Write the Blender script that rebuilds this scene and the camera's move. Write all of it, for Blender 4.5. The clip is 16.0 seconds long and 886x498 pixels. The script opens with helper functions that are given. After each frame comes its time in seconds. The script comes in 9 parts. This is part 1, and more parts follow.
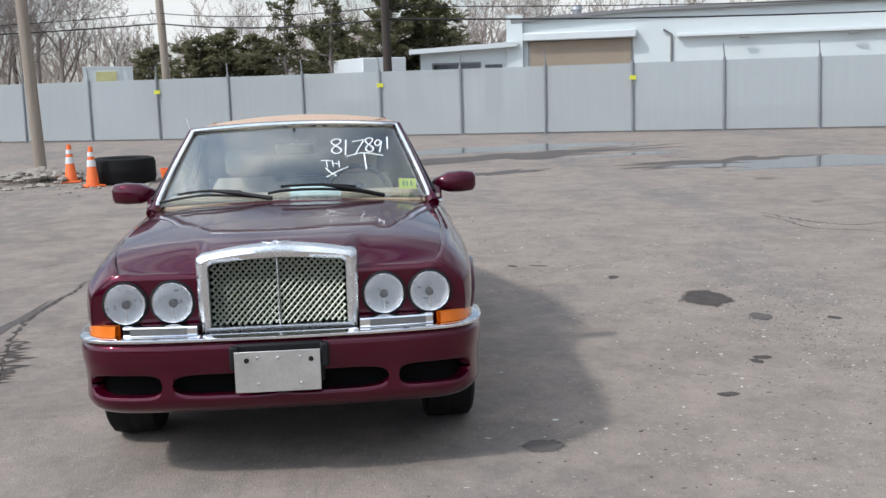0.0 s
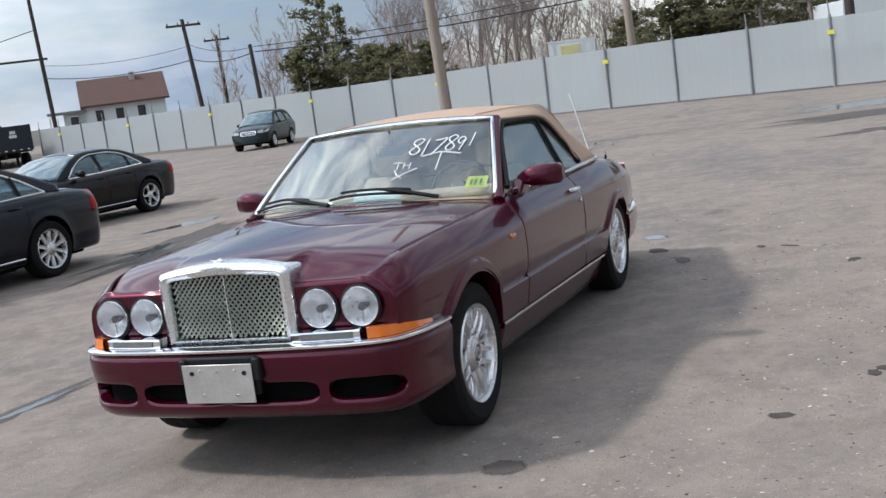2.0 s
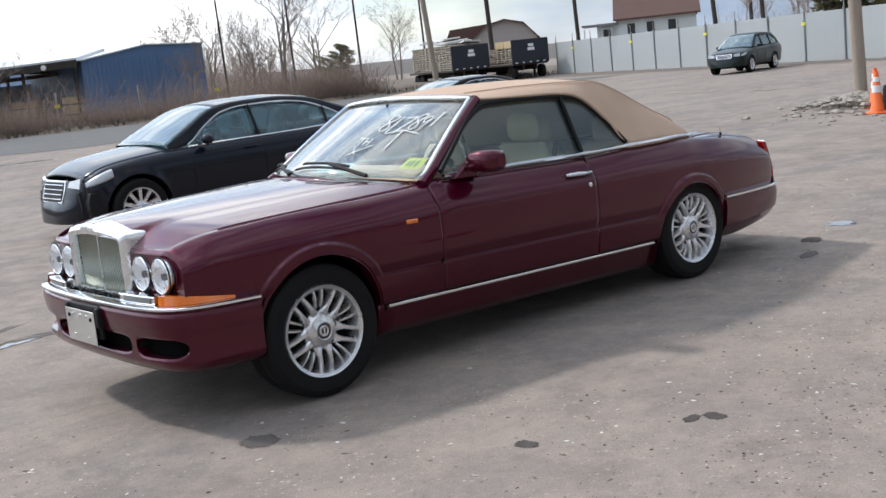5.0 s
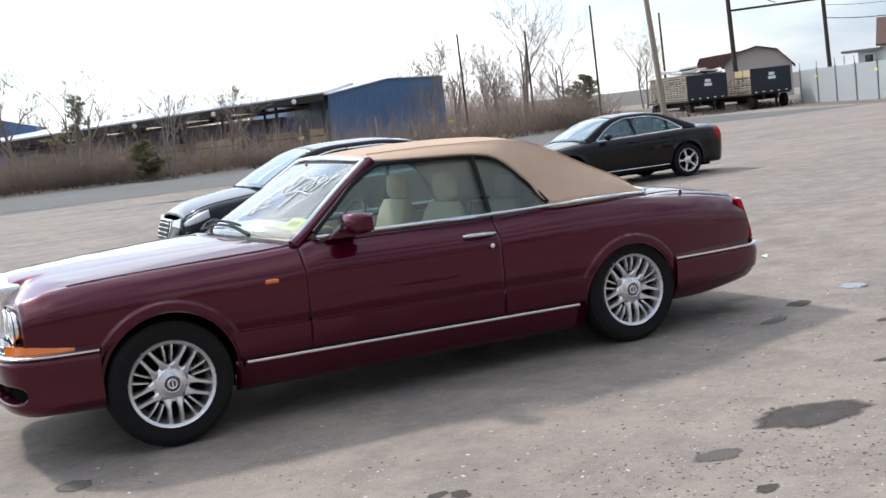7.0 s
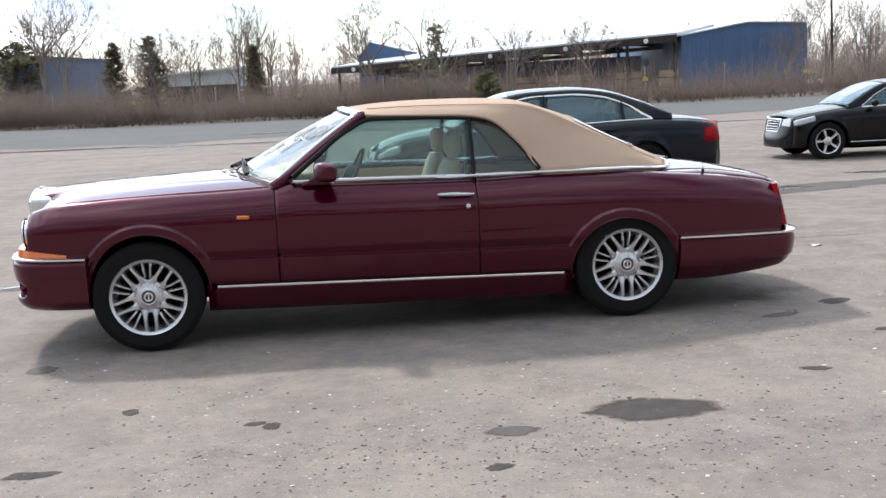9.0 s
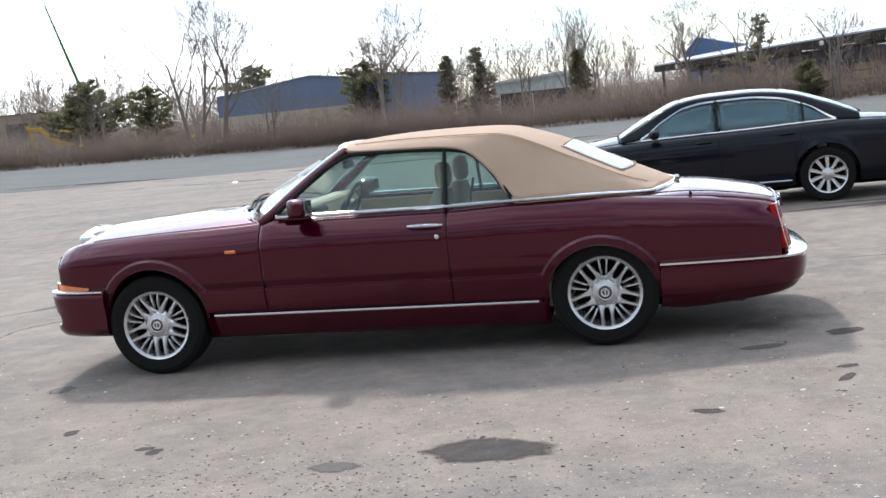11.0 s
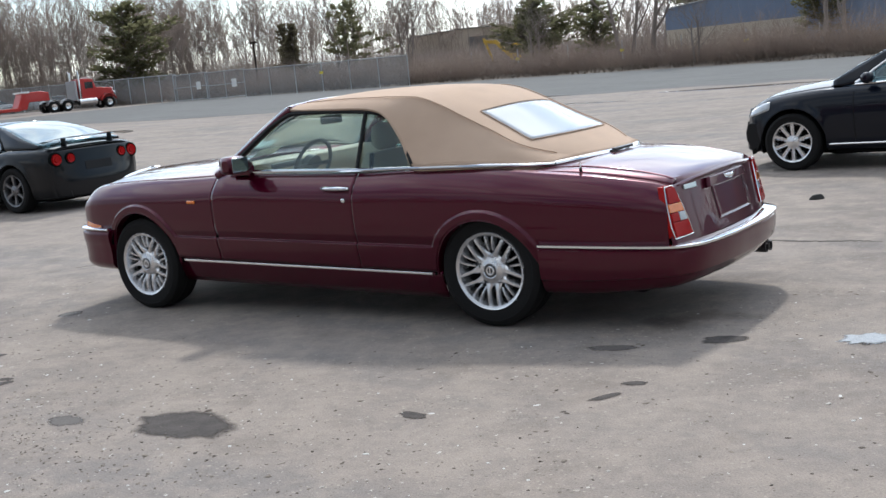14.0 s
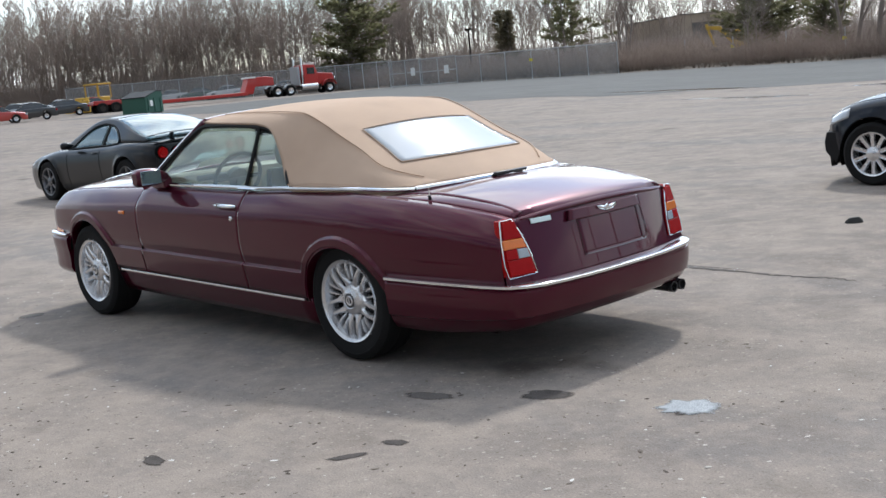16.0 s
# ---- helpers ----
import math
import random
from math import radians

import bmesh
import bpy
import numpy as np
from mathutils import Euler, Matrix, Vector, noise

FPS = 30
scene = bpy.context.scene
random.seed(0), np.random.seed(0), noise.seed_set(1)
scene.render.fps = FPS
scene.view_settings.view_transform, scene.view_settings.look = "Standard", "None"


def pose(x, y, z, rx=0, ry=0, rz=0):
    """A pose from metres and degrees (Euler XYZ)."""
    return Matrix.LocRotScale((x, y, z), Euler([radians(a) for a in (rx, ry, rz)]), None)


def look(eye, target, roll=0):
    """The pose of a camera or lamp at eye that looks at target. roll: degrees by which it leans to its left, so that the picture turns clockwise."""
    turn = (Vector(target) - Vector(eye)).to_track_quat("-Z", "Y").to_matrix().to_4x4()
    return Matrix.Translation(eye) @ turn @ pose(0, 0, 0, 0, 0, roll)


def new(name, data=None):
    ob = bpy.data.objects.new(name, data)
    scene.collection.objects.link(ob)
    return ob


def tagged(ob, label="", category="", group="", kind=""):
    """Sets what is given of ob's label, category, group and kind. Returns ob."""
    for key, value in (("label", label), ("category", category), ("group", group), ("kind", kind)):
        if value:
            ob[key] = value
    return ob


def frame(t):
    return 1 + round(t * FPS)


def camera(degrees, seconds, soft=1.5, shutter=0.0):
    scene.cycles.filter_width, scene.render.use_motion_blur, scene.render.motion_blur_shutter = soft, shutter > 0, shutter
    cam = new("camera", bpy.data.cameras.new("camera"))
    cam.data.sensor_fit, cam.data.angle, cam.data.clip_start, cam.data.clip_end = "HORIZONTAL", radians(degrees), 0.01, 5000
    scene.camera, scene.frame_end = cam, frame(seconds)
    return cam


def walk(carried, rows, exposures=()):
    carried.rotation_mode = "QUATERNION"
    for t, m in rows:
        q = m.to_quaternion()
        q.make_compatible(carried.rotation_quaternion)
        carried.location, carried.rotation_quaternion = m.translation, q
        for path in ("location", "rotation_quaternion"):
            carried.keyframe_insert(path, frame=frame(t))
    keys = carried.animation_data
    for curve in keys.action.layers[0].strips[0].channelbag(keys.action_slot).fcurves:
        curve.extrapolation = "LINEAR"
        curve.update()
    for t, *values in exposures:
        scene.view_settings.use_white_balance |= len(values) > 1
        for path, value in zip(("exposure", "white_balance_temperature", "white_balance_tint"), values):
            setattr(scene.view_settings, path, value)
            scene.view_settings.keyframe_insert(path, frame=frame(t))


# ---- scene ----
cam = camera(43.0, 16.0)

PATH = [
    (0, (-7.006, -0.337, 1.646), (-5.034, -0.49, 1.353), -1.8),
    (0.5, (-6.953, -0.931, 1.624), (-4.98, -0.842, 1.307), -3.6),
    (1, (-6.822, -1.55, 1.624), (-4.88, -1.199, 1.298), -5.1),
    (1.5, (-6.644, -2.174, 1.626), (-4.734, -1.649, 1.354), -7.1),
    (2, (-6.444, -2.769, 1.642), (-4.614, -2.016, 1.352), -7.6),
    (2.5, (-6.191, -3.333, 1.636), (-4.424, -2.434, 1.367), -5.7),
    (3, (-5.971, -3.905, 1.646), (-4.302, -2.857, 1.302), -3.9),
    (3.5, (-5.694, -4.382, 1.624), (-4.113, -3.199, 1.303), -1.1),
    (3.7, (-5.575, -4.558, 1.647), (-4.05, -3.291, 1.384), -2.2),
    (5.8, (-3.942, -6.117, 1.592), (-2.795, -4.505, 1.295), -4.7),
    (6, (-3.779, -6.251, 1.58), (-2.665, -4.609, 1.329), -4.0),
    (6.5, (-3.313, -6.609, 1.597), (-2.347, -4.883, 1.299), -6.5),
    (7, (-2.804, -6.869, 1.6), (-1.922, -5.089, 1.37), -6.4),
    (7.5, (-2.289, -7.137, 1.587), (-1.611, -5.274, 1.324), -6.1),
    (8, (-1.731, -7.34, 1.582), (-1.233, -5.421, 1.315), -6.2),
    (8.5, (-1.188, -7.628, 1.561), (-0.885, -5.674, 1.26), -3.3),
    (9, (-0.587, -7.898, 1.564), (-0.334, -5.935, 1.275), -2.7),
    (9.2, (-0.361, -7.974, 1.585), (-0.159, -6.005, 1.3), -4.7),
    (11.3, (2.244, -7.959, 1.598), (1.76, -6.033, 1.365), -5.4),
    (11.5, (2.473, -7.889, 1.581), (1.915, -5.978, 1.394), -5.0),
    (12, (3.069, -7.648, 1.596), (2.399, -5.77, 1.445), -4.4),
    (12.5, (3.633, -7.367, 1.579), (2.917, -5.505, 1.433), -6.5),
    (13, (4.194, -7.138, 1.587), (3.357, -5.338, 1.347), -6.3),
    (13.5, (4.651, -6.799, 1.565), (3.726, -5.045, 1.306), -6.5),
    (14, (5.124, -6.444, 1.56), (3.989, -4.827, 1.247), -5.8),
    (14.5, (5.533, -6.038, 1.537), (4.313, -4.474, 1.284), -4.7),
    (15, (5.875, -5.606, 1.533), (4.562, -4.126, 1.24), -3.4),
    (15.5, (6.218, -5.235, 1.547), (4.81, -3.847, 1.246), -4.7),
    (16, (6.46, -4.721, 1.534), (5.017, -3.368, 1.235), -5.5),
]
EXPOSURES = [(0, 0.0, 6280, 8.5), (3.5, -0.04, 6280, 9), (6, 0.23, 6420, 9), (9, 0.32, 6430, 9), (11.5, 0.30, 6230, 7), (12.2, 0.26, 6200, 7), (13, 0.17, 6220, 7), (14.5, 0.12, 6250, 7), (16, 0.08, 6250, 7)]
walk(cam, [(t, look(eye, target, roll)) for t, eye, target, roll in PATH],
     exposures=EXPOSURES)

# ---- world and sun ----
SUN_DIR = Vector((-0.38, 0.86, 1.0)).normalized()
SUN_ELEV = math.asin(SUN_DIR.z)
world = bpy.data.worlds.new("sky")
scene.world = world
world.use_nodes = True
wn, wl = world.node_tree.nodes, world.node_tree.links
wn.clear()
w_out = wn.new("ShaderNodeOutputWorld")
w_bg = wn.new("ShaderNodeBackground")
w_sky = wn.new("ShaderNodeTexSky")
w_sky.sky_type = "NISHITA"
w_sky.sun_disc = False
w_sky.sun_elevation = SUN_ELEV
w_sky.sun_rotation = math.atan2(SUN_DIR.x, SUN_DIR.y)
w_sky.air_density, w_sky.dust_density, w_sky.ozone_density = 1.0, 0.6, 1.5
w_co = wn.new("ShaderNodeTexCoord")
w_map = wn.new("ShaderNodeMapping")
w_map.inputs["Scale"].default_value = (1.0, 1.0, 3.2)
w_noise = wn.new("ShaderNodeTexNoise")
w_noise.inputs["Scale"].default_value = 2.6
w_noise.inputs["Detail"].default_value = 7.0
w_noise.inputs["Roughness"].default_value = 0.55
w_noise.inputs["Distortion"].default_value = 0.5
w_ramp = wn.new("ShaderNodeValToRGB")
w_ramp.color_ramp.elements[0].position, w_ramp.color_ramp.elements[1].position = 0.30, 0.58
w_noise2 = wn.new("ShaderNodeTexNoise")
w_noise2.inputs["Scale"].default_value = 3.2
w_noise2.inputs["Detail"].default_value = 5.0
w_cloud = wn.new("ShaderNodeMixRGB")
w_cloud.inputs[1].default_value = (3.9, 4.8, 6.3, 1)
w_cloud.inputs[2].default_value = (10.5, 10.5, 10.4, 1)
w_mix = wn.new("ShaderNodeMixRGB")
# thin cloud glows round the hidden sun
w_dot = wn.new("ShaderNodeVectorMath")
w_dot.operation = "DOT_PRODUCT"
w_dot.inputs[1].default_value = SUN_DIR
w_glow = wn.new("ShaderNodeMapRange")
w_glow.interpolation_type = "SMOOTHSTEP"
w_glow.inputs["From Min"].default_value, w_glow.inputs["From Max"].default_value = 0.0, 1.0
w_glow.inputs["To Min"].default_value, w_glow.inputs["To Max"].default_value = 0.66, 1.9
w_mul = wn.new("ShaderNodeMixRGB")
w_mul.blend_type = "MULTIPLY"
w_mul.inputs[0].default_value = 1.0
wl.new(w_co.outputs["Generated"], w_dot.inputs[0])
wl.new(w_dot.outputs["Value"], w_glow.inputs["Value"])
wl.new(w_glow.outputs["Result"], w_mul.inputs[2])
wl.new(w_co.outputs["Generated"], w_map.inputs["Vector"])
wl.new(w_map.outputs["Vector"], w_noise.inputs["Vector"])
wl.new(w_map.outputs["Vector"], w_noise2.inputs["Vector"])
wl.new(w_noise.outputs["Fac"], w_ramp.inputs["Fac"])
w_bank = wn.new("ShaderNodeMapRange")
w_bank.inputs["From Min"].default_value, w_bank.inputs["From Max"].default_value = 0.36, 0.62
wl.new(w_noise2.outputs["Fac"], w_bank.inputs["Value"])
wl.new(w_bank.outputs["Result"], w_cloud.inputs[0])
wl.new(w_ramp.outputs["Color"], w_mix.inputs[0])
wl.new(w_sky.outputs["Color"], w_mix.inputs[1])
wl.new(w_cloud.outputs["Color"], w_mix.inputs[2])
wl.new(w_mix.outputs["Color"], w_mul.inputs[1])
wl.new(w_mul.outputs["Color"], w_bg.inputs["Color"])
w_bg.inputs["Strength"].default_value = 0.132
wl.new(w_bg.outputs["Background"], w_out.inputs["Surface"])

sun_data = bpy.data.lights.new("sun", "SUN")
sun_data.energy = 2.55
sun_data.angle = radians(4.0)
sun_data.color = (1.0, 0.962, 0.92)
sun = new("sun", sun_data)
sun.matrix_world = look(SUN_DIR * 60, (0, 0, 0))


# ---- mesh and material helpers ----
def curve(xs, ys):
    """A smooth function through the given knots, without overshoot."""
    xs, ys = np.array(xs, float), np.array(ys, float)
    h, d = np.diff(xs), np.diff(ys) / np.diff(xs)
    m = np.zeros(len(xs))
    m[0], m[-1] = d[0], d[-1]
    for i in range(1, len(xs) - 1):
        if d[i - 1] * d[i] > 0:
            m[i] = 2 * d[i - 1] * d[i] / (d[i - 1] + d[i])

    def f(x):
        x = min(max(x, xs[0]), xs[-1])
        i = min(max(int(np.searchsorted(xs, x)) - 1, 0), len(h) - 1)
        t = (x - xs[i]) / h[i]
        return float((2 * t**3 - 3 * t**2 + 1) * ys[i] + (t**3 - 2 * t**2 + t) * h[i] * m[i]
                     + (3 * t**2 - 2 * t**3) * ys[i + 1] + (t**3 - t**2) * h[i] * m[i + 1])
    return f


def spline(points, n):
    """n points on a smooth line through the given ones (any dimension)."""
    p = [np.array(q, float) for q in points]
    p = [2 * p[0] - p[1]] + p + [2 * p[-1] - p[-2]]
    out = []
    for k in range(n):
        s = k / (n - 1) * (len(p) - 3)
        i = min(int(s), len(p) - 4)
        t = s - i
        a, b, c, d = p[i:i + 4]
        out.append(tuple(0.5 * (2 * b + (c - a) * t + (2 * a - 5 * b + 4 * c - d) * t * t + (3 * b - a - 3 * c + d) * t**3)))
    return out


def steps(a, b, n):
    return [a + (b - a) * i / (n - 1) for i in range(n)]


class M:
    """A mesh being put together: vertices and faces."""

    def __init__(self):
        self.v, self.f = [], []

    def add(self, verts, faces):
        k = len(self.v)
        self.v += [tuple(map(float, p)) for p in verts]
        self.f += [tuple(i + k for i in face) for face in faces]
        return self

    def grid(self, rows, cu=False, cv=False):
        n, m = len(rows), len(rows[0])
        faces = []
        for i in range(n if cu else n - 1):
            for j in range(m if cv else m - 1):
                a, b = (i + 1) % n, (j + 1) % m
                faces.append((i * m + j, a * m + j, a * m + b, i * m + b))
        return self.add([p for row in rows for p in row], faces)

    def box(self, x0, x1, y0, y1, z0, z1):
        v = [(x, y, z) for x in (x0, x1) for y in (y0, y1) for z in (z0, z1)]
        return self.add(v, [(0, 1, 3, 2), (4, 6, 7, 5), (0, 4, 5, 1), (2, 3, 7, 6), (0, 2, 6, 4), (1, 5, 7, 3)])

    def tube(self, pts, r, n=8, cap=True, squash=1.0):
        pts = [Vector(p) for p in pts]
        rs = r if isinstance(r, (list, tuple)) else [r] * len(pts)
        rows, side = [], None
        for i, p in enumerate(pts):
            d = (pts[min(i + 1, len(pts) - 1)] - pts[max(i - 1, 0)]).normalized()
            if side is None:
                side = d.cross(Vector((0, 0, 1)) if abs(d.z) < 0.9 else Vector((1, 0, 0))).normalized()
            side = (side - d * side.dot(d)).normalized()
            up = d.cross(side)
            rows.append([p + (side * math.cos(a) + up * math.sin(a) * squash) * rs[i] for a in [2 * math.pi * k / n for k in range(n)]])
        k = len(self.v)
        self.grid(rows, cv=True)
        if cap:
            self.f += [tuple(k + j for j in reversed(range(n))), tuple(k + (len(rows) - 1) * n + j for j in range(n))]
        return self

    def rev(self, profile, n, centre=(0, 0, 0), axis="y", close=False):
        c, rows = Vector(centre), []
        for r, h in profile:
            row = []
            for k in range(n):
                a = 2 * math.pi * k / n
                q = {"y": (r * math.cos(a), h, r * math.sin(a)), "x": (h, r * math.cos(a), r * math.sin(a)), "z": (r * math.cos(a), r * math.sin(a), h)}[axis]
                row.append(c + Vector(q))
            rows.append(row)
        return self.grid(rows, cu=close, cv=True)

    def prism(self, poly, d0, d1, axis="y"):
        def at(a, b, d):
            return {"y": (a, d, b), "x": (d, a, b), "z": (a, b, d)}[axis]
        n = len(poly)
        v = [at(a, b, d0) for a, b in poly] + [at(a, b, d1) for a, b in poly]
        return self.add(v, [tuple(range(n)), tuple(range(2 * n - 1, n - 1, -1))] + [(i, i + n, (i + 1) % n + n, (i + 1) % n) for i in range(n)])

    def ribbon(self, path, section):
        """Sweeps a section (out, z) along a plan line of (x, y, z); out is to the line's right hand."""
        rows = []
        for i, p in enumerate(path):
            a, b = path[max(i - 1, 0)], path[min(i + 1, len(path) - 1)]
            d = Vector((b[0] - a[0], b[1] - a[1], 0)).normalized()
            nrm = Vector((d.y, -d.x, 0))
            rows.append([Vector(p) + nrm * o + Vector((0, 0, z)) for o, z in section])
        return self.grid(rows, cv=True).add([*rows[0], *rows[-1]], [tuple(range(len(section))), tuple(reversed(range(len(section), 2 * len(section))))])

    def tf(self, fn):
        self.v = [tuple(fn(*p)) for p in self.v]
        return self

    def move(self, m):
        self.v = [tuple(m @ Vector(p)) for p in self.v]
        return self

    def join(self, other):
        return self.add(other.v, other.f)


def mesh(name, m, material, smooth=35):
    me = bpy.data.meshes.new(name)
    me.from_pydata(m.v, [], m.f)
    me.materials.append(material)
    if smooth:
        me.shade_smooth()
        me.set_sharp_from_angle(angle=radians(smooth))
    return me


def outward(m, centre):
    """Turns the faces of an open sheet so that they look away from the centre."""
    c, total = Vector(centre), 0.0
    for face in m.f:
        p = [Vector(m.v[i]) for i in face]
        nrm = (p[1] - p[0]).cross(p[2] - p[0])
        total += nrm.dot(p[0] - c)
    if total < 0:
        m.f = [tuple(reversed(face)) for face in m.f]
    return m


def part(name, m, material, parent=None, label="", smooth=35, thick=0.0, bevel=0.0):
    ob = new(name, mesh(name, m, material, smooth))
    if parent is not None:
        ob.parent = parent
    if thick:
        mod = ob.modifiers.new("thickness", "SOLIDIFY")
        mod.thickness, mod.offset = thick, -1
    if bevel:
        mod = ob.modifiers.new("edges", "BEVEL")
        mod.width, mod.segments, mod.limit_method = bevel, 2, "ANGLE"
    if label:
        tagged(ob, label)
    return ob


def thing(name, m=None, at=(0, 0, 0), rz=0.0, label="", category="", group="", kind=""):
    ob = new(name, m)
    ob.matrix_basis = pose(*at, 0, 0, rz)
    return tagged(ob, label, category, group, kind)


def mat(name, col, rough=0.5, metal=0.0, var=0.15, scale=6.0, bump=0.0, bscale=80.0, coat=0.0, tint=None, spec=0.5, stretch=(1, 1, 1), rvar=0.1):
    """Colour with slow stains and fine grain, roughness that varies, and relief."""
    ma = bpy.data.materials.new(name)
    ma.use_nodes = True
    nt = ma.node_tree
    b = nt.nodes["Principled BSDF"]
    co = nt.nodes.new("ShaderNodeTexCoord")
    mp = nt.nodes.new("ShaderNodeMapping")
    mp.inputs["Scale"].default_value = stretch
    n1, n2 = nt.nodes.new("ShaderNodeTexNoise"), nt.nodes.new("ShaderNodeTexNoise")
    n1.inputs["Scale"].default_value, n1.inputs["Detail"].default_value = scale, 6
    n2.inputs["Scale"].default_value, n2.inputs["Detail"].default_value = bscale, 3
    mx, mx2 = nt.nodes.new("ShaderNodeMixRGB"), nt.nodes.new("ShaderNodeMixRGB")
    tint = tint or tuple(c * (1 + var) for c in col)
    mx.inputs[1].default_value = (*[c * (1 - var) for c in col], 1)
    mx.inputs[2].default_value = (*[min(c, 1) for c in tint], 1)
    mx2.blend_type = "MULTIPLY"
    rp = nt.nodes.new("ShaderNodeMapRange")
    rp.inputs["To Min"].default_value, rp.inputs["To Max"].default_value = 1 - var * 0.8, 1 + var * 0.4
    mx2.inputs[0].default_value = 1.0
    nt.links.new(co.outputs["Object"], mp.inputs["Vector"])
    for n in (n1, n2):
        nt.links.new(mp.outputs["Vector"], n.inputs["Vector"])
    nt.links.new(n1.outputs["Fac"], mx.inputs[0])
    nt.links.new(n2.outputs["Fac"], rp.inputs["Value"])
    nt.links.new(mx.outputs["Color"], mx2.inputs[1])
    nt.links.new(rp.outputs["Result"], mx2.inputs[2])
    nt.links.new(mx2.outputs["Color"], b.inputs["Base Color"])
    rr = nt.nodes.new("ShaderNodeMapRange")
    rr.inputs["To Min"].default_value, rr.inputs["To Max"].default_value = max(rough - rvar, 0.02), min(rough + rvar, 1)
    nt.links.new(n1.outputs["Fac"], rr.inputs["Value"])
    nt.links.new(rr.outputs["Result"], b.inputs["Roughness"])
    b.inputs["Metallic"].default_value = metal
    b.inputs["Specular IOR Level"].default_value = spec
    b.inputs["Coat Weight"].default_value = coat
    b.inputs["Coat Roughness"].default_value = 0.02
    if bump:
        bp = nt.nodes.new("ShaderNodeBump")
        bp.inputs["Strength"].default_value, bp.inputs["Distance"].default_value = bump, 0.01
        nt.links.new(n2.outputs["Fac"], bp.inputs["Height"])
        nt.links.new(bp.outputs["Normal"], b.inputs["Normal"])
    return ma


def glass(name, col, clear=0.6, rough=0.02, dust_sheen=0.05):
    """Thin window glass: partly clear, partly a glossy tinted surface."""
    ma = bpy.data.materials.new(name)
    ma.use_nodes = True
    nt = ma.node_tree
    nt.nodes.clear()
    out, mx, add = nt.nodes.new("ShaderNodeOutputMaterial"), nt.nodes.new("ShaderNodeMixShader"), nt.nodes.new("ShaderNodeMixShader")
    tr, gl, df = nt.nodes.new("ShaderNodeBsdfTransparent"), nt.nodes.new("ShaderNodeBsdfGlossy"), nt.nodes.new("ShaderNodeBsdfDiffuse")
    lw = nt.nodes.new("ShaderNodeLayerWeight")
    lw.inputs["Blend"].default_value = 0.5
    pw, fr = nt.nodes.new("ShaderNodeMath"), nt.nodes.new("ShaderNodeMapRange")
    pw.operation = "POWER"
    pw.inputs[1].default_value = 3.0
    fr.inputs["To Min"].default_value, fr.inputs["To Max"].default_value = 0.045, 0.95
    nt.links.new(lw.outputs["Facing"], pw.inputs[0])
    nt.links.new(pw.outputs[0], fr.inputs["Value"])
    tr.inputs["Color"].default_value = (*col, 1)
    gl.inputs["Roughness"].default_value = rough
    # pale diffuse film: dust, or a painted sheen of reflected sky
    df.inputs["Color"].default_value = (col[0] * dust_sheen, col[1] * dust_sheen, col[2] * dust_sheen, 1)
    add.inputs[0].default_value = 1 - clear
    nt.links.new(tr.outputs[0], add.inputs[1])
    nt.links.new(df.outputs[0], add.inputs[2])
    nt.links.new(fr.outputs["Result"], mx.inputs[0])
    nt.links.new(add.outputs[0], mx.inputs[1])
    nt.links.new(gl.outputs[0], mx.inputs[2])
    nt.links.new(mx.outputs[0], out.inputs["Surface"])
    return ma


# ---- materials ----
MAROON = mat("maroon_paint", (0.067, 0.0005, 0.0125), 0.31, 0.50, 0.05, 2.0, coat=1.0, rvar=0.02, spec=0.05)
MAROON.node_tree.nodes["Principled BSDF"].inputs["Coat IOR"].default_value = 1.42
CHROME = mat("chrome", (0.85, 0.85, 0.86), 0.08, 1.0, 0.05, 5.0, rvar=0.04)
BRUSHED = mat("silver_alloy", (0.72, 0.72, 0.73), 0.26, 0.88, 0.06, 12.0, rvar=0.06)
SHELLMETAL = mat("polished_shell", (0.84, 0.85, 0.86), 0.27, 1.0, 0.05, 9.0, rvar=0.04)
RUBBER = mat("rubber", (0.010, 0.0098, 0.0100), 0.85, 0, 0.25, 14.0, 0.25, 60.0, spec=0.22)
BLACK = mat("black_trim", (0.009, 0.009, 0.010), 0.6, 0, 0.2, 10.0, spec=0.25)
# underside colour; its near-black also paints shade into recesses, intakes and grille
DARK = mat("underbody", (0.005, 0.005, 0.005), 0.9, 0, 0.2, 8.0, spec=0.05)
CANVAS = mat("tan_canvas", (0.50, 0.362, 0.268), 0.92, 0, 0.10, 5.0, 0.18, 420.0, spec=0.2)
LEATHER = mat("tan_leather", (0.56, 0.43, 0.31), 0.5, 0, 0.10, 9.0, 0.1, 150.0)
DASH = mat("dark_dash", (0.03, 0.025, 0.024), 0.5, 0, 0.15, 9.0, 0.1, 200.0)
AMBER = mat("amber_lens", (0.75, 0.17, 0.01), 0.12, 0, 0.12, 30.0, 0.1, 90.0, coat=1.0)
REDLENS = mat("red_lens", (0.34, 0.004, 0.005), 0.22, 0, 0.12, 30.0, 0.1, 90.0, coat=0.15, spec=0.1)
CLEARLENS = mat("clear_lens", (0.42, 0.44, 0.46), 0.12, 0.3, 0.18, 40.0, 0.3, 60.0, coat=1.0)
REFLECTOR = mat("reflector", (0.86, 0.87, 0.88), 0.30, 0.45, 0.08, 30.0, 0.25, 70.0)
PLATE = mat("bare_aluminium", (0.62, 0.61, 0.58), 0.38, 0.8, 0.18, 9.0, 0.1, 60.0)
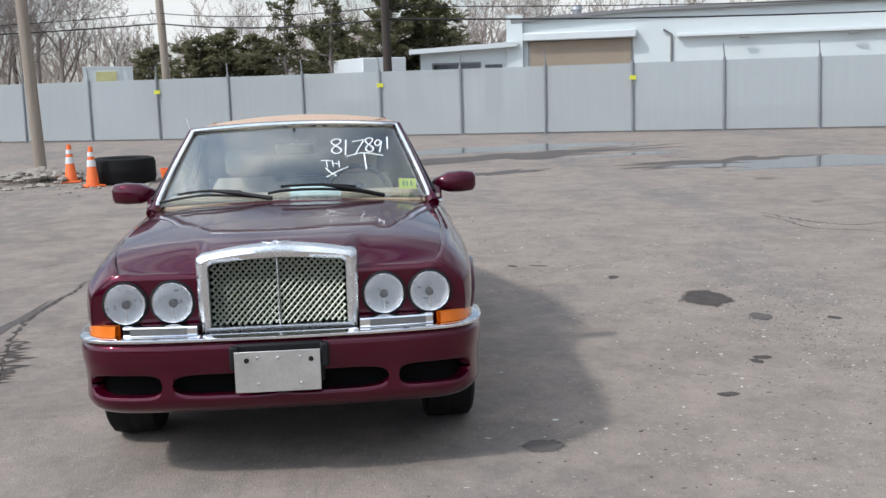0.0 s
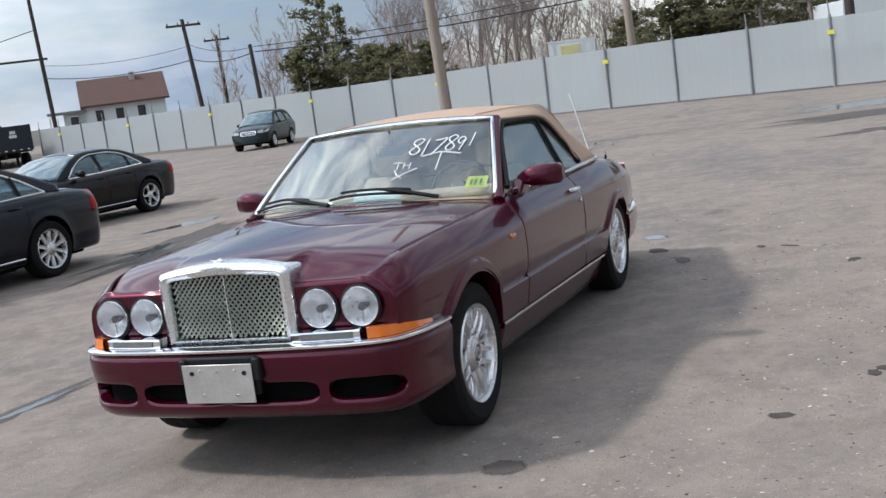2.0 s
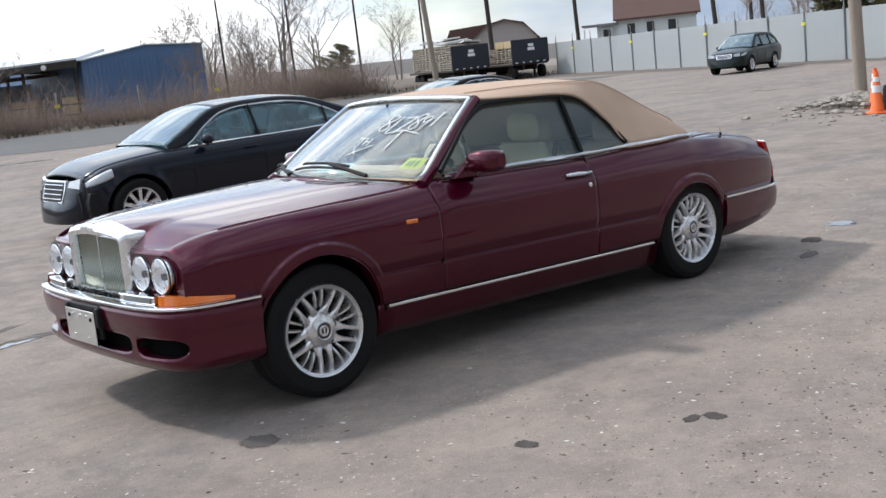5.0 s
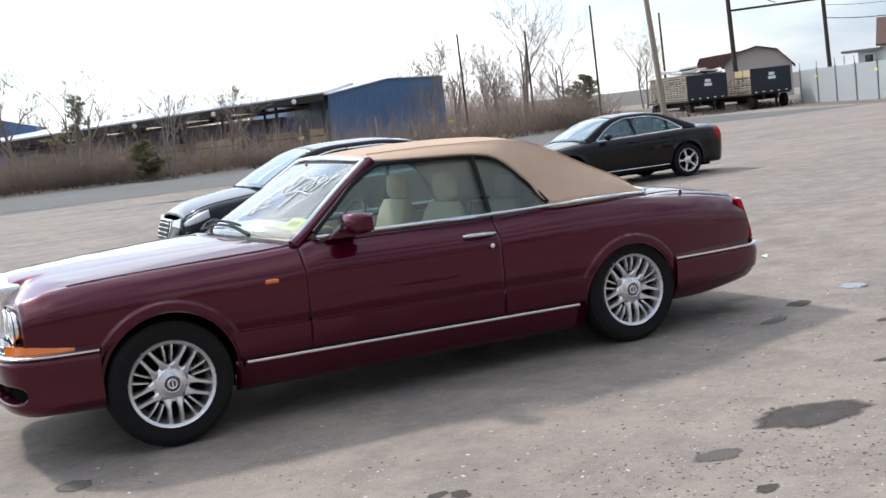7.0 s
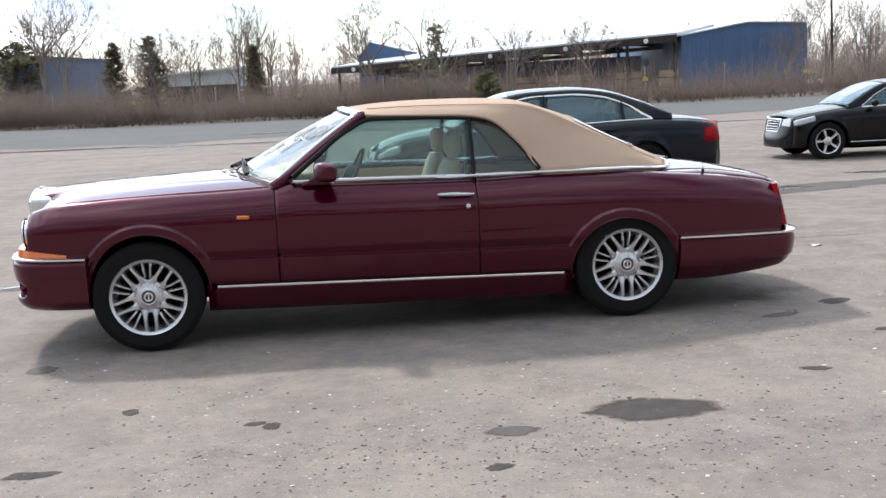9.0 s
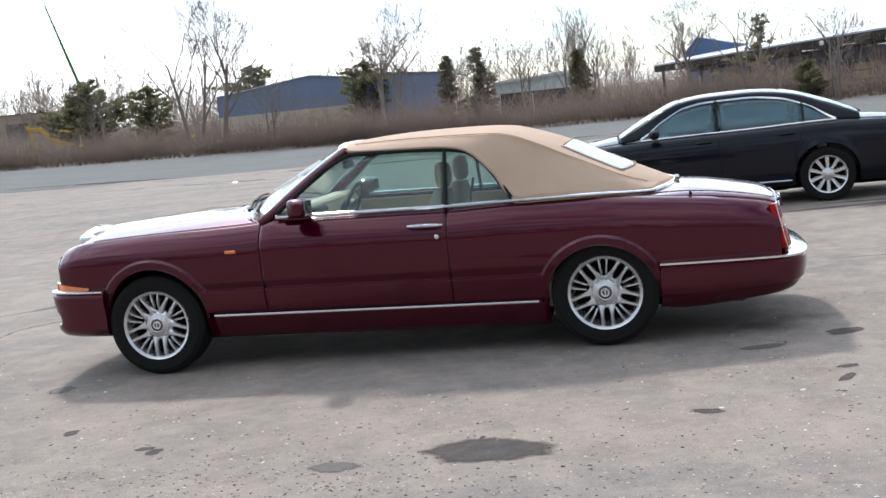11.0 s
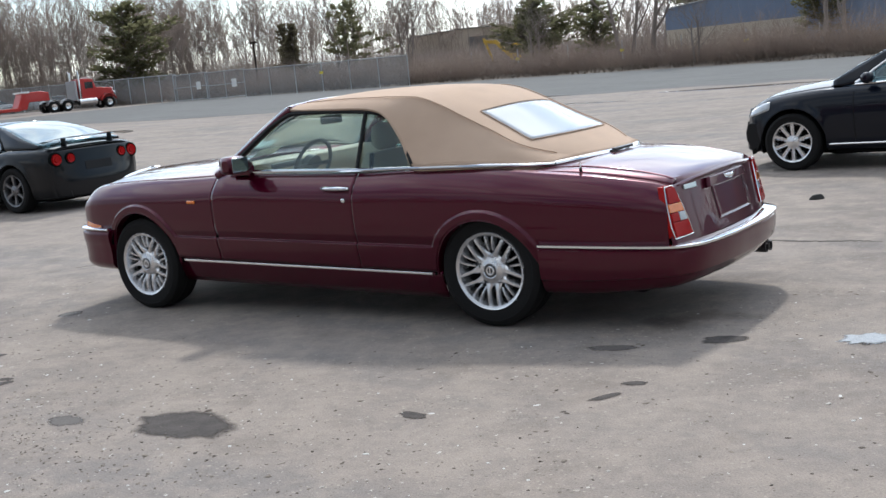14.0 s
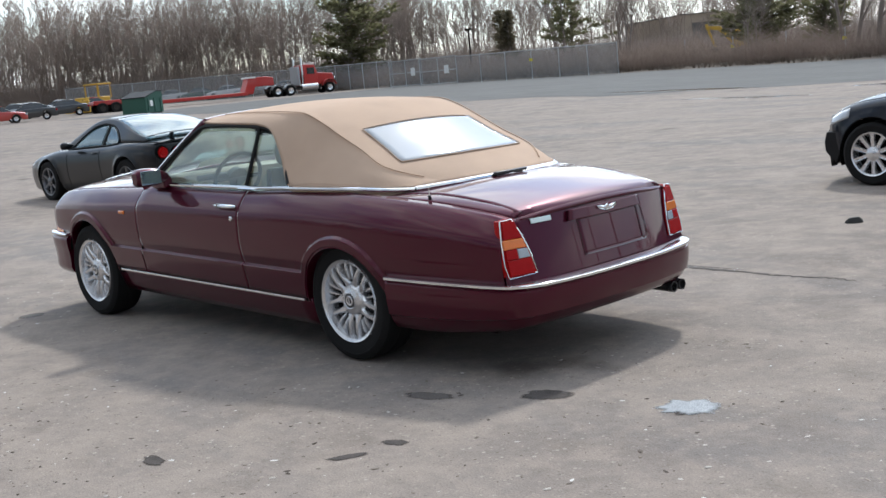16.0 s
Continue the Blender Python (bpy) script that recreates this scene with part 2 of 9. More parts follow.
WINDSCREEN = glass("windscreen_glass", (0.88, 0.93, 0.92), 0.965, 0.02, 0.85)
SIDEGLASS = glass("side_glass", (0.76, 0.86, 0.84), 0.955, 0.02, 0.6)
REARGLASS = glass("clouded_rear_window", (0.80, 0.83, 0.86), 0.38, 0.12, 0.75)
# teal colour and pale film stand for sky reflected in the other cars' windows
DARKGLASS = glass("sky_tinted_glass", (0.52, 0.70, 0.76), 0.80, 0.02, 0.45)
WHITEPAINT = mat("white_marker", (0.82, 0.84, 0.85), 0.7, 0, 0.08, 60.0)
PAPER = mat("pale_paper", (0.72, 0.82, 0.82), 0.8, 0, 0.05, 30.0)
YELLOW = mat("yellow_sticker", (0.72, 0.74, 0.10), 0.6, 0, 0.08, 40.0)
STICKERDARK = mat("sticker_print", (0.10, 0.22, 0.10), 0.6, 0, 0.1, 40.0)
LAMPGLASS = glass("lamp_glass", (0.95, 0.96, 0.97), 0.93, 0.03, 0.85)
MESHDARK = mat("fine_mesh", (0.14, 0.14, 0.135), 0.5, 0.3, 0.3, 60.0, 0.6, 200.0)
# darkened teal: the dark car the mirror would reflect is put into its colour
MIRROR = mat("mirror_glass", (0.34, 0.38, 0.40), 0.03, 1.0, 0.02, 3.0, rvar=0.01)
CAPDARK = mat("cap_enamel", (0.08, 0.08, 0.085), 0.3, 0.7, 0.2, 30.0)


# ---- wheels, shared by every car ----
def wheel_set(parent, at, r, width, rim_r, side, spokes, style, metal, cap_mat):
    """A wheel with its axis along y; side -1 faces -y. Tyre, spokes and cap are its parts."""
    x, y, z = at
    s = side
    barrel = M().rev([(rim_r * 0.98, -s * width * 0.5), (rim_r * 0.86, -s * width * 0.45), (rim_r * 0.80, s * width * 0.1),
                      (rim_r * 0.90, s * width * 0.36), (rim_r * 0.925, s * width * 0.46), (rim_r * 0.985, s * width * 0.485), (rim_r * 1.0, s * width * 0.50), (rim_r * 1.02, s * width * 0.46)], 40, (0, 0, 0))
    wheel = part("wheel", barrel, metal, parent, smooth=50)
    wheel.location = (x, y, z)
    w2 = width / 2
    tyre = M().rev([(rim_r * 0.99, -s * w2 * 0.86), (rim_r * 1.15, -s * w2 * 1.0), (r * 0.93, -s * w2 * 0.98), (r * 0.985, -s * w2 * 0.86), (r, -s * w2 * 0.6),
                    (r * 0.994, -s * w2 * 0.42), (r, -s * w2 * 0.38), (r, s * w2 * 0.0), (r * 0.994, s * w2 * 0.04), (r, s * w2 * 0.08), (r, s * w2 * 0.6), (r * 0.985, s * w2 * 0.86), (r * 0.93, s * w2 * 0.98), (rim_r * 1.28, s * w2 * 1.03), (rim_r * 1.27, s * w2 * 1.01),
                    (rim_r * 1.12, s * w2 * 1.0), (rim_r * 1.02, s * w2 * 0.93), (rim_r * 0.99, s * w2 * 0.86)], 48, (0, 0, 0))
    part("tyre", tyre, RUBBER, wheel)
    # near-black disc stands for the shade seen between the spokes
    part("wheel_back_shade", M().rev([(0.001, s * width * 0.16), (rim_r * 0.84, s * width * 0.16)], 32), DARK, wheel)
    hr = 0.43 if style == "fins" else 0.30
    hub = M().rev([(0.001, s * width * 0.43), (rim_r * 0.22, s * width * 0.43), (rim_r * 0.25, s * width * 0.41), (rim_r * 0.33, s * width * 0.395), (rim_r * hr * 0.88, s * width * 0.34), (rim_r * hr, s * width * 0.30), (rim_r * hr, s * width * 0.1)], 32)
    part("hub", hub, metal, wheel)
    part("hub_cap", M().rev([(0.001, s * width * 0.455), (rim_r * 0.15, s * width * 0.45), (rim_r * 0.18, s * width * 0.435), (rim_r * 0.18, s * width * 0.4)], 24), cap_mat, wheel)
    if style == "fins":
        ring = [(rim_r * 0.195 * math.cos(a), s * width * 0.436, rim_r * 0.195 * math.sin(a)) for a in steps(0, 2 * math.pi, 25)]
        part("cap_ring", M().tube(ring, 0.005, 6), metal, wheel)
        part("cap_emblem", M().rev([(rim_r * 0.075, s * width * 0.456), (rim_r * 0.085, s * width * 0.462), (rim_r * 0.115, s * width * 0.462), (rim_r * 0.125, s * width * 0.452)], 20).box(-rim_r * 0.02, rim_r * 0.02, s * width * 0.45, s * width * 0.462, -rim_r * 0.075, rim_r * 0.075), metal, wheel)
    for k in range(spokes):
        a = 2 * math.pi * (k + 0.5) / spokes
        m = M()
        r0, r1 = rim_r * 0.33, rim_r * 0.95
        if style == "fins":
            # five groups: a strong parallel pair from the hub, then a slim shorter pair
            long = k % 4 < 2
            a = radians(54 + 72 * (k // 4) + (0, 0, 29.0, 43.0)[k % 4])
            off = rim_r * (-0.132, 0.132, 0, 0)[k % 4]
            wa, wb, h = (rim_r * 0.072, rim_r * 0.052, 0.05) if long else (rim_r * 0.033, rim_r * 0.036, 0.045)
            r0 = rim_r * (0.34 if long else 0.50)
            rows = []
            for q, rr in enumerate(steps(r0, r1, 7)):
                t = q / 6
                # the root flares into the hub
                hw = wa + (wb - wa) * min(1, t * 2.2) + (rim_r * 0.05 * max(0, 1 - t * 4) if long else 0)
                top = s * width * ((0.36 if long else 0.33) + 0.07 * math.sin(t * 2.6))
                rows.append([(rr, top - s * h, off - hw), (rr, top - s * 0.010, off - hw), (rr, top, off - hw * 0.5), (rr, top, off + hw * 0.5), (rr, top - s * 0.010, off + hw), (rr, top - s * h, off + hw)])
            m.grid(rows)
        else:
            wa, wb, h = rim_r * 0.10, rim_r * 0.13, 0.03
            rows = []
            for q, rr in enumerate(steps(r0 * 0.7, r1, 4)):
                t = q / 3
                hw, top = wa + (wb - wa) * t, s * width * (0.38 + 0.06 * t)
                rows.append([(rr, top - s * h, -hw), (rr, top, -hw * 0.7), (rr, top - s * 0.004, 0), (rr, top, hw * 0.7), (rr, top - s * h, hw)])
            m.grid(rows)
        ca, sa = math.cos(a), math.sin(a)
        m.tf(lambda px, py, pz: (px * ca - pz * sa, py, px * sa + pz * ca))
        part("spoke", m, metal, wheel, smooth=40)
    return wheel


# ---- the maroon convertible ----
RAKE = 0.028


def shear(m):
    return m.tf(lambda x, y, z: (x, y, z - RAKE * x))


hero = thing("convertible_car", label="dark maroon luxury convertible with tan canvas roof, parked on asphalt", category="car")
H_W = curve([-2.27, -2.2, -2.1, -1.8, -1.5, -1.0, 0.0, 1.0, 1.5, 1.9, 2.3, 2.55, 2.64, 2.7], [0.775, 0.81, 0.838, 0.868, 0.888, 0.90, 0.902, 0.905, 0.90, 0.878, 0.83, 0.782, 0.755, 0.72])
H_T = curve([-2.27, -2.2, -2.04, -1.7, -1.36, -0.74, -0.6, 0.55, 1.0, 1.5, 2.09, 2.5, 2.64, 2.7], [0.80, 0.842, 0.884, 0.912, 0.930, 0.962, 0.984, 0.986, 1.002, 0.996, 0.962, 0.912, 0.878, 0.86])
H_P = curve([0.18, 0.26, 0.35, 0.42, 0.51, 0.534, 0.60, 0.70, 0.80, 0.845, 0.87, 0.92, 0.955, 0.975, 0.985], [-0.125, -0.088, -0.060, -0.046, -0.030, -0.026, -0.008, 0.0, -0.003, -0.010, -0.022, -0.056, -0.086, -0.110, -0.130])
ARCH_F, ARCH_R = (-1.515, 0.333, 0.375), (1.515, 0.345, 0.368)


def hero_y(x, z):
    """Half width of the body at a height."""
    top = H_T(x)
    zz = z if z < 0.534 else 0.534 + (z - 0.534) * (0.985 - 0.534) / (top - 0.534)
    y = H_W(x) + H_P(zz)
    # the lower body stands proud below a step; the same step sweeps round the arches
    ease = lambda q: q * q * (3 - 2 * q)
    proud = 0.0
    if -1.60 < x < 1.60:
        proud = ease(min(1, max(0, (0.537 - z) / 0.013)))
    for xc, zc, r in (ARCH_F, ARCH_R):
        d = math.hypot(x - xc, z - zc)
        fade = min(1, max(0, (z - zc + 0.05) / 0.05)) if abs(x) > 1.52 else 1.0
        proud = max(proud, ease(min(1, max(0, (r + 0.056 - d) / 0.020))) * fade)
    return y + 0.020 * proud


def hero_low(x):
    low = 0.368
    if x < -1.885 or x > 1.885:
        low = 0.552
    for xc, zc, r in (ARCH_F, ARCH_R):
        if abs(x - xc) < r:
            low = max(low if abs(x - xc) < r and -1.885 < x < 1.885 else 0, zc + math.sqrt(r * r - (x - xc) ** 2))
    return low


def hero_side(x0, x1, s, nx):
    xs = steps(x0, x1, nx)
    for xc, zc, r in (ARCH_F, ARCH_R):
        for k in range(33):
            q = xc - r * math.cos(math.pi * k / 32) * 0.9999
            if x0 < q < x1:
                xs.append(q)
    xs = sorted(set(round(q, 4) for q in xs))
    rows = []
    for x in xs:
        lo, hi = hero_low(x), H_T(x)
        za, zb = max(0.520, lo + 0.010), max(0.537, lo + 0.024)
        zs = steps(lo, za, 8) + steps(za, zb, 5)[1:] + [zb + (hi - zb) * q**1.25 for q in steps(0, 1, 40)[1:]]
        rows.append([(x, s * hero_y(x, z), z) for z in zs])
    m = M().grid(rows)
    return shear(outward(m, ((x0 + x1) / 2, 0, 0.6)))


for s in (-1, 1):
    part("front_wing", hero_side(-2.235, -0.7195, s, 170), MAROON, hero, thick=0.012)
    part("door", hero_side(-0.7145, 0.5525, s, 60), MAROON, hero, thick=0.014)
    part("rear_quarter", hero_side(0.5575, 2.642, s, 220), MAROON, hero, thick=0.012)
    # arch lips
    for xc, zc, r in (ARCH_F, ARCH_R):
        rows = []
        for k in range(41):
            a = math.pi * k / 40
            x = xc - r * math.cos(a)
            z = zc + r * math.sin(a)
            y = hero_y(x, z)
            rows.append([(x, s * (y - 0.006), z), (xc - (r - 0.012) * math.cos(a), s * (y - 0.004), zc + (r - 0.012) * math.sin(a)),
                         (xc - (r - 0.016) * math.cos(a), s * (y - 0.06), zc + (r - 0.016) * math.sin(a)), (xc - r * math.cos(a), s * (y - 0.06), z)])
        part("arch_lip", shear(outward(M().grid(rows), (xc, 0, zc))), MAROON, hero)
        rows = []
        for k in range(25):
            a = math.pi * k / 24
            rows.append([(xc - (r + 0.02) * math.cos(a), s * w, zc + (r + 0.02) * math.sin(a)) for w in (0.86, 0.52)])
        well = M().grid(rows)
        well.box(xc - r, xc + r, s * 0.50, s * 0.52, zc, zc + r)
        part("wheel_well", shear(well), DARK, hero, thick=0.01)
    # rocker below the doors and the bright strip along it
    rows = [[(x, s * (0.905 + H_P(z) + 0.004), z) for z in (0.19, 0.23, 0.28, 0.33, 0.362)] for x in steps(-1.168, 1.168, 20)]
    part("sill", shear(outward(M().grid(rows), (0, 0, 0.5))), MAROON, hero, thick=0.02)
    strip = M().ribbon([(x, s * (0.912 + H_P(0.35)), 0.352) for x in steps(-1.105, 1.105, 24)][::-s], [(-0.006, -0.009), (0.008, -0.007), (0.010, 0), (0.008, 0.007), (-0.006, 0.009)])
    part("sill_strip", shear(strip), CHROME, hero)

for s in (-1, 1):
    for xs in (-0.717, 0.555):
        back = [(xs, s * (hero_y(xs, z) - 0.017), z) for z in steps(0.37, H_T(xs) - 0.004, 16)]
        part("seam_gasket", shear(M().tube(back, 0.012, 6)), DARK, hero)

# bonnet
H_REAR = lambda y: -1.055 + 0.30 * (y / 0.78) ** 2
H_C = curve([-2.30, -2.22, -2.15, -1.9, -1.5, -1.0, -0.7], [0.912, 0.930, 0.944, 0.967, 0.996, 1.022, 1.026])


def bonnet_point(v, u):
    """v from front to rear, u from the middle (0) to the edge (1)."""
    xf = -2.268 + 0.030 * u**2.2
    x = xf + (H_REAR(0.78 * u) - xf) * v
    edge_y = H_W(x) - 0.130
    y = edge_y * u
    zc, ze = H_C(x), H_T(x) + 0.001
    kx = 0.44 + 0.22 * min(1, max(0, (x + 2.25) / 1.3))
    if u < kx:
        z = zc - (zc - ze) * 0.30 * (u / kx) ** 2
    else:
        k = (u - kx) / (1 - kx)
        z = zc - (zc - ze) * (0.30 + 0.08 * min(1, k * 6) + 0.62 * k**1.7)
    if v < 0.20:
        q = min(1, max(0, (u - 0.43) / 0.07))
        z -= (z - 0.818) * (1 - v / 0.20) ** 2.4 * q * q * (3 - 2 * q)
    return (x, y, z)


vs = [0, 0.0025, 0.008, 0.016, 0.03, 0.05, 0.075, 0.10, 0.14] + steps(0.18, 1.0, 30)
us = steps(-1, 1, 121)
rows = [[(lambda p: (p[0], math.copysign(p[1], u) if u else 0.0, p[2]))(bonnet_point(v, abs(u))) for u in us] for v in vs]
part("bonnet", shear(outward(M().grid(rows), (-1.5, 0, 0.3))), MAROON, hero, thick=0.012)

# cowl below the windscreen
WS_B = lambda y: (-0.985 + 0.285 * (y / 0.755) ** 2, 1.026 - 0.036 * (y / 0.755) ** 2)
WS_T = lambda y: (-0.245 + 0.085 * (y / 0.60) ** 2, 1.420 - 0.026 * (y / 0.60) ** 2)
rows = [[(H_REAR(y) + 0.006 + (WS_B(y)[0] - H_REAR(y) + 0.02) * k, y, (H_C(-0.9) - 0.062 * (y / 0.78) ** 2) - 0.012 * math.sin(math.pi * k)) for k in steps(0, 1, 4)] for y in steps(-0.77, 0.77, 24)]
part("cowl", shear(outward(M().grid(rows), (-0.9, 0, 0))), MAROON, hero, thick=0.01)
rows = []
for u in steps(-1, 1, 31):
    yb, yt = 0.755 * u, 0.60 * u
    (xb, zb), (xt, zt) = WS_B(yb), WS_T(yt)
    rows.append([(xb + (xt - xb) * k, yb + (yt - yb) * k, zb + (zt - zb) * k + 0.012 * math.sin(math.pi * k)) for k in steps(0, 1, 13)])
screen = part("windscreen", shear(outward(M().grid(rows), (0.3, 0, 0.9))), WINDSCREEN, hero, "clear windscreen with white marker writing", thick=0.004)
screen.visible_shadow = False
path = [(WS_B(y)[0] - 0.004, y, WS_B(y)[1] + 0.004) for y in (-0.755,)]
for k in steps(0, 1, 10)[1:]:
    a, b = rows[0][0], rows[0][-1]
    path.append((a[0] + (b[0] - a[0]) * k - 0.006, a[1] + (b[1] - a[1]) * k - 0.004, a[2] + (b[2] - a[2]) * k + 0.012 * math.sin(math.pi * k) + 0.004))
for u in steps(-1, 1, 25)[1:]:
    y = 0.60 * u
    path.append((WS_T(y)[0] - 0.008, y, WS_T(y)[1] + 0.004))
path += [(x, -y, z) for x, y, z in reversed(path[:10])]
part("windscreen_surround", shear(M().tube(path, 0.0135, 8)), CHROME, hero, "chrome windscreen surround")
for s in (-1, 1):
    pil = M().tube([(-0.73, s * 0.778, 0.955), (-0.645, s * 0.755, 1.01), (-0.395, s * 0.686, 1.20), (-0.195, s * 0.632, 1.345), (-0.12, s * 0.614, 1.392)], [0.036, 0.030, 0.027, 0.026, 0.026], 10)
    part("screen_pillar", shear(pil), MAROON, hero)
head = M().tube([(WS_T(y)[0] + 0.022, y, WS_T(y)[1] + 0.004) for y in steps(-0.61, 0.61, 15)], 0.026, 8, squash=0.7)
part("header_rail", shear(head), MAROON, hero)

# soft top
TOP = [((-0.215, 0, 1.432), (-0.185, 0.42, 1.418), (-0.16, 0.615, 1.398)),
       ((0.0, 0, 1.458), (0.0, 0.50, 1.427), (0.0, 0.645, 1.388)),
       ((0.25, 0, 1.474), (0.25, 0.53, 1.436), (0.27, 0.655, 1.384)),
       ((0.52, 0, 1.480), (0.52, 0.55, 1.438), (0.56, 0.662, 1.375)),
       ((0.76, 0, 1.479), (0.75, 0.565, 1.436), (0.72, 0.685, 1.330)),
       ((0.97, 0, 1.463), (0.945, 0.575, 1.424), (0.87, 0.742, 1.185)),
       ((1.18, 0, 1.402), (1.115, 0.585, 1.368), (0.995, 0.800, 1.018)),
       ((1.36, 0, 1.336), (1.28, 0.59, 1.292), (1.20, 0.798, 1.022)),
       ((1.58, 0, 1.228), (1.46, 0.59, 1.210), (1.48, 0.772, 1.024)),
       ((1.82, 0, 1.122), (1.69, 0.60, 1.108), (1.74, 0.700, 1.016)),
       ((2.035, 0, 1.028), (1.94, 0.40, 1.018), (1.885, 0.585, 1.010))]
nv = 56
top_c, top_s, top_e = (spline([row[i] for row in TOP], nv) for i in range(3))


def top_point(i, u):
    c, sh, e = top_c[i], top_s[i], top_e[i]
    if u <= 0.6:
        k = u / 0.6
        y = c[1] + (sh[1] - c[1]) * k
        return (c[0] + (sh[0] - c[0]) * k * k, y, c[2] + (sh[2] - c[2]) * k * k)
    k = (u - 0.6) / 0.4
    bulge = 0.006 * math.sin(math.pi * k)
    return (sh[0] + (e[0] - sh[0]) * k, sh[1] + (e[1] - sh[1]) * k + bulge, sh[2] + (e[2] - sh[2]) * k + bulge)


rows = [[(lambda p: (p[0], math.copysign(p[1], u) if u else 0.0, p[2]))(top_point(i, abs(u))) for u in steps(-1, 1, 61)] for i in range(nv)]
part("soft_top", shear(outward(M().grid(rows), (0.7, 0, 0.9))), CANVAS, hero, "taut tan canvas folding roof", smooth=20, thick=0.015)
# rear window in the sloping back of the top
def back_point(a, u, lift):
    i = a * (nv - 1)
    i0 = min(int(i), nv - 2)
    p, q = top_point(i0, abs(u)), top_point(i0 + 1, abs(u))
    k = i - i0
    return (p[0] + (q[0] - p[0]) * k + lift * 0.4, math.copysign(p[1] + (q[1] - p[1]) * k, u), p[2] + (q[2] - p[2]) * k + lift)


RW0, RW1 = 0.695, 0.880
rows = [[back_point(a, u * (0.455 + 0.035 * (a - RW0) / (RW1 - RW0)), 0.006) for u in steps(-1, 1, 21)] for a in steps(RW0, RW1, 14)]
part("rear_window", shear(outward(M().grid(rows), (1.2, 0, 0.8))), REARGLASS, hero, "cloudy rear window", thick=0.004)
edge = rows[0] + [r[-1] for r in rows[1:]] + rows[-1][::-1][1:] + [r[0] for r in rows[::-1][1:]]
part("rear_window_binding", shear(M().tube(edge, 0.003, 6)), CANVAS, hero)
for s in (-1, 1):
    seam = [(p[0], s * (p[1] + 0.004), p[2] + 0.006) for p in top_s[3:nv - 2]]
    part("roof_seam", shear(M().tube(seam, 0.0035, 6)), CANVAS, hero)
    # glass in the door and behind it, with dark seals
    TOPLINE = curve([-0.62, -0.45, -0.25, -0.07, 0.26, 0.55, 0.70, 0.80, 0.87, 0.93, 0.985], [1.0, 1.135, 1.29, 1.366, 1.368, 1.358, 1.334, 1.265, 1.185, 1.105, 1.025])
    for name, xa, xb in (("door_window", -0.60, 0.543), ("quarter_window", 0.562, 0.975)):
        rows = []
        for x in steps(xa, xb, 22):
            zt = TOPLINE(x) - 0.008
            rows.append([(x, s * (0.800 - 0.165 * ((z - 0.99) / 0.38) - 0.004), z) for z in steps(0.975, max(zt, 0.985), 9)])
        g = part(name, shear(outward(M().grid(rows), (0, 0, 1.1))), SIDEGLASS, hero, "slightly tinted side glass", thick=0.004)
        g.visible_shadow = False
    seal = [(x, s * (0.802 - 0.165 * ((TOPLINE(x) - 0.99) / 0.38)), TOPLINE(x)) for x in steps(-0.60, 0.985, 50)]
    part("window_seal", shear(M().tube(seal, 0.016, 6)), BLACK, hero)
    div = [(0.552, s * (0.805 - 0.165 * ((z - 0.99) / 0.38)), z) for z in steps(0.98, 1.36, 6)]
    part("window_divider", shear(M().tube(div, 0.013, 6)), BLACK, hero)
    TRIM_Z = curve([-0.60, 0.0, 0.55, 1.0, 1.5, 1.885], [0.993, 0.995, 0.998, 1.008, 1.014, 1.000])
    trim = [(x, s * (0.815 - 0.004 * max(0, x - 0.6)), TRIM_Z(x)) for x in steps(-0.60, 0.99, 30)]
    trim += [(p[0], s * (p[1] + 0.012), TRIM_Z(p[0])) for p in top_e if p[0] > 1.02]
    skirt = M().grid([[(p[0], s * (p[1] - 0.004), p[2] + 0.01), (p[0], s * (p[1] - 0.004), p[2] - 0.075)] for p in top_e if p[0] > 0.99])
    part("roof_skirt", shear(outward(skirt, (1.2, 0, 1.0))), CANVAS, hero, thick=0.008)
    part("waist_trim", shear(M().tube(trim, 0.0115, 8)), CHROME, hero, "bright waist trim")
path = [(p[0], p[1] + 0.008, p[2]) for p in spline([TOP[-1][2], (1.98, 0.36, 1.022), (2.045, 0, 1.030)], 12)]
path = path + [(x, -y, z) for x, y, z in path[::-1][1:]]
part("rear_skirt", shear(M().grid([[(x - 0.012, y, z + 0.005), (x - 0.012, y, z - 0.06)] for x, y, z in path])), CANVAS, hero, thick=0.008)
part("tonneau_trim", shear(M().tube([(x, y, z - 0.010) for x, y, z in path], 0.016, 8)), CHROME, hero)

part("brake_lamp", shear(M().box(2.036, 2.064, -0.13, 0.13, 1.024, 1.040)), CAPDARK, hero, "slim dark high-level brake lamp", bevel=0.004)

# rear deck beside and behind the soft top, boot lid, rear panel
BOOT = curve([1.0, 1.78, 1.95, 2.05, 2.18, 2.53, 2.62, 2.655], [1.006, 1.012, 1.016, 1.016, 1.009, 0.957, 0.935, 0.918])
EDGE_Y = curve([0.99, 1.2, 1.48, 1.74, 1.885, 2.05, 2.3, 2.64], [0.815, 0.806, 0.780, 0.708, 0.640, 0.625, 0.61, 0.56])
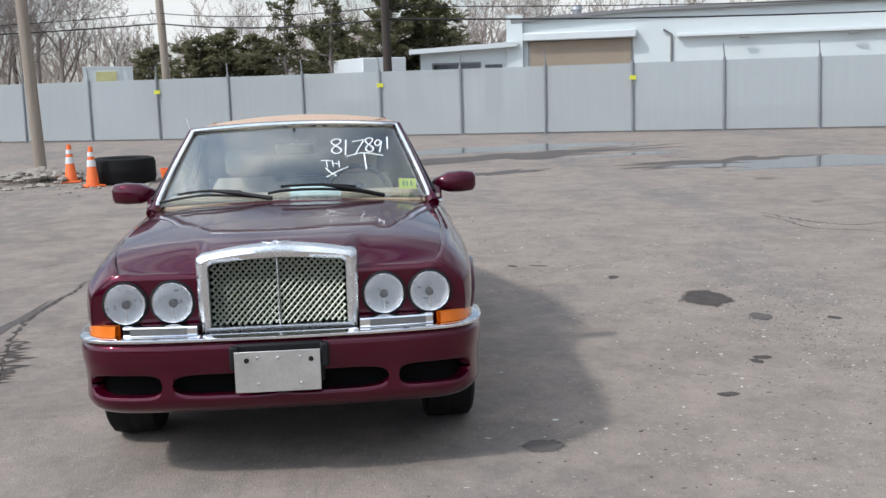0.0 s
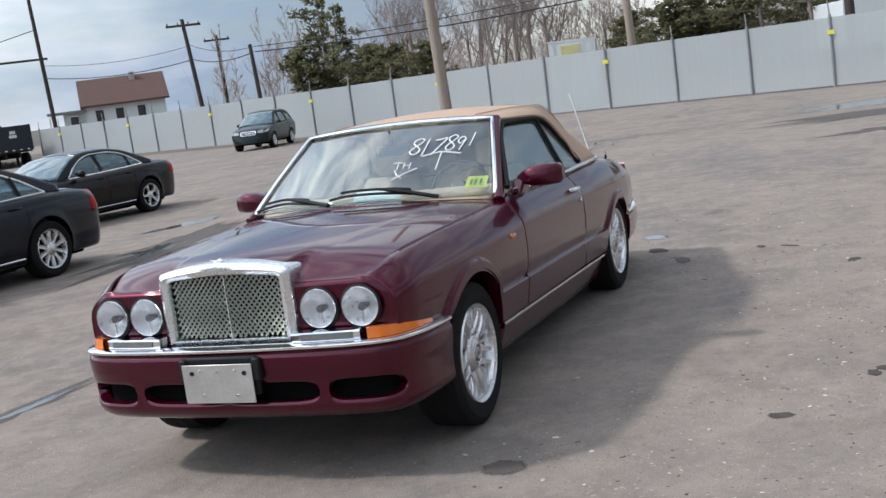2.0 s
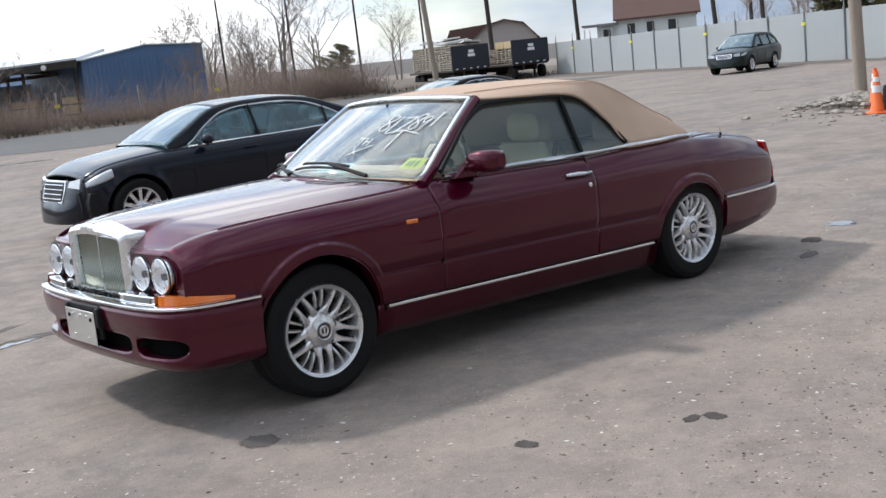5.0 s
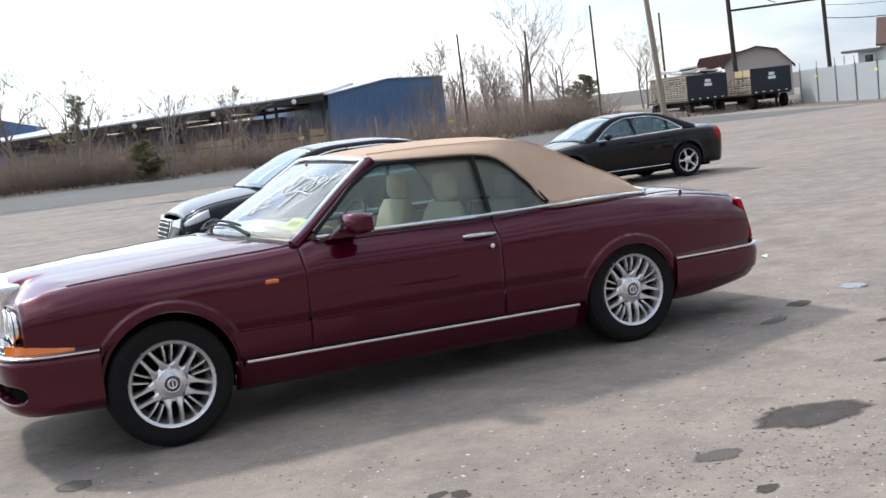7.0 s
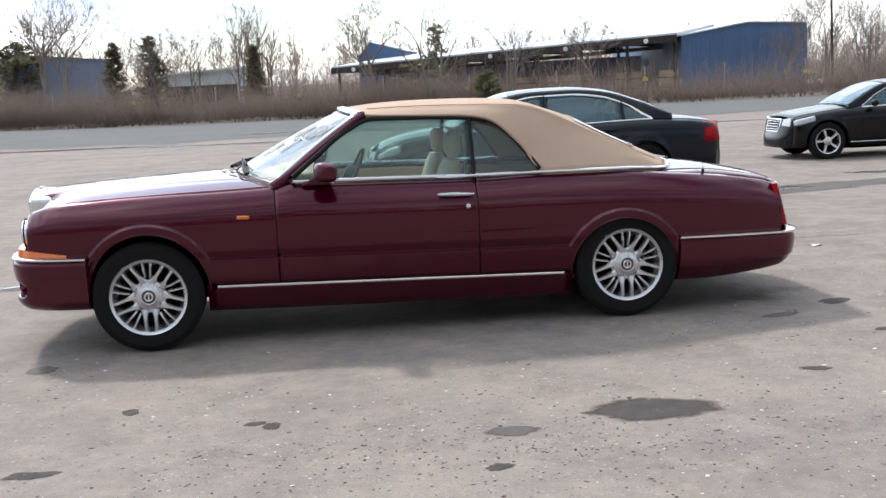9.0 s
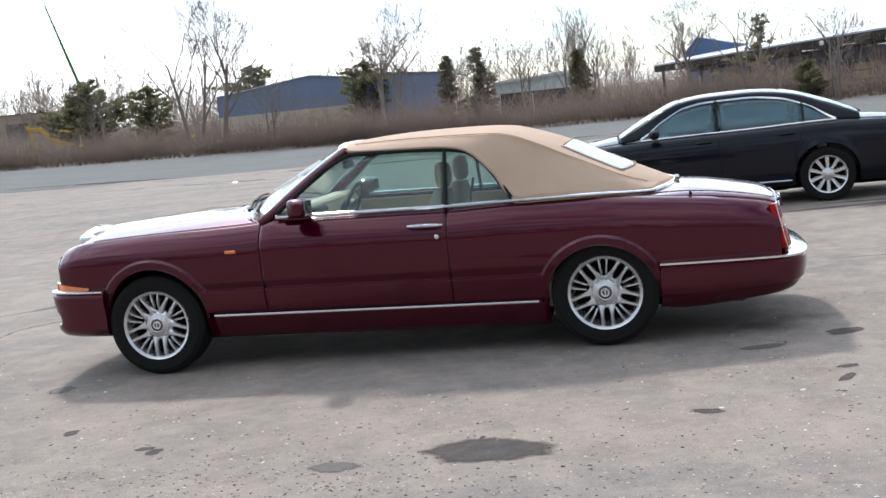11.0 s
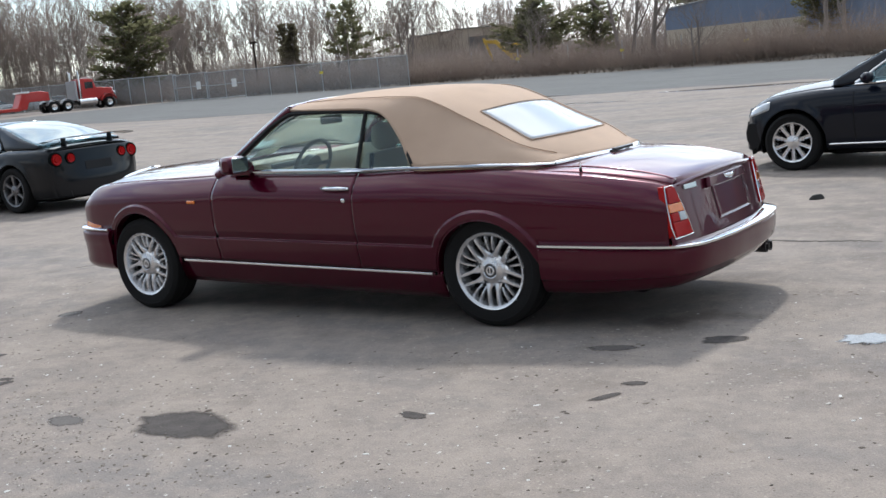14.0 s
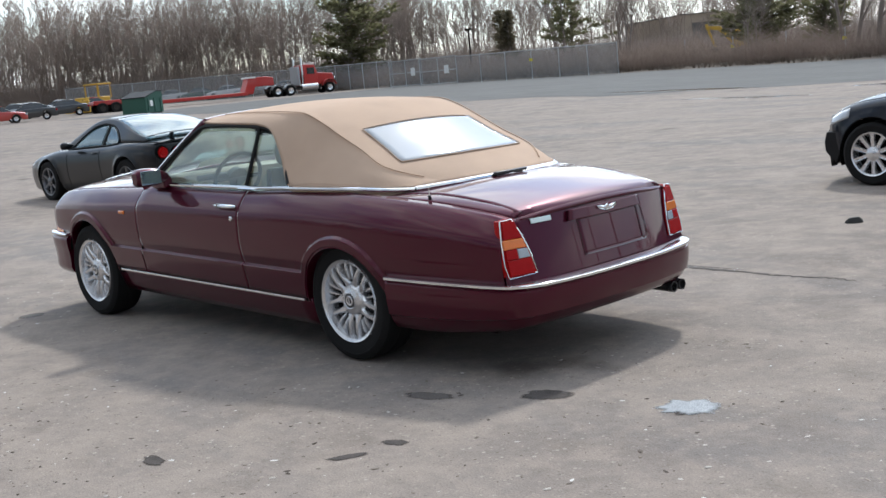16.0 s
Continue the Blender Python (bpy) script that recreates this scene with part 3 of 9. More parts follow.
for s in (-1, 1):
    rows = []
    for x in steps(0.56, 2.63, 50):
        yo, zo = H_W(x) - 0.130, H_T(x)
        yi = min(EDGE_Y(max(x, 0.99)), yo - 0.004)
        blend = min(1, max(0, (x - 1.30) / 0.45))
        blend = blend * blend * (3 - 2 * blend)
        zi = 1.008 + (BOOT(x) - 0.030 * (yi / 0.62) ** 2 - 1.008) * blend if x > 0.99 else zo
        rows.append([(x, s * (yo + (yi - yo) * k), zo + (zi - zo) * (1 - (1 - k) ** 2)) for k in steps(0, 1, 6)])
    part("deck_panel", shear(outward(M().grid(rows), (1.6, 0, 0))), MAROON, hero, thick=0.01)
REARX = lambda y, z: 2.672 + 0.075 * (0.92 - z) / 0.34 - 0.075 * (abs(y) / 0.74) ** 2.4
rows = []
for k in steps(0, 1, 30):
    row = []
    for u in steps(-1, 1, 41):
        xe = REARX(0.60 * u, 0.915) + 0.014
        x = 1.80 + (xe - 1.80) * k
        ye = EDGE_Y(x) + 0.04 * max(0, (x - 2.45) / 0.2) - 0.006
        row.append((x, ye * u, BOOT(min(x, 2.655)) - 0.030 * (ye * u / 0.62) ** 2 + 0.001 - 0.03 * max(0, (k - 0.97) / 0.03)))
    rows.append(row)
part("boot_lid", shear(outward(M().grid(rows), (2.3, 0, 0))), MAROON, hero, thick=0.010)
panel = []
for q in steps(0, 1, 15):
    row = []
    for u in steps(-1, 1, 41):
        ye = 0.752 - 0.06 * max(0, (0.545 + 0.373 * q - 0.6) / 0.3)
        z = 0.545 + (0.912 - 0.032 * (ye * u / 0.62) ** 2 - 0.545) * q
        row.append((REARX(ye * u, z), ye * u, z))
    panel.append(row)
part("rear_panel", shear(outward(M().grid(panel), (2.0, 0, 0.7))), MAROON, hero, thick=0.012)


def rear_plate(name, poly, lift, material, label="", d=0.01):
    """A plate on the rear face from a (y, z) outline."""
    zs = [z for _, z in poly]
    rows = []
    for z in steps(min(zs) + 1e-4, max(zs) - 1e-4, 14):
        hits = []
        for (ya, za), (yb, zb) in zip(poly, poly[1:] + poly[:1]):
            if (za - z) * (zb - z) < 0:
                hits.append(ya + (yb - ya) * (z - za) / (zb - za))
        rows.append([(REARX(y, z) + lift, y, z) for y in steps(min(hits), max(hits), 24)])
    return part(name, shear(outward(M().grid(rows), (1.5, 0, 0.7))), material, hero, label, smooth=60, thick=d)


# no hollow is cut: darker maroon on this sheet stands for the recess's shade
rear_plate("plate_recess_shade", [(-0.215, 0.63), (0.325, 0.63), (0.36, 0.66), (0.345, 0.83), (-0.215, 0.83)], 0.004, mat("recess_shade_maroon", (0.05, 0.001, 0.010), 0.32, 0.3, 0.05, coat=0.6), d=0.01)
rear_plate("plate_light_bar", [(-0.29, 0.822), (0.33, 0.822), (0.31, 0.876), (-0.27, 0.876)], 0.026, MAROON, d=0.03)
rear_plate("plate_panel", [(-0.213, 0.636), (0.30, 0.636), (0.30, 0.826), (-0.213, 0.826)], 0.0055, MAROON, d=0.006)
wing = M()
for s in (-1, 1):
    wing.add([(0.0, 0, 0.0), (0.0, s * 0.022, 0.014), (0.0, s * 0.075, 0.020), (0.0, s * 0.068, 0.004), (0.0, s * 0.02, -0.014)], [(0, 1, 2, 3, 4)])
wing.rev([(0.001, 0.006), (0.016, 0.005), (0.02, 0.0)], 16, axis="x")
wing.tf(lambda x, y, z: (REARX(0, 0.85) + 0.034 + x, y + 0.01, z + 0.85))
part("boot_badge", shear(wing), CHROME, hero, "chrome winged badge", thick=0.008)
rear_plate("boot_script", [(-0.535, 0.843), (-0.40, 0.843), (-0.40, 0.868), (-0.535, 0.868)], 0.009, PAPER, "small pale label on the boot", d=0.006)
for s in (-1, 1):
    out = [(s * 0.722, 0.878), (s * 0.655, 0.882), (s * 0.615, 0.80), (s * 0.585, 0.70), (s * 0.572, 0.605), (s * 0.742, 0.598), (s * 0.752, 0.66), (s * 0.742, 0.77)]

    def lamp(name, poly, material, lift, d=0.03, label=""):
        n = len(poly)
        v = []
        for k in (lift, lift - d):
            v += [(REARX(y, z) + k, y * (1.002 if abs(y) > 0.7 else 1), z) for y, z in poly]
        m = M().add(v, [tuple(range(n)), tuple(range(2 * n - 1, n - 1, -1))] + [(i, i + n, (i + 1) % n + n, (i + 1) % n) for i in range(n)])
        return part(name, shear(m), material, base, label, smooth=0, bevel=0.004)

    base = None
    n = len(out)
    v = [(REARX(y, z) + k, y * (1.002 if abs(y) > 0.7 else 1), z) for k in (0.010, -0.03) for y, z in out]
    base = part("tail_lamp", shear(M().add(v, [tuple(range(n)), tuple(range(2 * n - 1, n - 1, -1))] + [(i, i + n, (i + 1) % n + n, (i + 1) % n) for i in range(n)])), REDLENS, hero, "tall red and amber tail lamp with a bright rim", smooth=0, bevel=0.004)
    rim = [(REARX(y, z) + 0.012, y * (1.002 if abs(y) > 0.7 else 1), z) for y, z in out + out[:1]]
    part("lamp_rim", shear(M().tube(rim, 0.0038, 6)), CHROME, base, "bright rim")
    y0 = lambda z: s * (0.583 + (0.645 - 0.583) * max(0, (z - 0.61) / 0.265) ** 1.3)
    y1 = lambda z: s * (0.737 - 0.02 * max(0, (z - 0.62) / 0.25) ** 2)
    for name, za, zb, material in (("red_lens", 0.608, 0.685, REDLENS), ("amber_lens", 0.738, 0.785, AMBER), ("red_lens", 0.788, 0.872, REDLENS)):
        wrap = s * 0.008 if material is AMBER else 0
        lamp(name, [(y0(za), za), (y1(za) + wrap, za), (y1(zb) + wrap, zb), (y0(zb), zb)], material, 0.020, 0.055 if wrap else 0.03)
    za, zb = 0.688, 0.735
    lamp("reverse_lens", [(y0(za), za), (s * 0.665, za), (s * 0.665, zb), (y0(zb), zb)], CLEARLENS, 0.020)
    lamp("red_lens", [(s * 0.667, za), (y1(za), za), (y1(zb), zb), (s * 0.667, zb)], REDLENS, 0.020)

# bumpers: swept along the plan outline
FB = [(-1.885, 0.872), (-2.0, 0.868), (-2.15, 0.848), (-2.265, 0.80), (-2.33, 0.715), (-2.362, 0.58), (-2.38, 0.40), (-2.39, 0.2), (-2.393, 0.0)]
FB = spline(FB, 28)
FB = FB + [(x, -y) for x, y in FB[::-1][1:]]
fb3 = [(x, y, 0) for x, y in FB]
BUMP = curve([0.225, 0.24, 0.27, 0.30, 0.345, 0.42, 0.47, 0.515, 0.535, 0.547], [-0.10, -0.045, -0.008, 0.004, 0.002, 0.006, 0.014, 0.016, 0.008, -0.008])


def intake(y):
    """Half height and middle of the air intake at a distance from the car's middle line."""
    for a, b, h, mid in ((-0.02, 0.452, 0.046, 0.362), (0.492, 0.805, 0.048, 0.362)):
        c, w = (a + b) / 2, (b - a) / 2
        u = abs(abs(y) - c) / w
        if u < 1:
            return h * (1 - u**5) ** 0.4, mid
    return 0.0, 0.362


nose_line = spline(FB, 300)
rows_up, rows_lo = [], []
for i, (x, y) in enumerate(nose_line):
    a, b = nose_line[max(i - 1, 0)], nose_line[min(i + 1, len(nose_line) - 1)]
    d = Vector((b[0] - a[0], b[1] - a[1])).normalized()
    n = Vector((d.y, -d.x))
    if n.dot(Vector((x + 1.5, y))) < 0:
        n = -n
    hh, mid = intake(y)
    at = lambda z, extra=0.0: (x + n.x * (BUMP(z) + extra), y + n.y * (BUMP(z) + extra), z)
    lip = -0.055 if hh > 0.004 else 0.0
    soft = 0.010 if hh > 0.004 else 0.0
    rows_up.append([at(z) for z in steps(0.547, mid + hh + soft, 14)] + [at(mid + hh, -soft * 0.6), at(mid + hh - soft * 0.3, lip)])
    rows_lo.append([at(mid - hh + soft * 0.3, lip), at(mid - hh, -soft * 0.6)] + [at(z) for z in steps(mid - hh - soft, 0.225, 14)])
for strip in (rows_up, rows_lo):
    for q in (0, -1):
        shut = [(px + 0.002, py - math.copysign(0.16, py), pz) for px, py, pz in strip[q]]
        strip.insert(0, shut) if q == 0 else strip.append(shut)
skin = M().grid(rows_up).grid(rows_lo)
part("front_bumper", shear(outward(skin, (-1.5, 0, 0.4))), MAROON, hero, "maroon moulded front bumper with air intakes", smooth=40)
# near-black backing paints the shade inside the intakes
part("intake_shade_back", shear(M().ribbon(fb3, [(-0.16, 0.47), (-0.06, 0.47), (-0.06, 0.25), (-0.16, 0.25)])), DARK, hero)
part("front_bumper_trim", shear(M().ribbon(fb3, [(-0.05, 0.546), (0.010, 0.546), (0.019, 0.551), (0.019, 0.560), (0.010, 0.566), (-0.05, 0.568)])), CHROME, hero, "chrome bumper strip")
RB = [(1.884, 0.874), (2.1, 0.855), (2.35, 0.825), (2.58, 0.785), (2.70, 0.735), (2.775, 0.62), (2.815, 0.40), (2.83, 0.2), (2.832, 0.0)]
RB = spline(RB, 28)
RB = RB + [(x, -y) for x, y in RB[::-1][1:]]
rb3 = [(x, y, 0) for x, y in RB]
rows = []
tail_line = spline(RB, 120)
for i, (x, y) in enumerate(tail_line):
    a, b = tail_line[max(i - 1, 0)], tail_line[min(i + 1, len(tail_line) - 1)]
    d = Vector((b[0] - a[0], b[1] - a[1])).normalized()
    n = Vector((d.y, -d.x))
    if n.dot(Vector((x - 1.5, y))) < 0:
        n = -n
    foot = 0.262 + 0.075 * min(1, max(0, (x - 2.10) / 0.72)) ** 1.3
    row = []
    for q, o in ((0, -0.12), (0.0, -0.004), (0.06, 0.010), (0.2, 0.014), (0.45, 0.008), (0.66, -0.002), (0.685, -0.014), (0.82, -0.030), (0.94, -0.054), (1.0, -0.085), (1.0, -0.20)):
        row.append((x + n.x * o, y + n.y * o, 0.547 + (foot - 0.547) * q))
    rows.append(row)
for q in (0, -1):
    shut = [(px - 0.002, py - math.copysign(0.16, py), pz) for px, py, pz in rows[q]]
    rows.insert(0, shut) if q == 0 else rows.append(shut)
part("rear_bumper", shear(outward(M().grid(rows), (1.6, 0, 0.45))), MAROON, hero, smooth=30)
part("rear_bumper_trim", shear(M().ribbon(rb3[::-1], [(-0.075, 0.546), (0.006, 0.546), (0.017, 0.550), (0.017, 0.562), (0.006, 0.568), (-0.075, 0.566)])), CHROME, hero, "chrome bumper strip")

# headlamp panels, lamps, grille
FACEX = lambda y, z: -2.272 + 0.035 * max(0, (abs(y) - 0.33) / 0.45) ** 1.8 + 0.02 * (0.80 - z)
for s in (-1, 1):
    rows = []
    for z in steps(0.556, 0.824, 46):
        edge_y = hero_y(-2.23, z) - 0.003
        row = []
        for q in steps(0, 1, 90):
            y = 0.325 + (edge_y - 0.325) * q
            k = max(0, (y - 0.62) / (edge_y - 0.62))
            x = FACEX(y, min(z, 0.803))
            row.append((x + (-2.231 - x) * k**3 + max(0, z - 0.803) * 1.2 * (1 - k), s * y, z))
        rows.append(row)
    face = outward(M().grid(rows), (-1.9, 0, 0.7))
    mid_of = lambda f: sum((Vector(face.v[i]) for i in f), Vector()) / len(f)
    face.f = [f for f in face.f if all(math.hypot(abs(mid_of(f).y) - yc, mid_of(f).z - 0.70) > 0.084 for yc in (0.445, 0.642))]
    part("headlamp_panel", shear(face), MAROON, hero, thick=0.008)
    for yc in (0.445, 0.642):
        xf = FACEX(yc, 0.70) - (0.014 if yc > 0.6 else 0.004)
        lamp_ob = part("headlamp", shear(M().rev([(0.0865, 0.02), (0.0865, -0.008), (0.0845, -0.011), (0.0815, -0.009), (0.081, 0.012)], 36, (xf, s * yc, 0.70), "x")), CHROME, hero, "round headlamp in a thin chrome ring")
        part("lens", shear(outward(M().rev([(0.001, -0.026), (0.03, -0.025), (0.055, -0.021), (0.070, -0.016), (0.0815, -0.008)], 36, (xf, s * yc, 0.70), "x"), (xf + 1, s * yc, 0.7))), LAMPGLASS, lamp_ob)
        part("bowl", shear(outward(M().rev([(0.0812, -0.004), (0.078, 0.010), (0.068, 0.030), (0.050, 0.050), (0.030, 0.062), (0.012, 0.067), (0.001, 0.068)], 36, (xf, s * yc, 0.70), "x"), (xf - 1, s * yc, 0.7))), REFLECTOR, lamp_ob)
        part("bulb_shield", shear(M().rev([(0.001, 0.002), (0.016, 0.004), (0.019, 0.012), (0.015, 0.040), (0.012, 0.062)], 16, (xf, s * yc, 0.695), "x")), CAPDARK, lamp_ob)
        part("shield_arm", shear(M().box(xf + 0.010, xf + 0.018, s * yc - 0.004, s * yc + 0.004, 0.628, 0.690)), BRUSHED, lamp_ob)
        part("lamp_shadow_gap", shear(M().rev([(0.097, -0.0005), (0.087, -0.004)], 36, (xf, s * yc, 0.70), "x")), BLACK, lamp_ob)
    # bright strip with mesh, and the amber indicator that wraps the corner
    nose = [(x, y) for x, y in FB[:28]]
    def along(ya, yb, n):
        k = [p for p in spline(nose, 300) if ya <= p[1] <= yb]
        k = k[::max(1, len(k) // n)]
        return [(x + 0.035, s * y, 0) for x, y in (k if s > 0 else k[::-1])]
    part("fog_trim", shear(M().ribbon(along(0.33, 0.648, 10), [(-0.05, 0.569), (0.006, 0.569), (0.010, 0.574), (0.006, 0.578), (0.004, 0.600), (0.010, 0.604), (0.006, 0.610), (-0.05, 0.612)])), CHROME, hero, "bright strip under the headlamps")
    part("fog_mesh", shear(M().ribbon(along(0.36, 0.62, 10), [(-0.04, 0.5765), (0.0095, 0.5765), (0.0095, 0.6045), (-0.04, 0.6045)])), MESHDARK, hero)
    ind = [(x, y, 0) for x, y in spline(FB[:28], 300) if (y > 0.652 and x < -2.0)]
    ind = ind[::12]
    rows = []
    for i, (x, y, _) in enumerate(ind):
        h = 0.012 + 0.034 * min(1, (x + 2.0) / -0.28)
        a, b = ind[max(i - 1, 0)], ind[min(i + 1, len(ind) - 1)]
        d = Vector((b[0] - a[0], b[1] - a[1])).normalized()
        nx = d.y
        nrm = Vector((d.y, -d.x))
        if nrm.dot(Vector((x + 1.9, y - 0.4))) < 0:
            nrm = -nrm
        ins = 0.018
        rows.append([(x - nrm.x * 0.06, s * (y - nrm.y * 0.06), 0.569), (x - nrm.x * ins, s * (y - nrm.y * ins), 0.569), (x - nrm.x * (ins + 0.006), s * (y - nrm.y * (ins + 0.006)), 0.569 + h), (x - nrm.x * 0.06, s * (y - nrm.y * 0.06), 0.569 + h)])
    part("front_indicator", shear(M().grid(rows, cv=True)), AMBER, hero, "amber wrap-around indicator", smooth=30)

# grille: chrome shell, slightly veed mesh behind it
GX = lambda y: -2.325 + 0.03 * (abs(y) / 0.33) ** 1.6
OUT_R = [(0.338, 0.556), (0.338, 0.80), (0.338, 0.872), (0.325, 0.893), (0.28, 0.905), (0.15, 0.925), (0.0, 0.936)]
IN_R = [(0.286, 0.586), (0.286, 0.75), (0.286, 0.835), (0.275, 0.853), (0.25, 0.860), (0.12, 0.872), (0.0, 0.878)]
outl = spline(OUT_R, 25)
inl = spline(IN_R, 25)
loop_o = outl + [(-y, z) for y, z in outl[::-1][1:]]
loop_i = inl + [(-y, z) for y, z in inl[::-1][1:]]
rows = []
for (yo, zo), (yi, zi) in zip(loop_o, loop_i):
    xo, xi = GX(yo), GX(yi)
    rows.append([(xo + 0.14, yo, zo - 0.0), (xo + 0.012, yo, zo), (xo, yo * 0.985, zo - 0.006), (xi - 0.008, (yo + yi) / 2, (zo + zi) / 2), (xi, yi * 1.012, zi + 0.005), (xi + 0.010, yi, zi), (xi + 0.05, yi, zi)])
shell = M().grid(rows)
shell.add([(GX(0.3) - 0.004, -0.34, 0.556), (GX(0.3) - 0.004, 0.34, 0.556), (GX(0.3) - 0.006, 0.29, 0.588), (GX(0.3) - 0.006, -0.29, 0.588), (GX(0.3) + 0.05, -0.34, 0.556), (GX(0.3) + 0.05, 0.34, 0.556), (GX(0.3) + 0.05, 0.29, 0.588), (GX(0.3) + 0.05, -0.29, 0.588)],
          [(0, 1, 2, 3), (4, 7, 6, 5), (0, 4, 5, 1), (3, 2, 6, 7), (0, 3, 7, 4), (1, 5, 6, 2)])
grille = part("grille_shell", shear(shell), SHELLMETAL, hero, "tall chrome radiator shell", smooth=40)
def inside(y, z):
    ay = abs(y)
    if z < 0.590 or ay > 0.284:
        return False
    top = np.interp(ay, [0.0, 0.12, 0.25, 0.275, 0.286], [0.878, 0.872, 0.860, 0.853, 0.835])
    return z < top
GRILLESTEEL = mat("grille_steel", (0.36, 0.38, 0.32), 0.34, 0.9, 0.1, 20.0)
bars = M()
for d in (1, -1):
    for k in range(-70, 71):
        c = k * 0.0295
        pts = []
        for y in steps(-0.286, 0.286, 115):
            z = 0.73 + d * (y * 1.12) + c
            if inside(y, z):
                pts.append((GX(0.29) + 0.022 + 0.014 * abs(y) / 0.29 + 0.003 * d, y, z))
        if len(pts) > 1:
            p, q = pts[0], pts[-1]
            mid_p = pts[len(pts) // 2]
            bars.tube([p, mid_p, q], 0.0046, 4, cap=False)
part("grille_mesh", shear(bars), GRILLESTEEL, grille, "diamond wire mesh")
# thin bright strip added to stand for the V fold of the mesh
part("centre_fold", shear(M().box(GX(0.29) + 0.014, GX(0.29) + 0.03, -0.003, 0.003, 0.586, 0.876)), BRUSHED, grille, bevel=0.002)
part("grille_back", shear(M().box(GX(0) + 0.10, GX(0) + 0.11, -0.30, 0.30, 0.57, 0.87)), DARK, grille)
bad = M()
for s in (-1, 1):
    bad.add([(0, 0, 0), (-0.006, s * 0.016, 0.008), (0.012, s * 0.062, 0.014), (0.014, s * 0.055, 0.004), (-0.006, s * 0.014, -0.006)], [(0, 1, 2, 3, 4)])
bad.rev([(0.001, -0.004), (0.012, -0.004), (0.015, 0.002)], 16, axis="x")
bad.tf(lambda x, y, z: (-2.292 + x + z * 0.9, y, 0.938 + z * 0.5))
part("bonnet_badge", shear(bad), BRUSHED, grille, "small winged badge", thick=0.004)

# number plate: bare metal with bolts on a black holder
holder = part("plate_holder", shear(M().box(-2.417, -2.387, -0.185, 0.185, 0.36, 0.535)), BLACK, hero, bevel=0.012)
part("plate_wing", shear(M().box(-2.432, -2.392, -0.205, -0.165, 0.425, 0.528)), BLACK, holder, bevel=0.01)
part("plate_wing", shear(M().box(-2.432, -2.392, 0.165, 0.205, 0.425, 0.528)), BLACK, holder, bevel=0.01)
plate = part("number_plate", shear(M().box(-2.437, -2.432, -0.168, 0.185, 0.332, 0.505)), PLATE, hero, "blank metal number plate with bolts", bevel=0.002)
for y, z, r, ma in ((-0.13, 0.465, 0.011, BLACK), (0.135, 0.468, 0.011, BLACK), (0.005, 0.475, 0.009, CHROME), (0.09, 0.478, 0.007, CHROME), (-0.085, 0.478, 0.007, CHROME), (0.09, 0.368, 0.008, CHROME), (-0.085, 0.365, 0.008, CHROME)):
    part("bolt", shear(M().rev([(0.001, -0.007), (r * 0.8, -0.006), (r, -0.001), (r, 0.004)], 10, (-2.438, y, z), "x")), ma, plate)

# wheels
for s in (-1, 1):
    for x in (-1.53, 1.53):
        wheel_set(hero, (x, s * 0.752, 0.347), 0.345, 0.235, 0.237, s, 20, "fins", BRUSHED, CAPDARK)

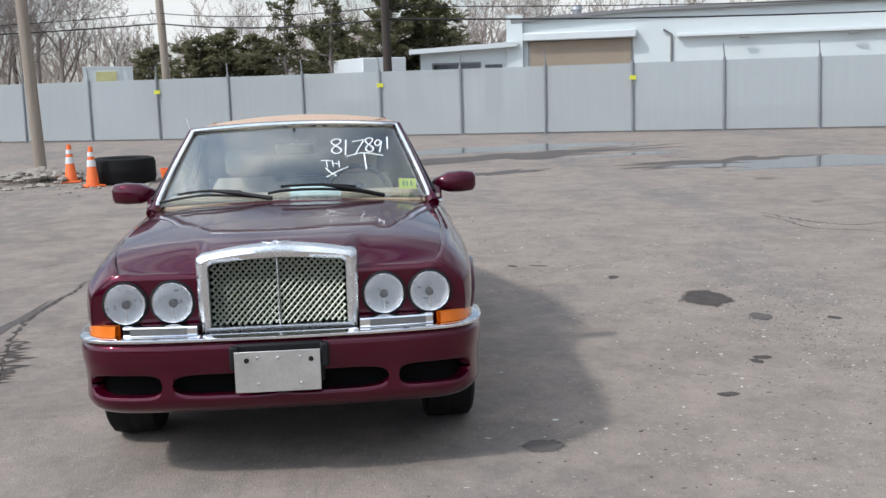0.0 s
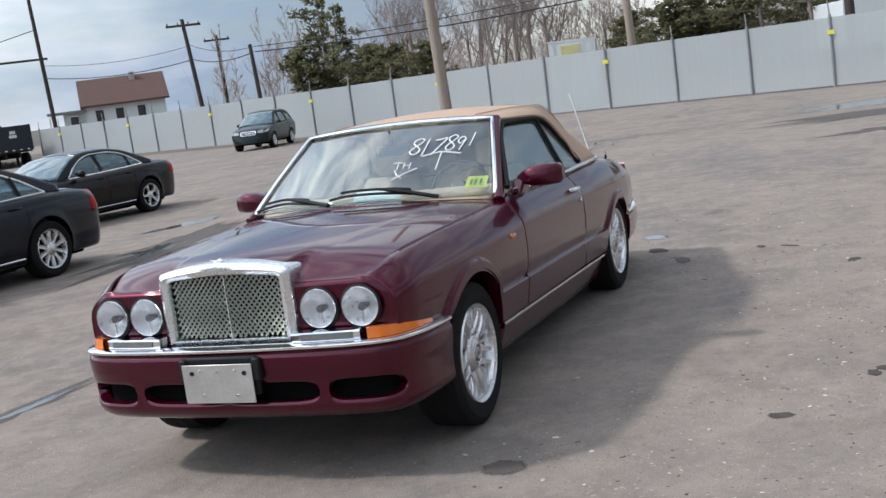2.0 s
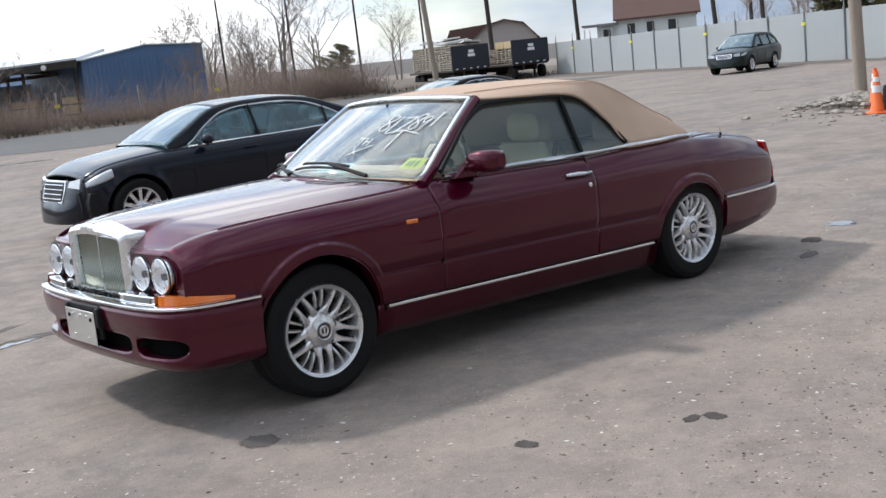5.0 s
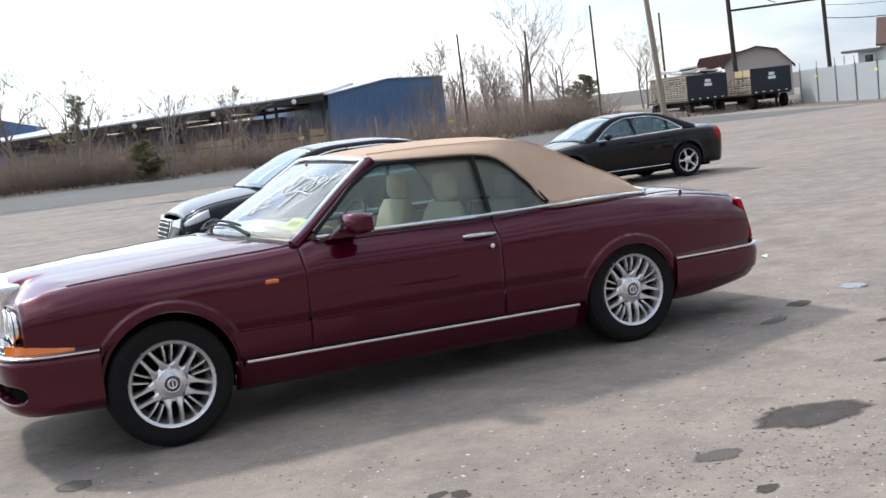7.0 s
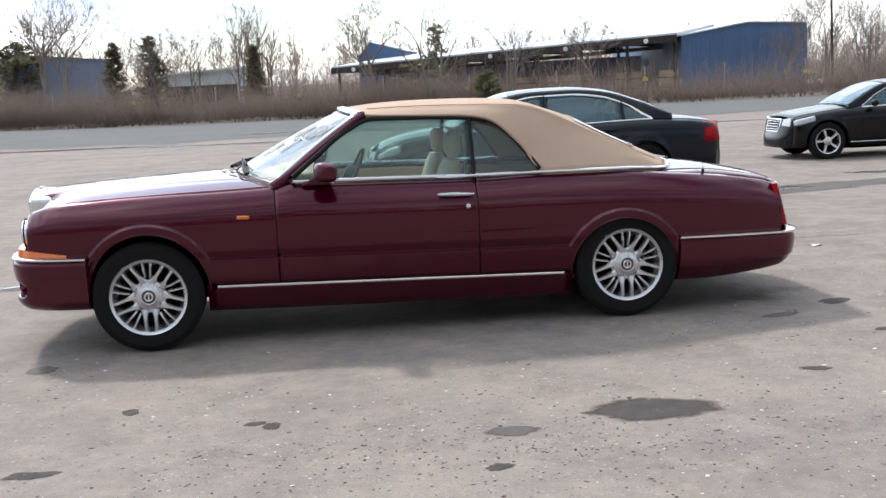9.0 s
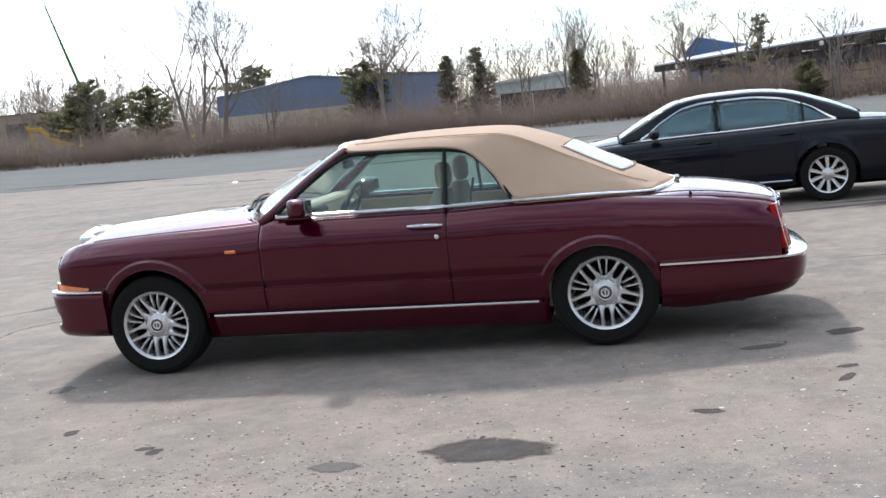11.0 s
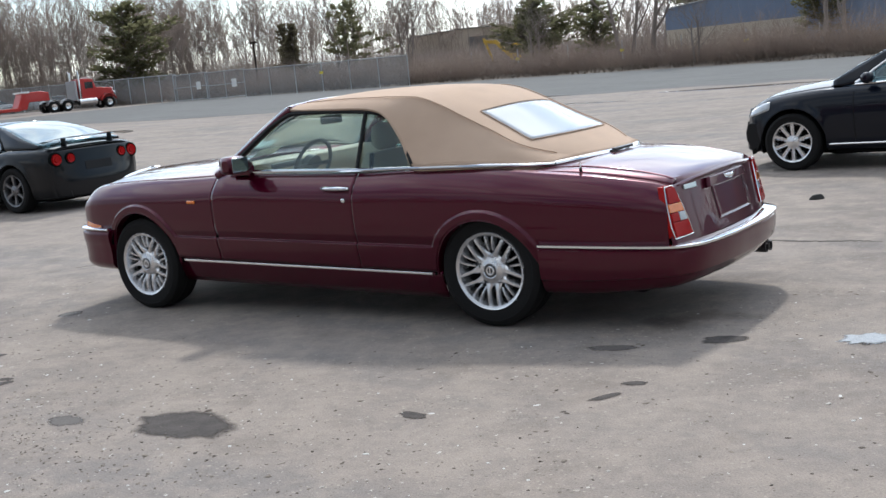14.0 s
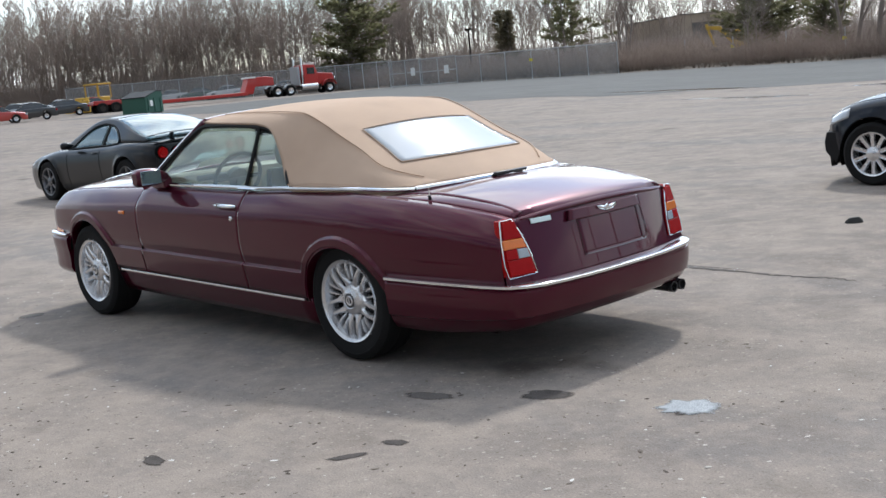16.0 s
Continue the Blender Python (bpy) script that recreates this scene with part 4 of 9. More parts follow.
# mirrors, handles, locks, repeaters, aerial
for s in (-1, 1):
    shellm = M()
    rows = []
    for k, (y, x0, x1, z0, z1) in enumerate([(0.80, -0.43, -0.36, 1.03, 1.065), (0.84, -0.46, -0.345, 1.010, 1.09), (0.89, -0.475, -0.335, 0.994, 1.112), (0.97, -0.468, -0.330, 0.992, 1.118), (1.035, -0.445, -0.330, 0.998, 1.112), (1.055, -0.40, -0.34, 1.018, 1.092)]):
        ring = []
        for q in range(16):
            a = 2 * math.pi * q / 16
            ca, sa = math.cos(a), math.sin(a)
            ca, sa = math.copysign(abs(ca) ** 0.6, ca), math.copysign(abs(sa) ** 0.6, sa)
            ring.append(((x0 + x1) / 2 + ca * (x1 - x0) / 2, s * y, (z0 + z1) / 2 + sa * (z1 - z0) / 2))
        rows.append(ring)
    shellm.grid(rows, cv=True)
    shellm.f += [tuple(range(16)), tuple(range(80, 96))]
    mirror = part("door_mirror", shear(shellm), MAROON, hero, smooth=60)
    part("mirror_glass", shear(M().box(-0.330, -0.324, min(s * 0.88, s * 1.03), max(s * 0.88, s * 1.03), 1.008, 1.104)), MIRROR, mirror, bevel=0.003)
    part("mirror_foot", shear(M().prism([(-0.55, 0.965), (-0.36, 0.965), (-0.37, 1.045), (-0.43, 1.05)], s * 0.775, s * 0.845)), MAROON, mirror, bevel=0.012)
    hd = part("door_handle", shear(M().tube([(0.305, s * (hero_y(0.31, 0.88) + 0.006), 0.888), (0.33, s * (hero_y(0.33, 0.88) + 0.022), 0.889), (0.42, s * (hero_y(0.42, 0.88) + 0.027), 0.889), (0.50, s * (hero_y(0.5, 0.88) + 0.022), 0.888), (0.528, s * (hero_y(0.52, 0.88) + 0.004), 0.886)], [0.012, 0.017, 0.019, 0.017, 0.012], 10, squash=0.8)), CHROME, hero, "chrome pull handle")
    # thin black strip, slightly proud of the door, just below the handle
    part("handle_strip", shear(M().box(0.31, 0.525, min(s * (hero_y(0.42, 0.88) - 0.004), s * (hero_y(0.42, 0.88) + 0.006)), max(s * (hero_y(0.42, 0.88) - 0.004), s * (hero_y(0.42, 0.88) + 0.006)), 0.869, 0.876)), BLACK, hd)
    part("door_lock", shear(M().rev([(0.001, s * 0.010), (0.008, s * 0.010), (0.015, s * 0.006), (0.016, 0.0)], 16, (0.49, s * (hero_y(0.49, 0.812) + 0.001), 0.812))), CHROME, hero)
    part("side_repeater", shear(M().box(-0.958, -0.880, min(s * (hero_y(-0.92, 0.785) - 0.01), s * (hero_y(-0.92, 0.785) + 0.010)), max(s * (hero_y(-0.92, 0.785) - 0.01), s * (hero_y(-0.92, 0.785) + 0.010)), 0.772, 0.797)), AMBER, hero, "small amber side repeater", bevel=0.008)
aer = part("aerial_base", shear(M().tube([(2.11, -0.70, 0.955), (2.11, -0.703, 0.99)], [0.012, 0.008], 10)), BLACK, hero)
part("aerial_mast", shear(M().tube([(2.11, -0.703, 0.99), (2.11, -0.704, 1.03)], 0.003, 6)), CHROME, aer)
for y in (0.54, 0.62):
    part("exhaust_pipe", shear(M().rev([(0.030, -0.16), (0.032, 0.0), (0.026, 0.0), (0.024, -0.15)], 16, (2.745, y, 0.312), "x")), CAPDARK, hero, "twin dark exhaust tailpipe")
part("exhaust_box", shear(M().box(2.15, 2.50, 0.46, 0.70, 0.34, 0.42)), DARK, hero, bevel=0.03)
for s in (-1, 1):
    for xa, xb in ((-1.165, -1.09), (1.10, 1.165)):
        part("arch_liner", shear(M().box(xa, xb, min(s * 0.50, s * 0.79), max(s * 0.50, s * 0.79), 0.20, 0.42)), DARK, hero, bevel=0.02)
# floor pan closes the car from below
part("underbody", shear(M().box(-2.30, 2.30, -0.50, 0.50, 0.31, 0.42).box(-1.10, 1.10, -0.80, 0.80, 0.20, 0.30).box(1.12, 2.42, -0.60, 0.60, 0.245, 0.36).box(-2.15, -1.12, -0.58, 0.58, 0.235, 0.36)), DARK, hero, bevel=0.03)
part("engine_bay", shear(M().box(-2.20, -0.90, -0.54, 0.54, 0.42, 0.74)), DARK, hero, bevel=0.03)

# cabin
part("cabin_floor", shear(M().box(-0.85, 1.75, -0.76, 0.76, 0.30, 0.40)), LEATHER, hero)
for s in (-1, 1):
    part("door_card", shear(M().prism([(-0.70, 0.40), (1.60, 0.40), (1.60, 0.96), (-0.70, 0.955)], s * 0.745, s * 0.775)), LEATHER, hero, bevel=0.01)
part("boot_wall", shear(M().box(1.66, 1.72, -0.72, 0.72, 0.40, 0.98)), LEATHER, hero)
part("dashboard", shear(M().prism([(-0.70, 0.985), (-0.60, 1.032), (-0.46, 1.040), (-0.42, 1.0), (-0.40, 0.90), (-0.46, 0.72), (-0.55, 0.66), (-0.70, 0.60)], -0.72, 0.72)), LEATHER, hero, "tan leather dashboard", bevel=0.03)
top = M().grid([[(WS_B(y)[0] + 0.03 + (-0.66 - WS_B(y)[0]) * k, y, WS_B(y)[1] - 0.028 + 0.034 * k) for k in steps(0, 1, 5)] for y in steps(-0.72, 0.72, 20)])
part("dash_top", shear(outward(top, (-0.7, 0, 0))), LEATHER, hero, "tan leather dash top", thick=0.02)
part("instrument_binnacle", shear(M().prism([(-0.66, 0.98), (-0.46, 1.025), (-0.41, 1.0), (-0.42, 0.93), (-0.60, 0.93)], -0.56, -0.18)), DASH, hero, bevel=0.02)
wheel_c = Vector((-0.20, -0.36, 0.985))
ring = [wheel_c + Vector((0.075 * math.sin(a), 0.185 * math.cos(a), 0.17 * math.sin(a))) for a in [2 * math.pi * k / 32 for k in range(33)]]
steer = part("steering_wheel", shear(M().tube(ring, 0.014, 8, cap=False)), DASH, hero, "dark leather steering wheel")
part("wheel_boss", shear(M().tube([wheel_c + Vector((-0.05, 0, 0.03)), wheel_c + Vector((0.005, 0, -0.002))], [0.05, 0.075], 16)), DASH, steer)
for a in (0.0, math.pi, -math.pi / 2):
    part("wheel_spoke", shear(M().tube([wheel_c, wheel_c + Vector((0.07 * math.sin(a), 0.18 * math.cos(a), 0.165 * math.sin(a)))], 0.016, 6)), DASH, steer)


def seat(x, y, w, rear):
    base = part("rear_seat" if rear else "front_seat", shear(M().prism([(x - 0.28, 0.50), (x + 0.22, 0.46), (x + 0.24, 0.60), (x - 0.26, 0.66)], y - w, y + w)), LEATHER, hero, "tan leather seat", bevel=0.05)
    lean = 0.22
    bz = 1.08 if not rear else 1.0
    back = M()
    rows = []
    for z, d, ww in ((0.55, 0.08, w), (0.70, 0.085, w * 1.02), (0.88, 0.075, w), (bz - 0.06, 0.06, w * 0.86), (bz, 0.04, w * 0.72)):
        cx = x + 0.22 + (z - 0.55) * lean
        ring = []
        for q in range(20):
            a = 2 * math.pi * q / 20
            ca, sa = math.cos(a), math.sin(a)
            ca, sa = math.copysign(abs(ca) ** 0.55, ca), math.copysign(abs(sa) ** 0.55, sa)
            ring.append((cx + ca * d, y + sa * ww, z))
        rows.append(ring)
    back.grid(rows, cv=True)
    back.f += [tuple(range(80, 100))]
    part("backrest", shear(back), LEATHER, base, smooth=60)
    hx = x + 0.22 + (bz - 0.5) * lean
    hr = M()
    rows = []
    for z, d, ww in ((bz + 0.01, 0.03, 0.09), (bz + 0.04, 0.05, 0.125), (bz + 0.11, 0.055, 0.13), (bz + 0.165, 0.045, 0.115), (bz + 0.185, 0.02, 0.06)):
        rows.append([(hx + math.cos(a) * d, y + math.copysign(abs(math.sin(a)) ** 0.7, math.sin(a)) * ww, z) for a in [2 * math.pi * q / 18 for q in range(18)]])
    hr.grid(rows, cv=True)
    hr.f += [tuple(range(18)), tuple(range(72, 90))]
    part("headrest", shear(hr), LEATHER, base, smooth=60)
    if not rear:
        part("belt_pillar", shear(M().tube([(x + 0.36, y + math.copysign(w, y) * 0.9, 0.9), (x + 0.40, y + math.copysign(w, y) * 0.92, bz + 0.0)], 0.02, 8, squash=0.5)), BLACK, base)
    return base


for s in (-1, 1):
    seat(0.13, s * 0.37, 0.25, False)
    seat(1.0, s * 0.33, 0.27, True)
part("centre_console", shear(M().box(-0.50, 0.55, -0.10, 0.10, 0.40, 0.66)), LEATHER, hero, bevel=0.03)
rv = part("rear_view_mirror", shear(M().box(-0.30, -0.27, -0.115, 0.115, 1.245, 1.31)), BLACK, hero, bevel=0.014)
part("mirror_stem", shear(M().tube([(-0.29, 0, 1.305), (-0.31, 0, 1.395)], 0.008, 8)), BLACK, rv)
def screen_point(y, k, lift=0.006):
    """A place on the windscreen, k from its foot (0) to its head (1)."""
    u = y / (0.755 + (0.60 - 0.755) * k)
    (xb, zb), (xt, zt) = WS_B(0.755 * u), WS_T(0.60 * u)
    p = Vector((xb + (xt - xb) * k, y, zb + (zt - zb) * k + 0.012 * math.sin(math.pi * k)))
    return p + Vector((-0.48, 0, 0.88)) * lift - Vector((0, 0, RAKE * p.x))


def stroke(pts, r=0.006):
    """A hand-drawn marker line on the glass from (y, k) pairs."""
    return M().tube([screen_point(y, k) for y, k in spline(pts, max(8, len(pts) * 5))], r, 5)


# wipers
for pts, foot in ((((0.735, 0.030), (0.60, 0.062), (0.466, 0.075), (0.30, 0.05), (0.13, 0.01)), (0.10, -0.03)), (((0.124, 0.055), (0.03, 0.080), (-0.14, 0.085), (-0.314, 0.062), (-0.466, 0.008)), (-0.50, -0.03))):
    line = spline(pts, 16)
    w = part("wiper", M().tube([screen_point(y, k + 0.012, 0.034) for y, k in line[3:-3]], 0.008, 6), BLACK, hero, "black wiper resting on the windscreen")
    part("blade", M().tube([screen_point(y, k - 0.006, 0.016) for y, k in line], 0.010, 6, squash=0.8), BLACK, w)
    part("wiper_arm", M().tube([screen_point(foot[0], foot[1], 0.03), screen_point((foot[0] + line[8][0]) / 2, (foot[1] + line[8][1]) / 2 + 0.01, 0.036), screen_point(line[8][0], line[8][1] + 0.012, 0.036)], [0.013, 0.011, 0.009], 6), BLACK, w)


GLYPHS = {"8": ((0.5, 1), (0.05, 0.85), (0.2, 0.62), (0.8, 0.38), (0.95, 0.16), (0.5, 0), (0.05, 0.18), (0.3, 0.45), (0.85, 0.74), (0.9, 0.93), (0.5, 1)), "1": ((0.55, 1), (0.5, 0.5), (0.4, 0)),
          "7": ((0, 0.9), (0.5, 0.95), (1, 1), (0.6, 0.5), (0.2, 0)), "9": ((0.95, 0.8), (0.5, 1), (0.05, 0.75), (0.4, 0.5), (0.9, 0.82), (0.75, 0.4), (0.6, 0))}
# the lot number 817891, drawn by hand with a white marker
for ch, y0, w, k0, k1 in (("8", -0.216, 0.060, 0.53, 0.74), ("1", -0.285, 0.030, 0.51, 0.725), ("7", -0.338, 0.064, 0.51, 0.725), ("8", -0.412, 0.048, 0.555, 0.765), ("9", -0.466, 0.046, 0.555, 0.735), ("1", -0.532, 0.022, 0.605, 0.785)):
    part("marker_digit", stroke([(y0 - u * w, k0 + (k1 - k0) * v) for u, v in GLYPHS[ch]], 0.0042), WHITEPAINT, screen)
for pts, r in ((((-0.305, 0.495), (-0.397, 0.540), (-0.512, 0.508)), 0.0042), (((-0.404, 0.532), (-0.408, 0.43), (-0.412, 0.322)), 0.0042), (((-0.158, 0.435), (-0.19, 0.44), (-0.215, 0.432)), 0.003), (((-0.19, 0.435), (-0.192, 0.39), (-0.196, 0.352)), 0.003),
               (((-0.222, 0.44), (-0.224, 0.40), (-0.228, 0.36)), 0.003), (((-0.258, 0.43), (-0.26, 0.39), (-0.262, 0.352)), 0.003), (((-0.224, 0.40), (-0.24, 0.40), (-0.26, 0.395)), 0.003), (((-0.185, 0.345), (-0.21, 0.29), (-0.245, 0.245)), 0.0036), (((-0.309, 0.354), (-0.25, 0.30), (-0.19, 0.232)), 0.0036)):
    part("marker_line", stroke(pts, r), WHITEPAINT, screen)


def on_screen(name, y0, y1, k0, k1, material, lift=-0.006, label=""):
    rows = [[screen_point(y, k, lift) for k in steps(k0, k1, 4)] for y in steps(y0, y1, 5)]
    return part(name, M().grid(rows), material, screen, label, smooth=0, thick=0.002)


stk = on_screen("inspection_sticker", -0.69, -0.59, 0.11, 0.235, YELLOW, -0.008, "yellow square sticker")
on_screen("dash_paper", 0.01, -0.265, 0.07, 0.20, PAPER, -0.03, "pale paper inside the windscreen")
for yy in (-0.615, -0.635, -0.66):
    rows = [[screen_point(y, k, -0.004) for k in (0.135, 0.20)] for y in (yy - 0.006, yy + 0.004)]
    part("sticker_bar", M().grid(rows), STICKERDARK, stk, smooth=0, thick=0.001)


# ---- ground ----
def rise(x, y):
    """The lot climbs gently towards its far wooded end."""
    d = -x - 8
    return 0.018 * (d - 4) if d > 8 else (0.018 * d * d / 16 if d > 0 else 0.0)


def ground_material():
    ma = bpy.data.materials.new("worn_asphalt")
    ma.use_nodes = True
    nt = ma.node_tree
    b = nt.nodes["Principled BSDF"]
    N, L = nt.nodes.new, nt.links.new
    co = N("ShaderNodeTexCoord")

    def noise_tex(scale, detail=6, rough=0.6, stretch=None):
        n = N("ShaderNodeTexNoise")
        n.inputs["Scale"].default_value, n.inputs["Detail"].default_value, n.inputs["Roughness"].default_value = scale, detail, rough
        if stretch:
            mp = N("ShaderNodeMapping")
            mp.inputs["Scale"].default_value = stretch
            L(co.outputs["Object"], mp.inputs["Vector"])
            L(mp.outputs["Vector"], n.inputs["Vector"])
        else:
            L(co.outputs["Object"], n.inputs["Vector"])
        return n

    def ramp(src, a, b_, ca=(0, 0, 0, 1), cb=(1, 1, 1, 1)):
        r = N("ShaderNodeValToRGB")
        r.color_ramp.elements[0].position, r.color_ramp.elements[1].position = a, b_
        r.color_ramp.elements[0].color, r.color_ramp.elements[1].color = ca, cb
        L(src, r.inputs["Fac"])
        return r.outputs["Color"]

    def mix(f, a, b_, mode="MIX"):
        m = N("ShaderNodeMixRGB")
        m.blend_type = mode
        for sock, val in zip(m.inputs, (f, a, b_)):
            if isinstance(val, (float, int)):
                sock.default_value = val
            elif isinstance(val, tuple):
                sock.default_value = (*val, 1)
            else:
                L(val, sock)
        return m.outputs["Color"]

    big, midn, fine, grit = noise_tex(0.12), noise_tex(0.9, 8, 0.65), noise_tex(14, 6, 0.7), noise_tex(110, 2, 0.5)
    base = mix(ramp(big.outputs["Fac"], 0.38, 0.62), (0.182, 0.1545, 0.136), (0.238, 0.202, 0.177))
    base = mix(ramp(midn.outputs["Fac"], 0.40, 0.68), base, (0.282, 0.238, 0.203))
    grey = noise_tex(0.35, 5, 0.6, (0.4, 1.6, 1))
    base = mix(ramp(grey.outputs["Fac"], 0.50, 0.66, (0, 0, 0, 1), (0.6, 0.6, 0.6, 1)), base, (0.15, 0.142, 0.142))
    base = mix(1.0, base, ramp(fine.outputs["Fac"], 0.3, 0.75, (0.82, 0.82, 0.82, 1), (1.12, 1.11, 1.10, 1)), "MULTIPLY")
    worn = noise_tex(3.2, 6, 0.65)
    base = mix(ramp(worn.outputs["Fac"], 0.46, 0.66, (0, 0, 0, 1), (0.6, 0.6, 0.6, 1)), base, (0.315, 0.262, 0.218))
    soil = noise_tex(2.1, 6, 0.7)
    base = mix(ramp(soil.outputs["Fac"], 0.52, 0.70, (0, 0, 0, 1), (0.5, 0.5, 0.5, 1)), base, (0.150, 0.122, 0.102))
    # embedded pale and dark stones, thicker in some patches than others
    crowd = noise_tex(1.1, 4, 0.6)
    for scale, near, far, col, share in ((15, 0.10, 0.17, (0.40, 0.36, 0.31), 0.75), (30, 0.14, 0.24, (0.37, 0.325, 0.275), 0.7), (19, 0.08, 0.15, (0.085, 0.072, 0.062), 0.7), (36, 0.13, 0.24, (0.10, 0.086, 0.074), 0.6)):
        spk = N("ShaderNodeTexVoronoi")
        spk.inputs["Scale"].default_value = scale
        spk.inputs["Randomness"].default_value = 1.0
        L(co.outputs["Object"], spk.inputs["Vector"])
        dot = ramp(spk.outputs["Distance"], near, far, (share, share, share, 1), (0, 0, 0, 1))
        here = ramp(spk.outputs["Color"], 0.45, 0.60)
        keep = mix(1.0, mix(1.0, dot, here, "MULTIPLY"), ramp(crowd.outputs["Fac"], 0.36, 0.62, (0.25, 0.25, 0.25, 1), (1, 1, 1, 1)), "MULTIPLY")
        base = mix(keep, base, col)
    base = mix(1.0, base, ramp(grit.outputs["Fac"], 0.3, 0.7, (0.86, 0.86, 0.86, 1), (1.10, 1.10, 1.10, 1)), "MULTIPLY")
    # old damp patches, with shapes of their own
    damp = noise_tex(0.55, 4, 0.55)
    dampf = ramp(damp.outputs["Fac"], 0.67, 0.72)
    base = mix(dampf, base, mix(1.0, base, (0.62, 0.60, 0.59), "MULTIPLY"))
    L(base, b.inputs["Base Color"])
    b.inputs["Roughness"].default_value = 0.92
    b.inputs["Specular IOR Level"].default_value = 0.25
    bp = N("ShaderNodeBump")
    bp.inputs["Strength"].default_value, bp.inputs["Distance"].default_value = 0.38, 0.010
    hs = N("ShaderNodeMath")
    L(fine.outputs["Fac"], hs.inputs[0])
    L(grit.outputs["Fac"], hs.inputs[1])
    L(hs.outputs[0], bp.inputs["Height"])
    L(bp.outputs["Normal"], b.inputs["Normal"])
    return ma


GROUND = ground_material()
gx = sorted(set([round(v, 2) for v in np.concatenate([np.arange(-40, 41, 4), np.arange(-160, 161, 10), [-1500, -900, -500, -300, 300, 500, 900, 1500]])]))
gm = M().grid([[(x, y, rise(x, y) if math.hypot(x, y) < 170 else rise(x * 170 / math.hypot(x, y), y * 170 / math.hypot(x, y))) for y in gx] for x in gx])
gm.f = [tuple(reversed(face)) for face in gm.f] if (Vector(gm.v[gm.f[0][1]]) - Vector(gm.v[gm.f[0][0]])).cross(Vector(gm.v[gm.f[0][2]]) - Vector(gm.v[gm.f[0][0]])).z < 0 else gm.f
ground = part("ground", gm, GROUND, None, "worn grey-brown asphalt lot with grit and patches", smooth=60)
tagged(ground, category="ground", kind="structure")

STAIN = mat("oil_stain", (0.088, 0.077, 0.071), 0.85, 0, 0.55, 11.0, 0.4, 120.0, spec=0.1)
WET = mat("damp_asphalt", (0.120, 0.105, 0.096), 0.7, 0, 0.3, 5.0, 0.4, 90.0, spec=0.2)
GRIT = mat("pale_grit", (0.27, 0.29, 0.31), 0.6, 0, 0.4, 30.0, 0.5, 120.0)


def soaked(ma, deep):
    """Lets a stain fade out unevenly towards its rim, by how far it has soaked in."""
    nt = ma.node_tree
    at, nz, add = nt.nodes.new("ShaderNodeAttribute"), nt.nodes.new("ShaderNodeTexNoise"), nt.nodes.new("ShaderNodeMath")
    at.attribute_name = "soak"
    co = nt.nodes.new("ShaderNodeTexCoord")
    nz.inputs["Scale"].default_value, nz.inputs["Detail"].default_value, nz.inputs["Roughness"].default_value = 16.0, 6, 0.75
    nt.links.new(co.outputs["Object"], nz.inputs["Vector"])
    nt.links.new(at.outputs["Fac"], add.inputs[0])
    nt.links.new(nz.outputs["Fac"], add.inputs[1])
    rg = nt.nodes.new("ShaderNodeMapRange")
    rg.inputs["From Min"].default_value, rg.inputs["From Max"].default_value = 0.58, 1.30
    rg.inputs["To Min"].default_value, rg.inputs["To Max"].default_value = 0.0, deep
    nt.links.new(add.outputs[0], rg.inputs["Value"])
    nt.links.new(rg.outputs["Result"], nt.nodes["Principled BSDF"].inputs["Alpha"])


soaked(STAIN, 0.95)
soaked(WET, 0.85)
soaked(GRIT, 1.0)
WATER = mat("shallow_water", (0.12, 0.118, 0.115), 0.04, 0, 0.2, 1.2, rvar=0.02, spec=1.0)


def blob(name, cx, cy, rx, ry, rz, seed, material, label, h=0.004, ragged=0.28, n=44, lobes=3.0):
    """A flat patch with a ragged outline on the ground."""
    ca, sa = math.cos(radians(rz)), math.sin(radians(rz))
    ring = []
    for k in range(n):
        a = 2 * math.pi * k / n
        q = 1 + ragged * noise.noise((math.cos(a) * lobes * 0.6 + seed * 7.3, math.sin(a) * lobes * 0.6, seed)) + ragged * 0.5 * noise.noise((math.cos(a) * 4 + seed, math.sin(a) * 4, 3.0 + seed))
        x, y = rx * q * math.cos(a), ry * q * math.sin(a)
        ring.append((cx + x * ca - y * sa, cy + x * sa + y * ca))
    m = M()
    z = lambda x, y, d: (x, y, rise(x, y) + d)
    shrink = (1.06, 0.88, 0.62) if material is not WATER else (1.0, 0.97, 0.6)
    for k, (f, d) in enumerate(zip(shrink, (0.0008, h * 0.8, h))):
        m.v += [z(cx + (x - cx) * f, cy + (y - cy) * f, d) for x, y in ring]
    m.f = [(r * n + k, r * n + (k + 1) % n, (r + 1) * n + (k + 1) % n, (r + 1) * n + k) for r in (0, 1) for k in range(n)] + [tuple(range(2 * n, 3 * n))]
    ob = part(name, m, material, None, label, smooth=0)
    soak = ob.data.attributes.new("soak", "FLOAT", "POINT")
    for k in range(3 * n):
        soak.data[k].value = (0.0, 0.55, 1.0)[k // n]
    return tagged(ob, category=name.replace("_", " "), group="stains on the asphalt", kind="structure")


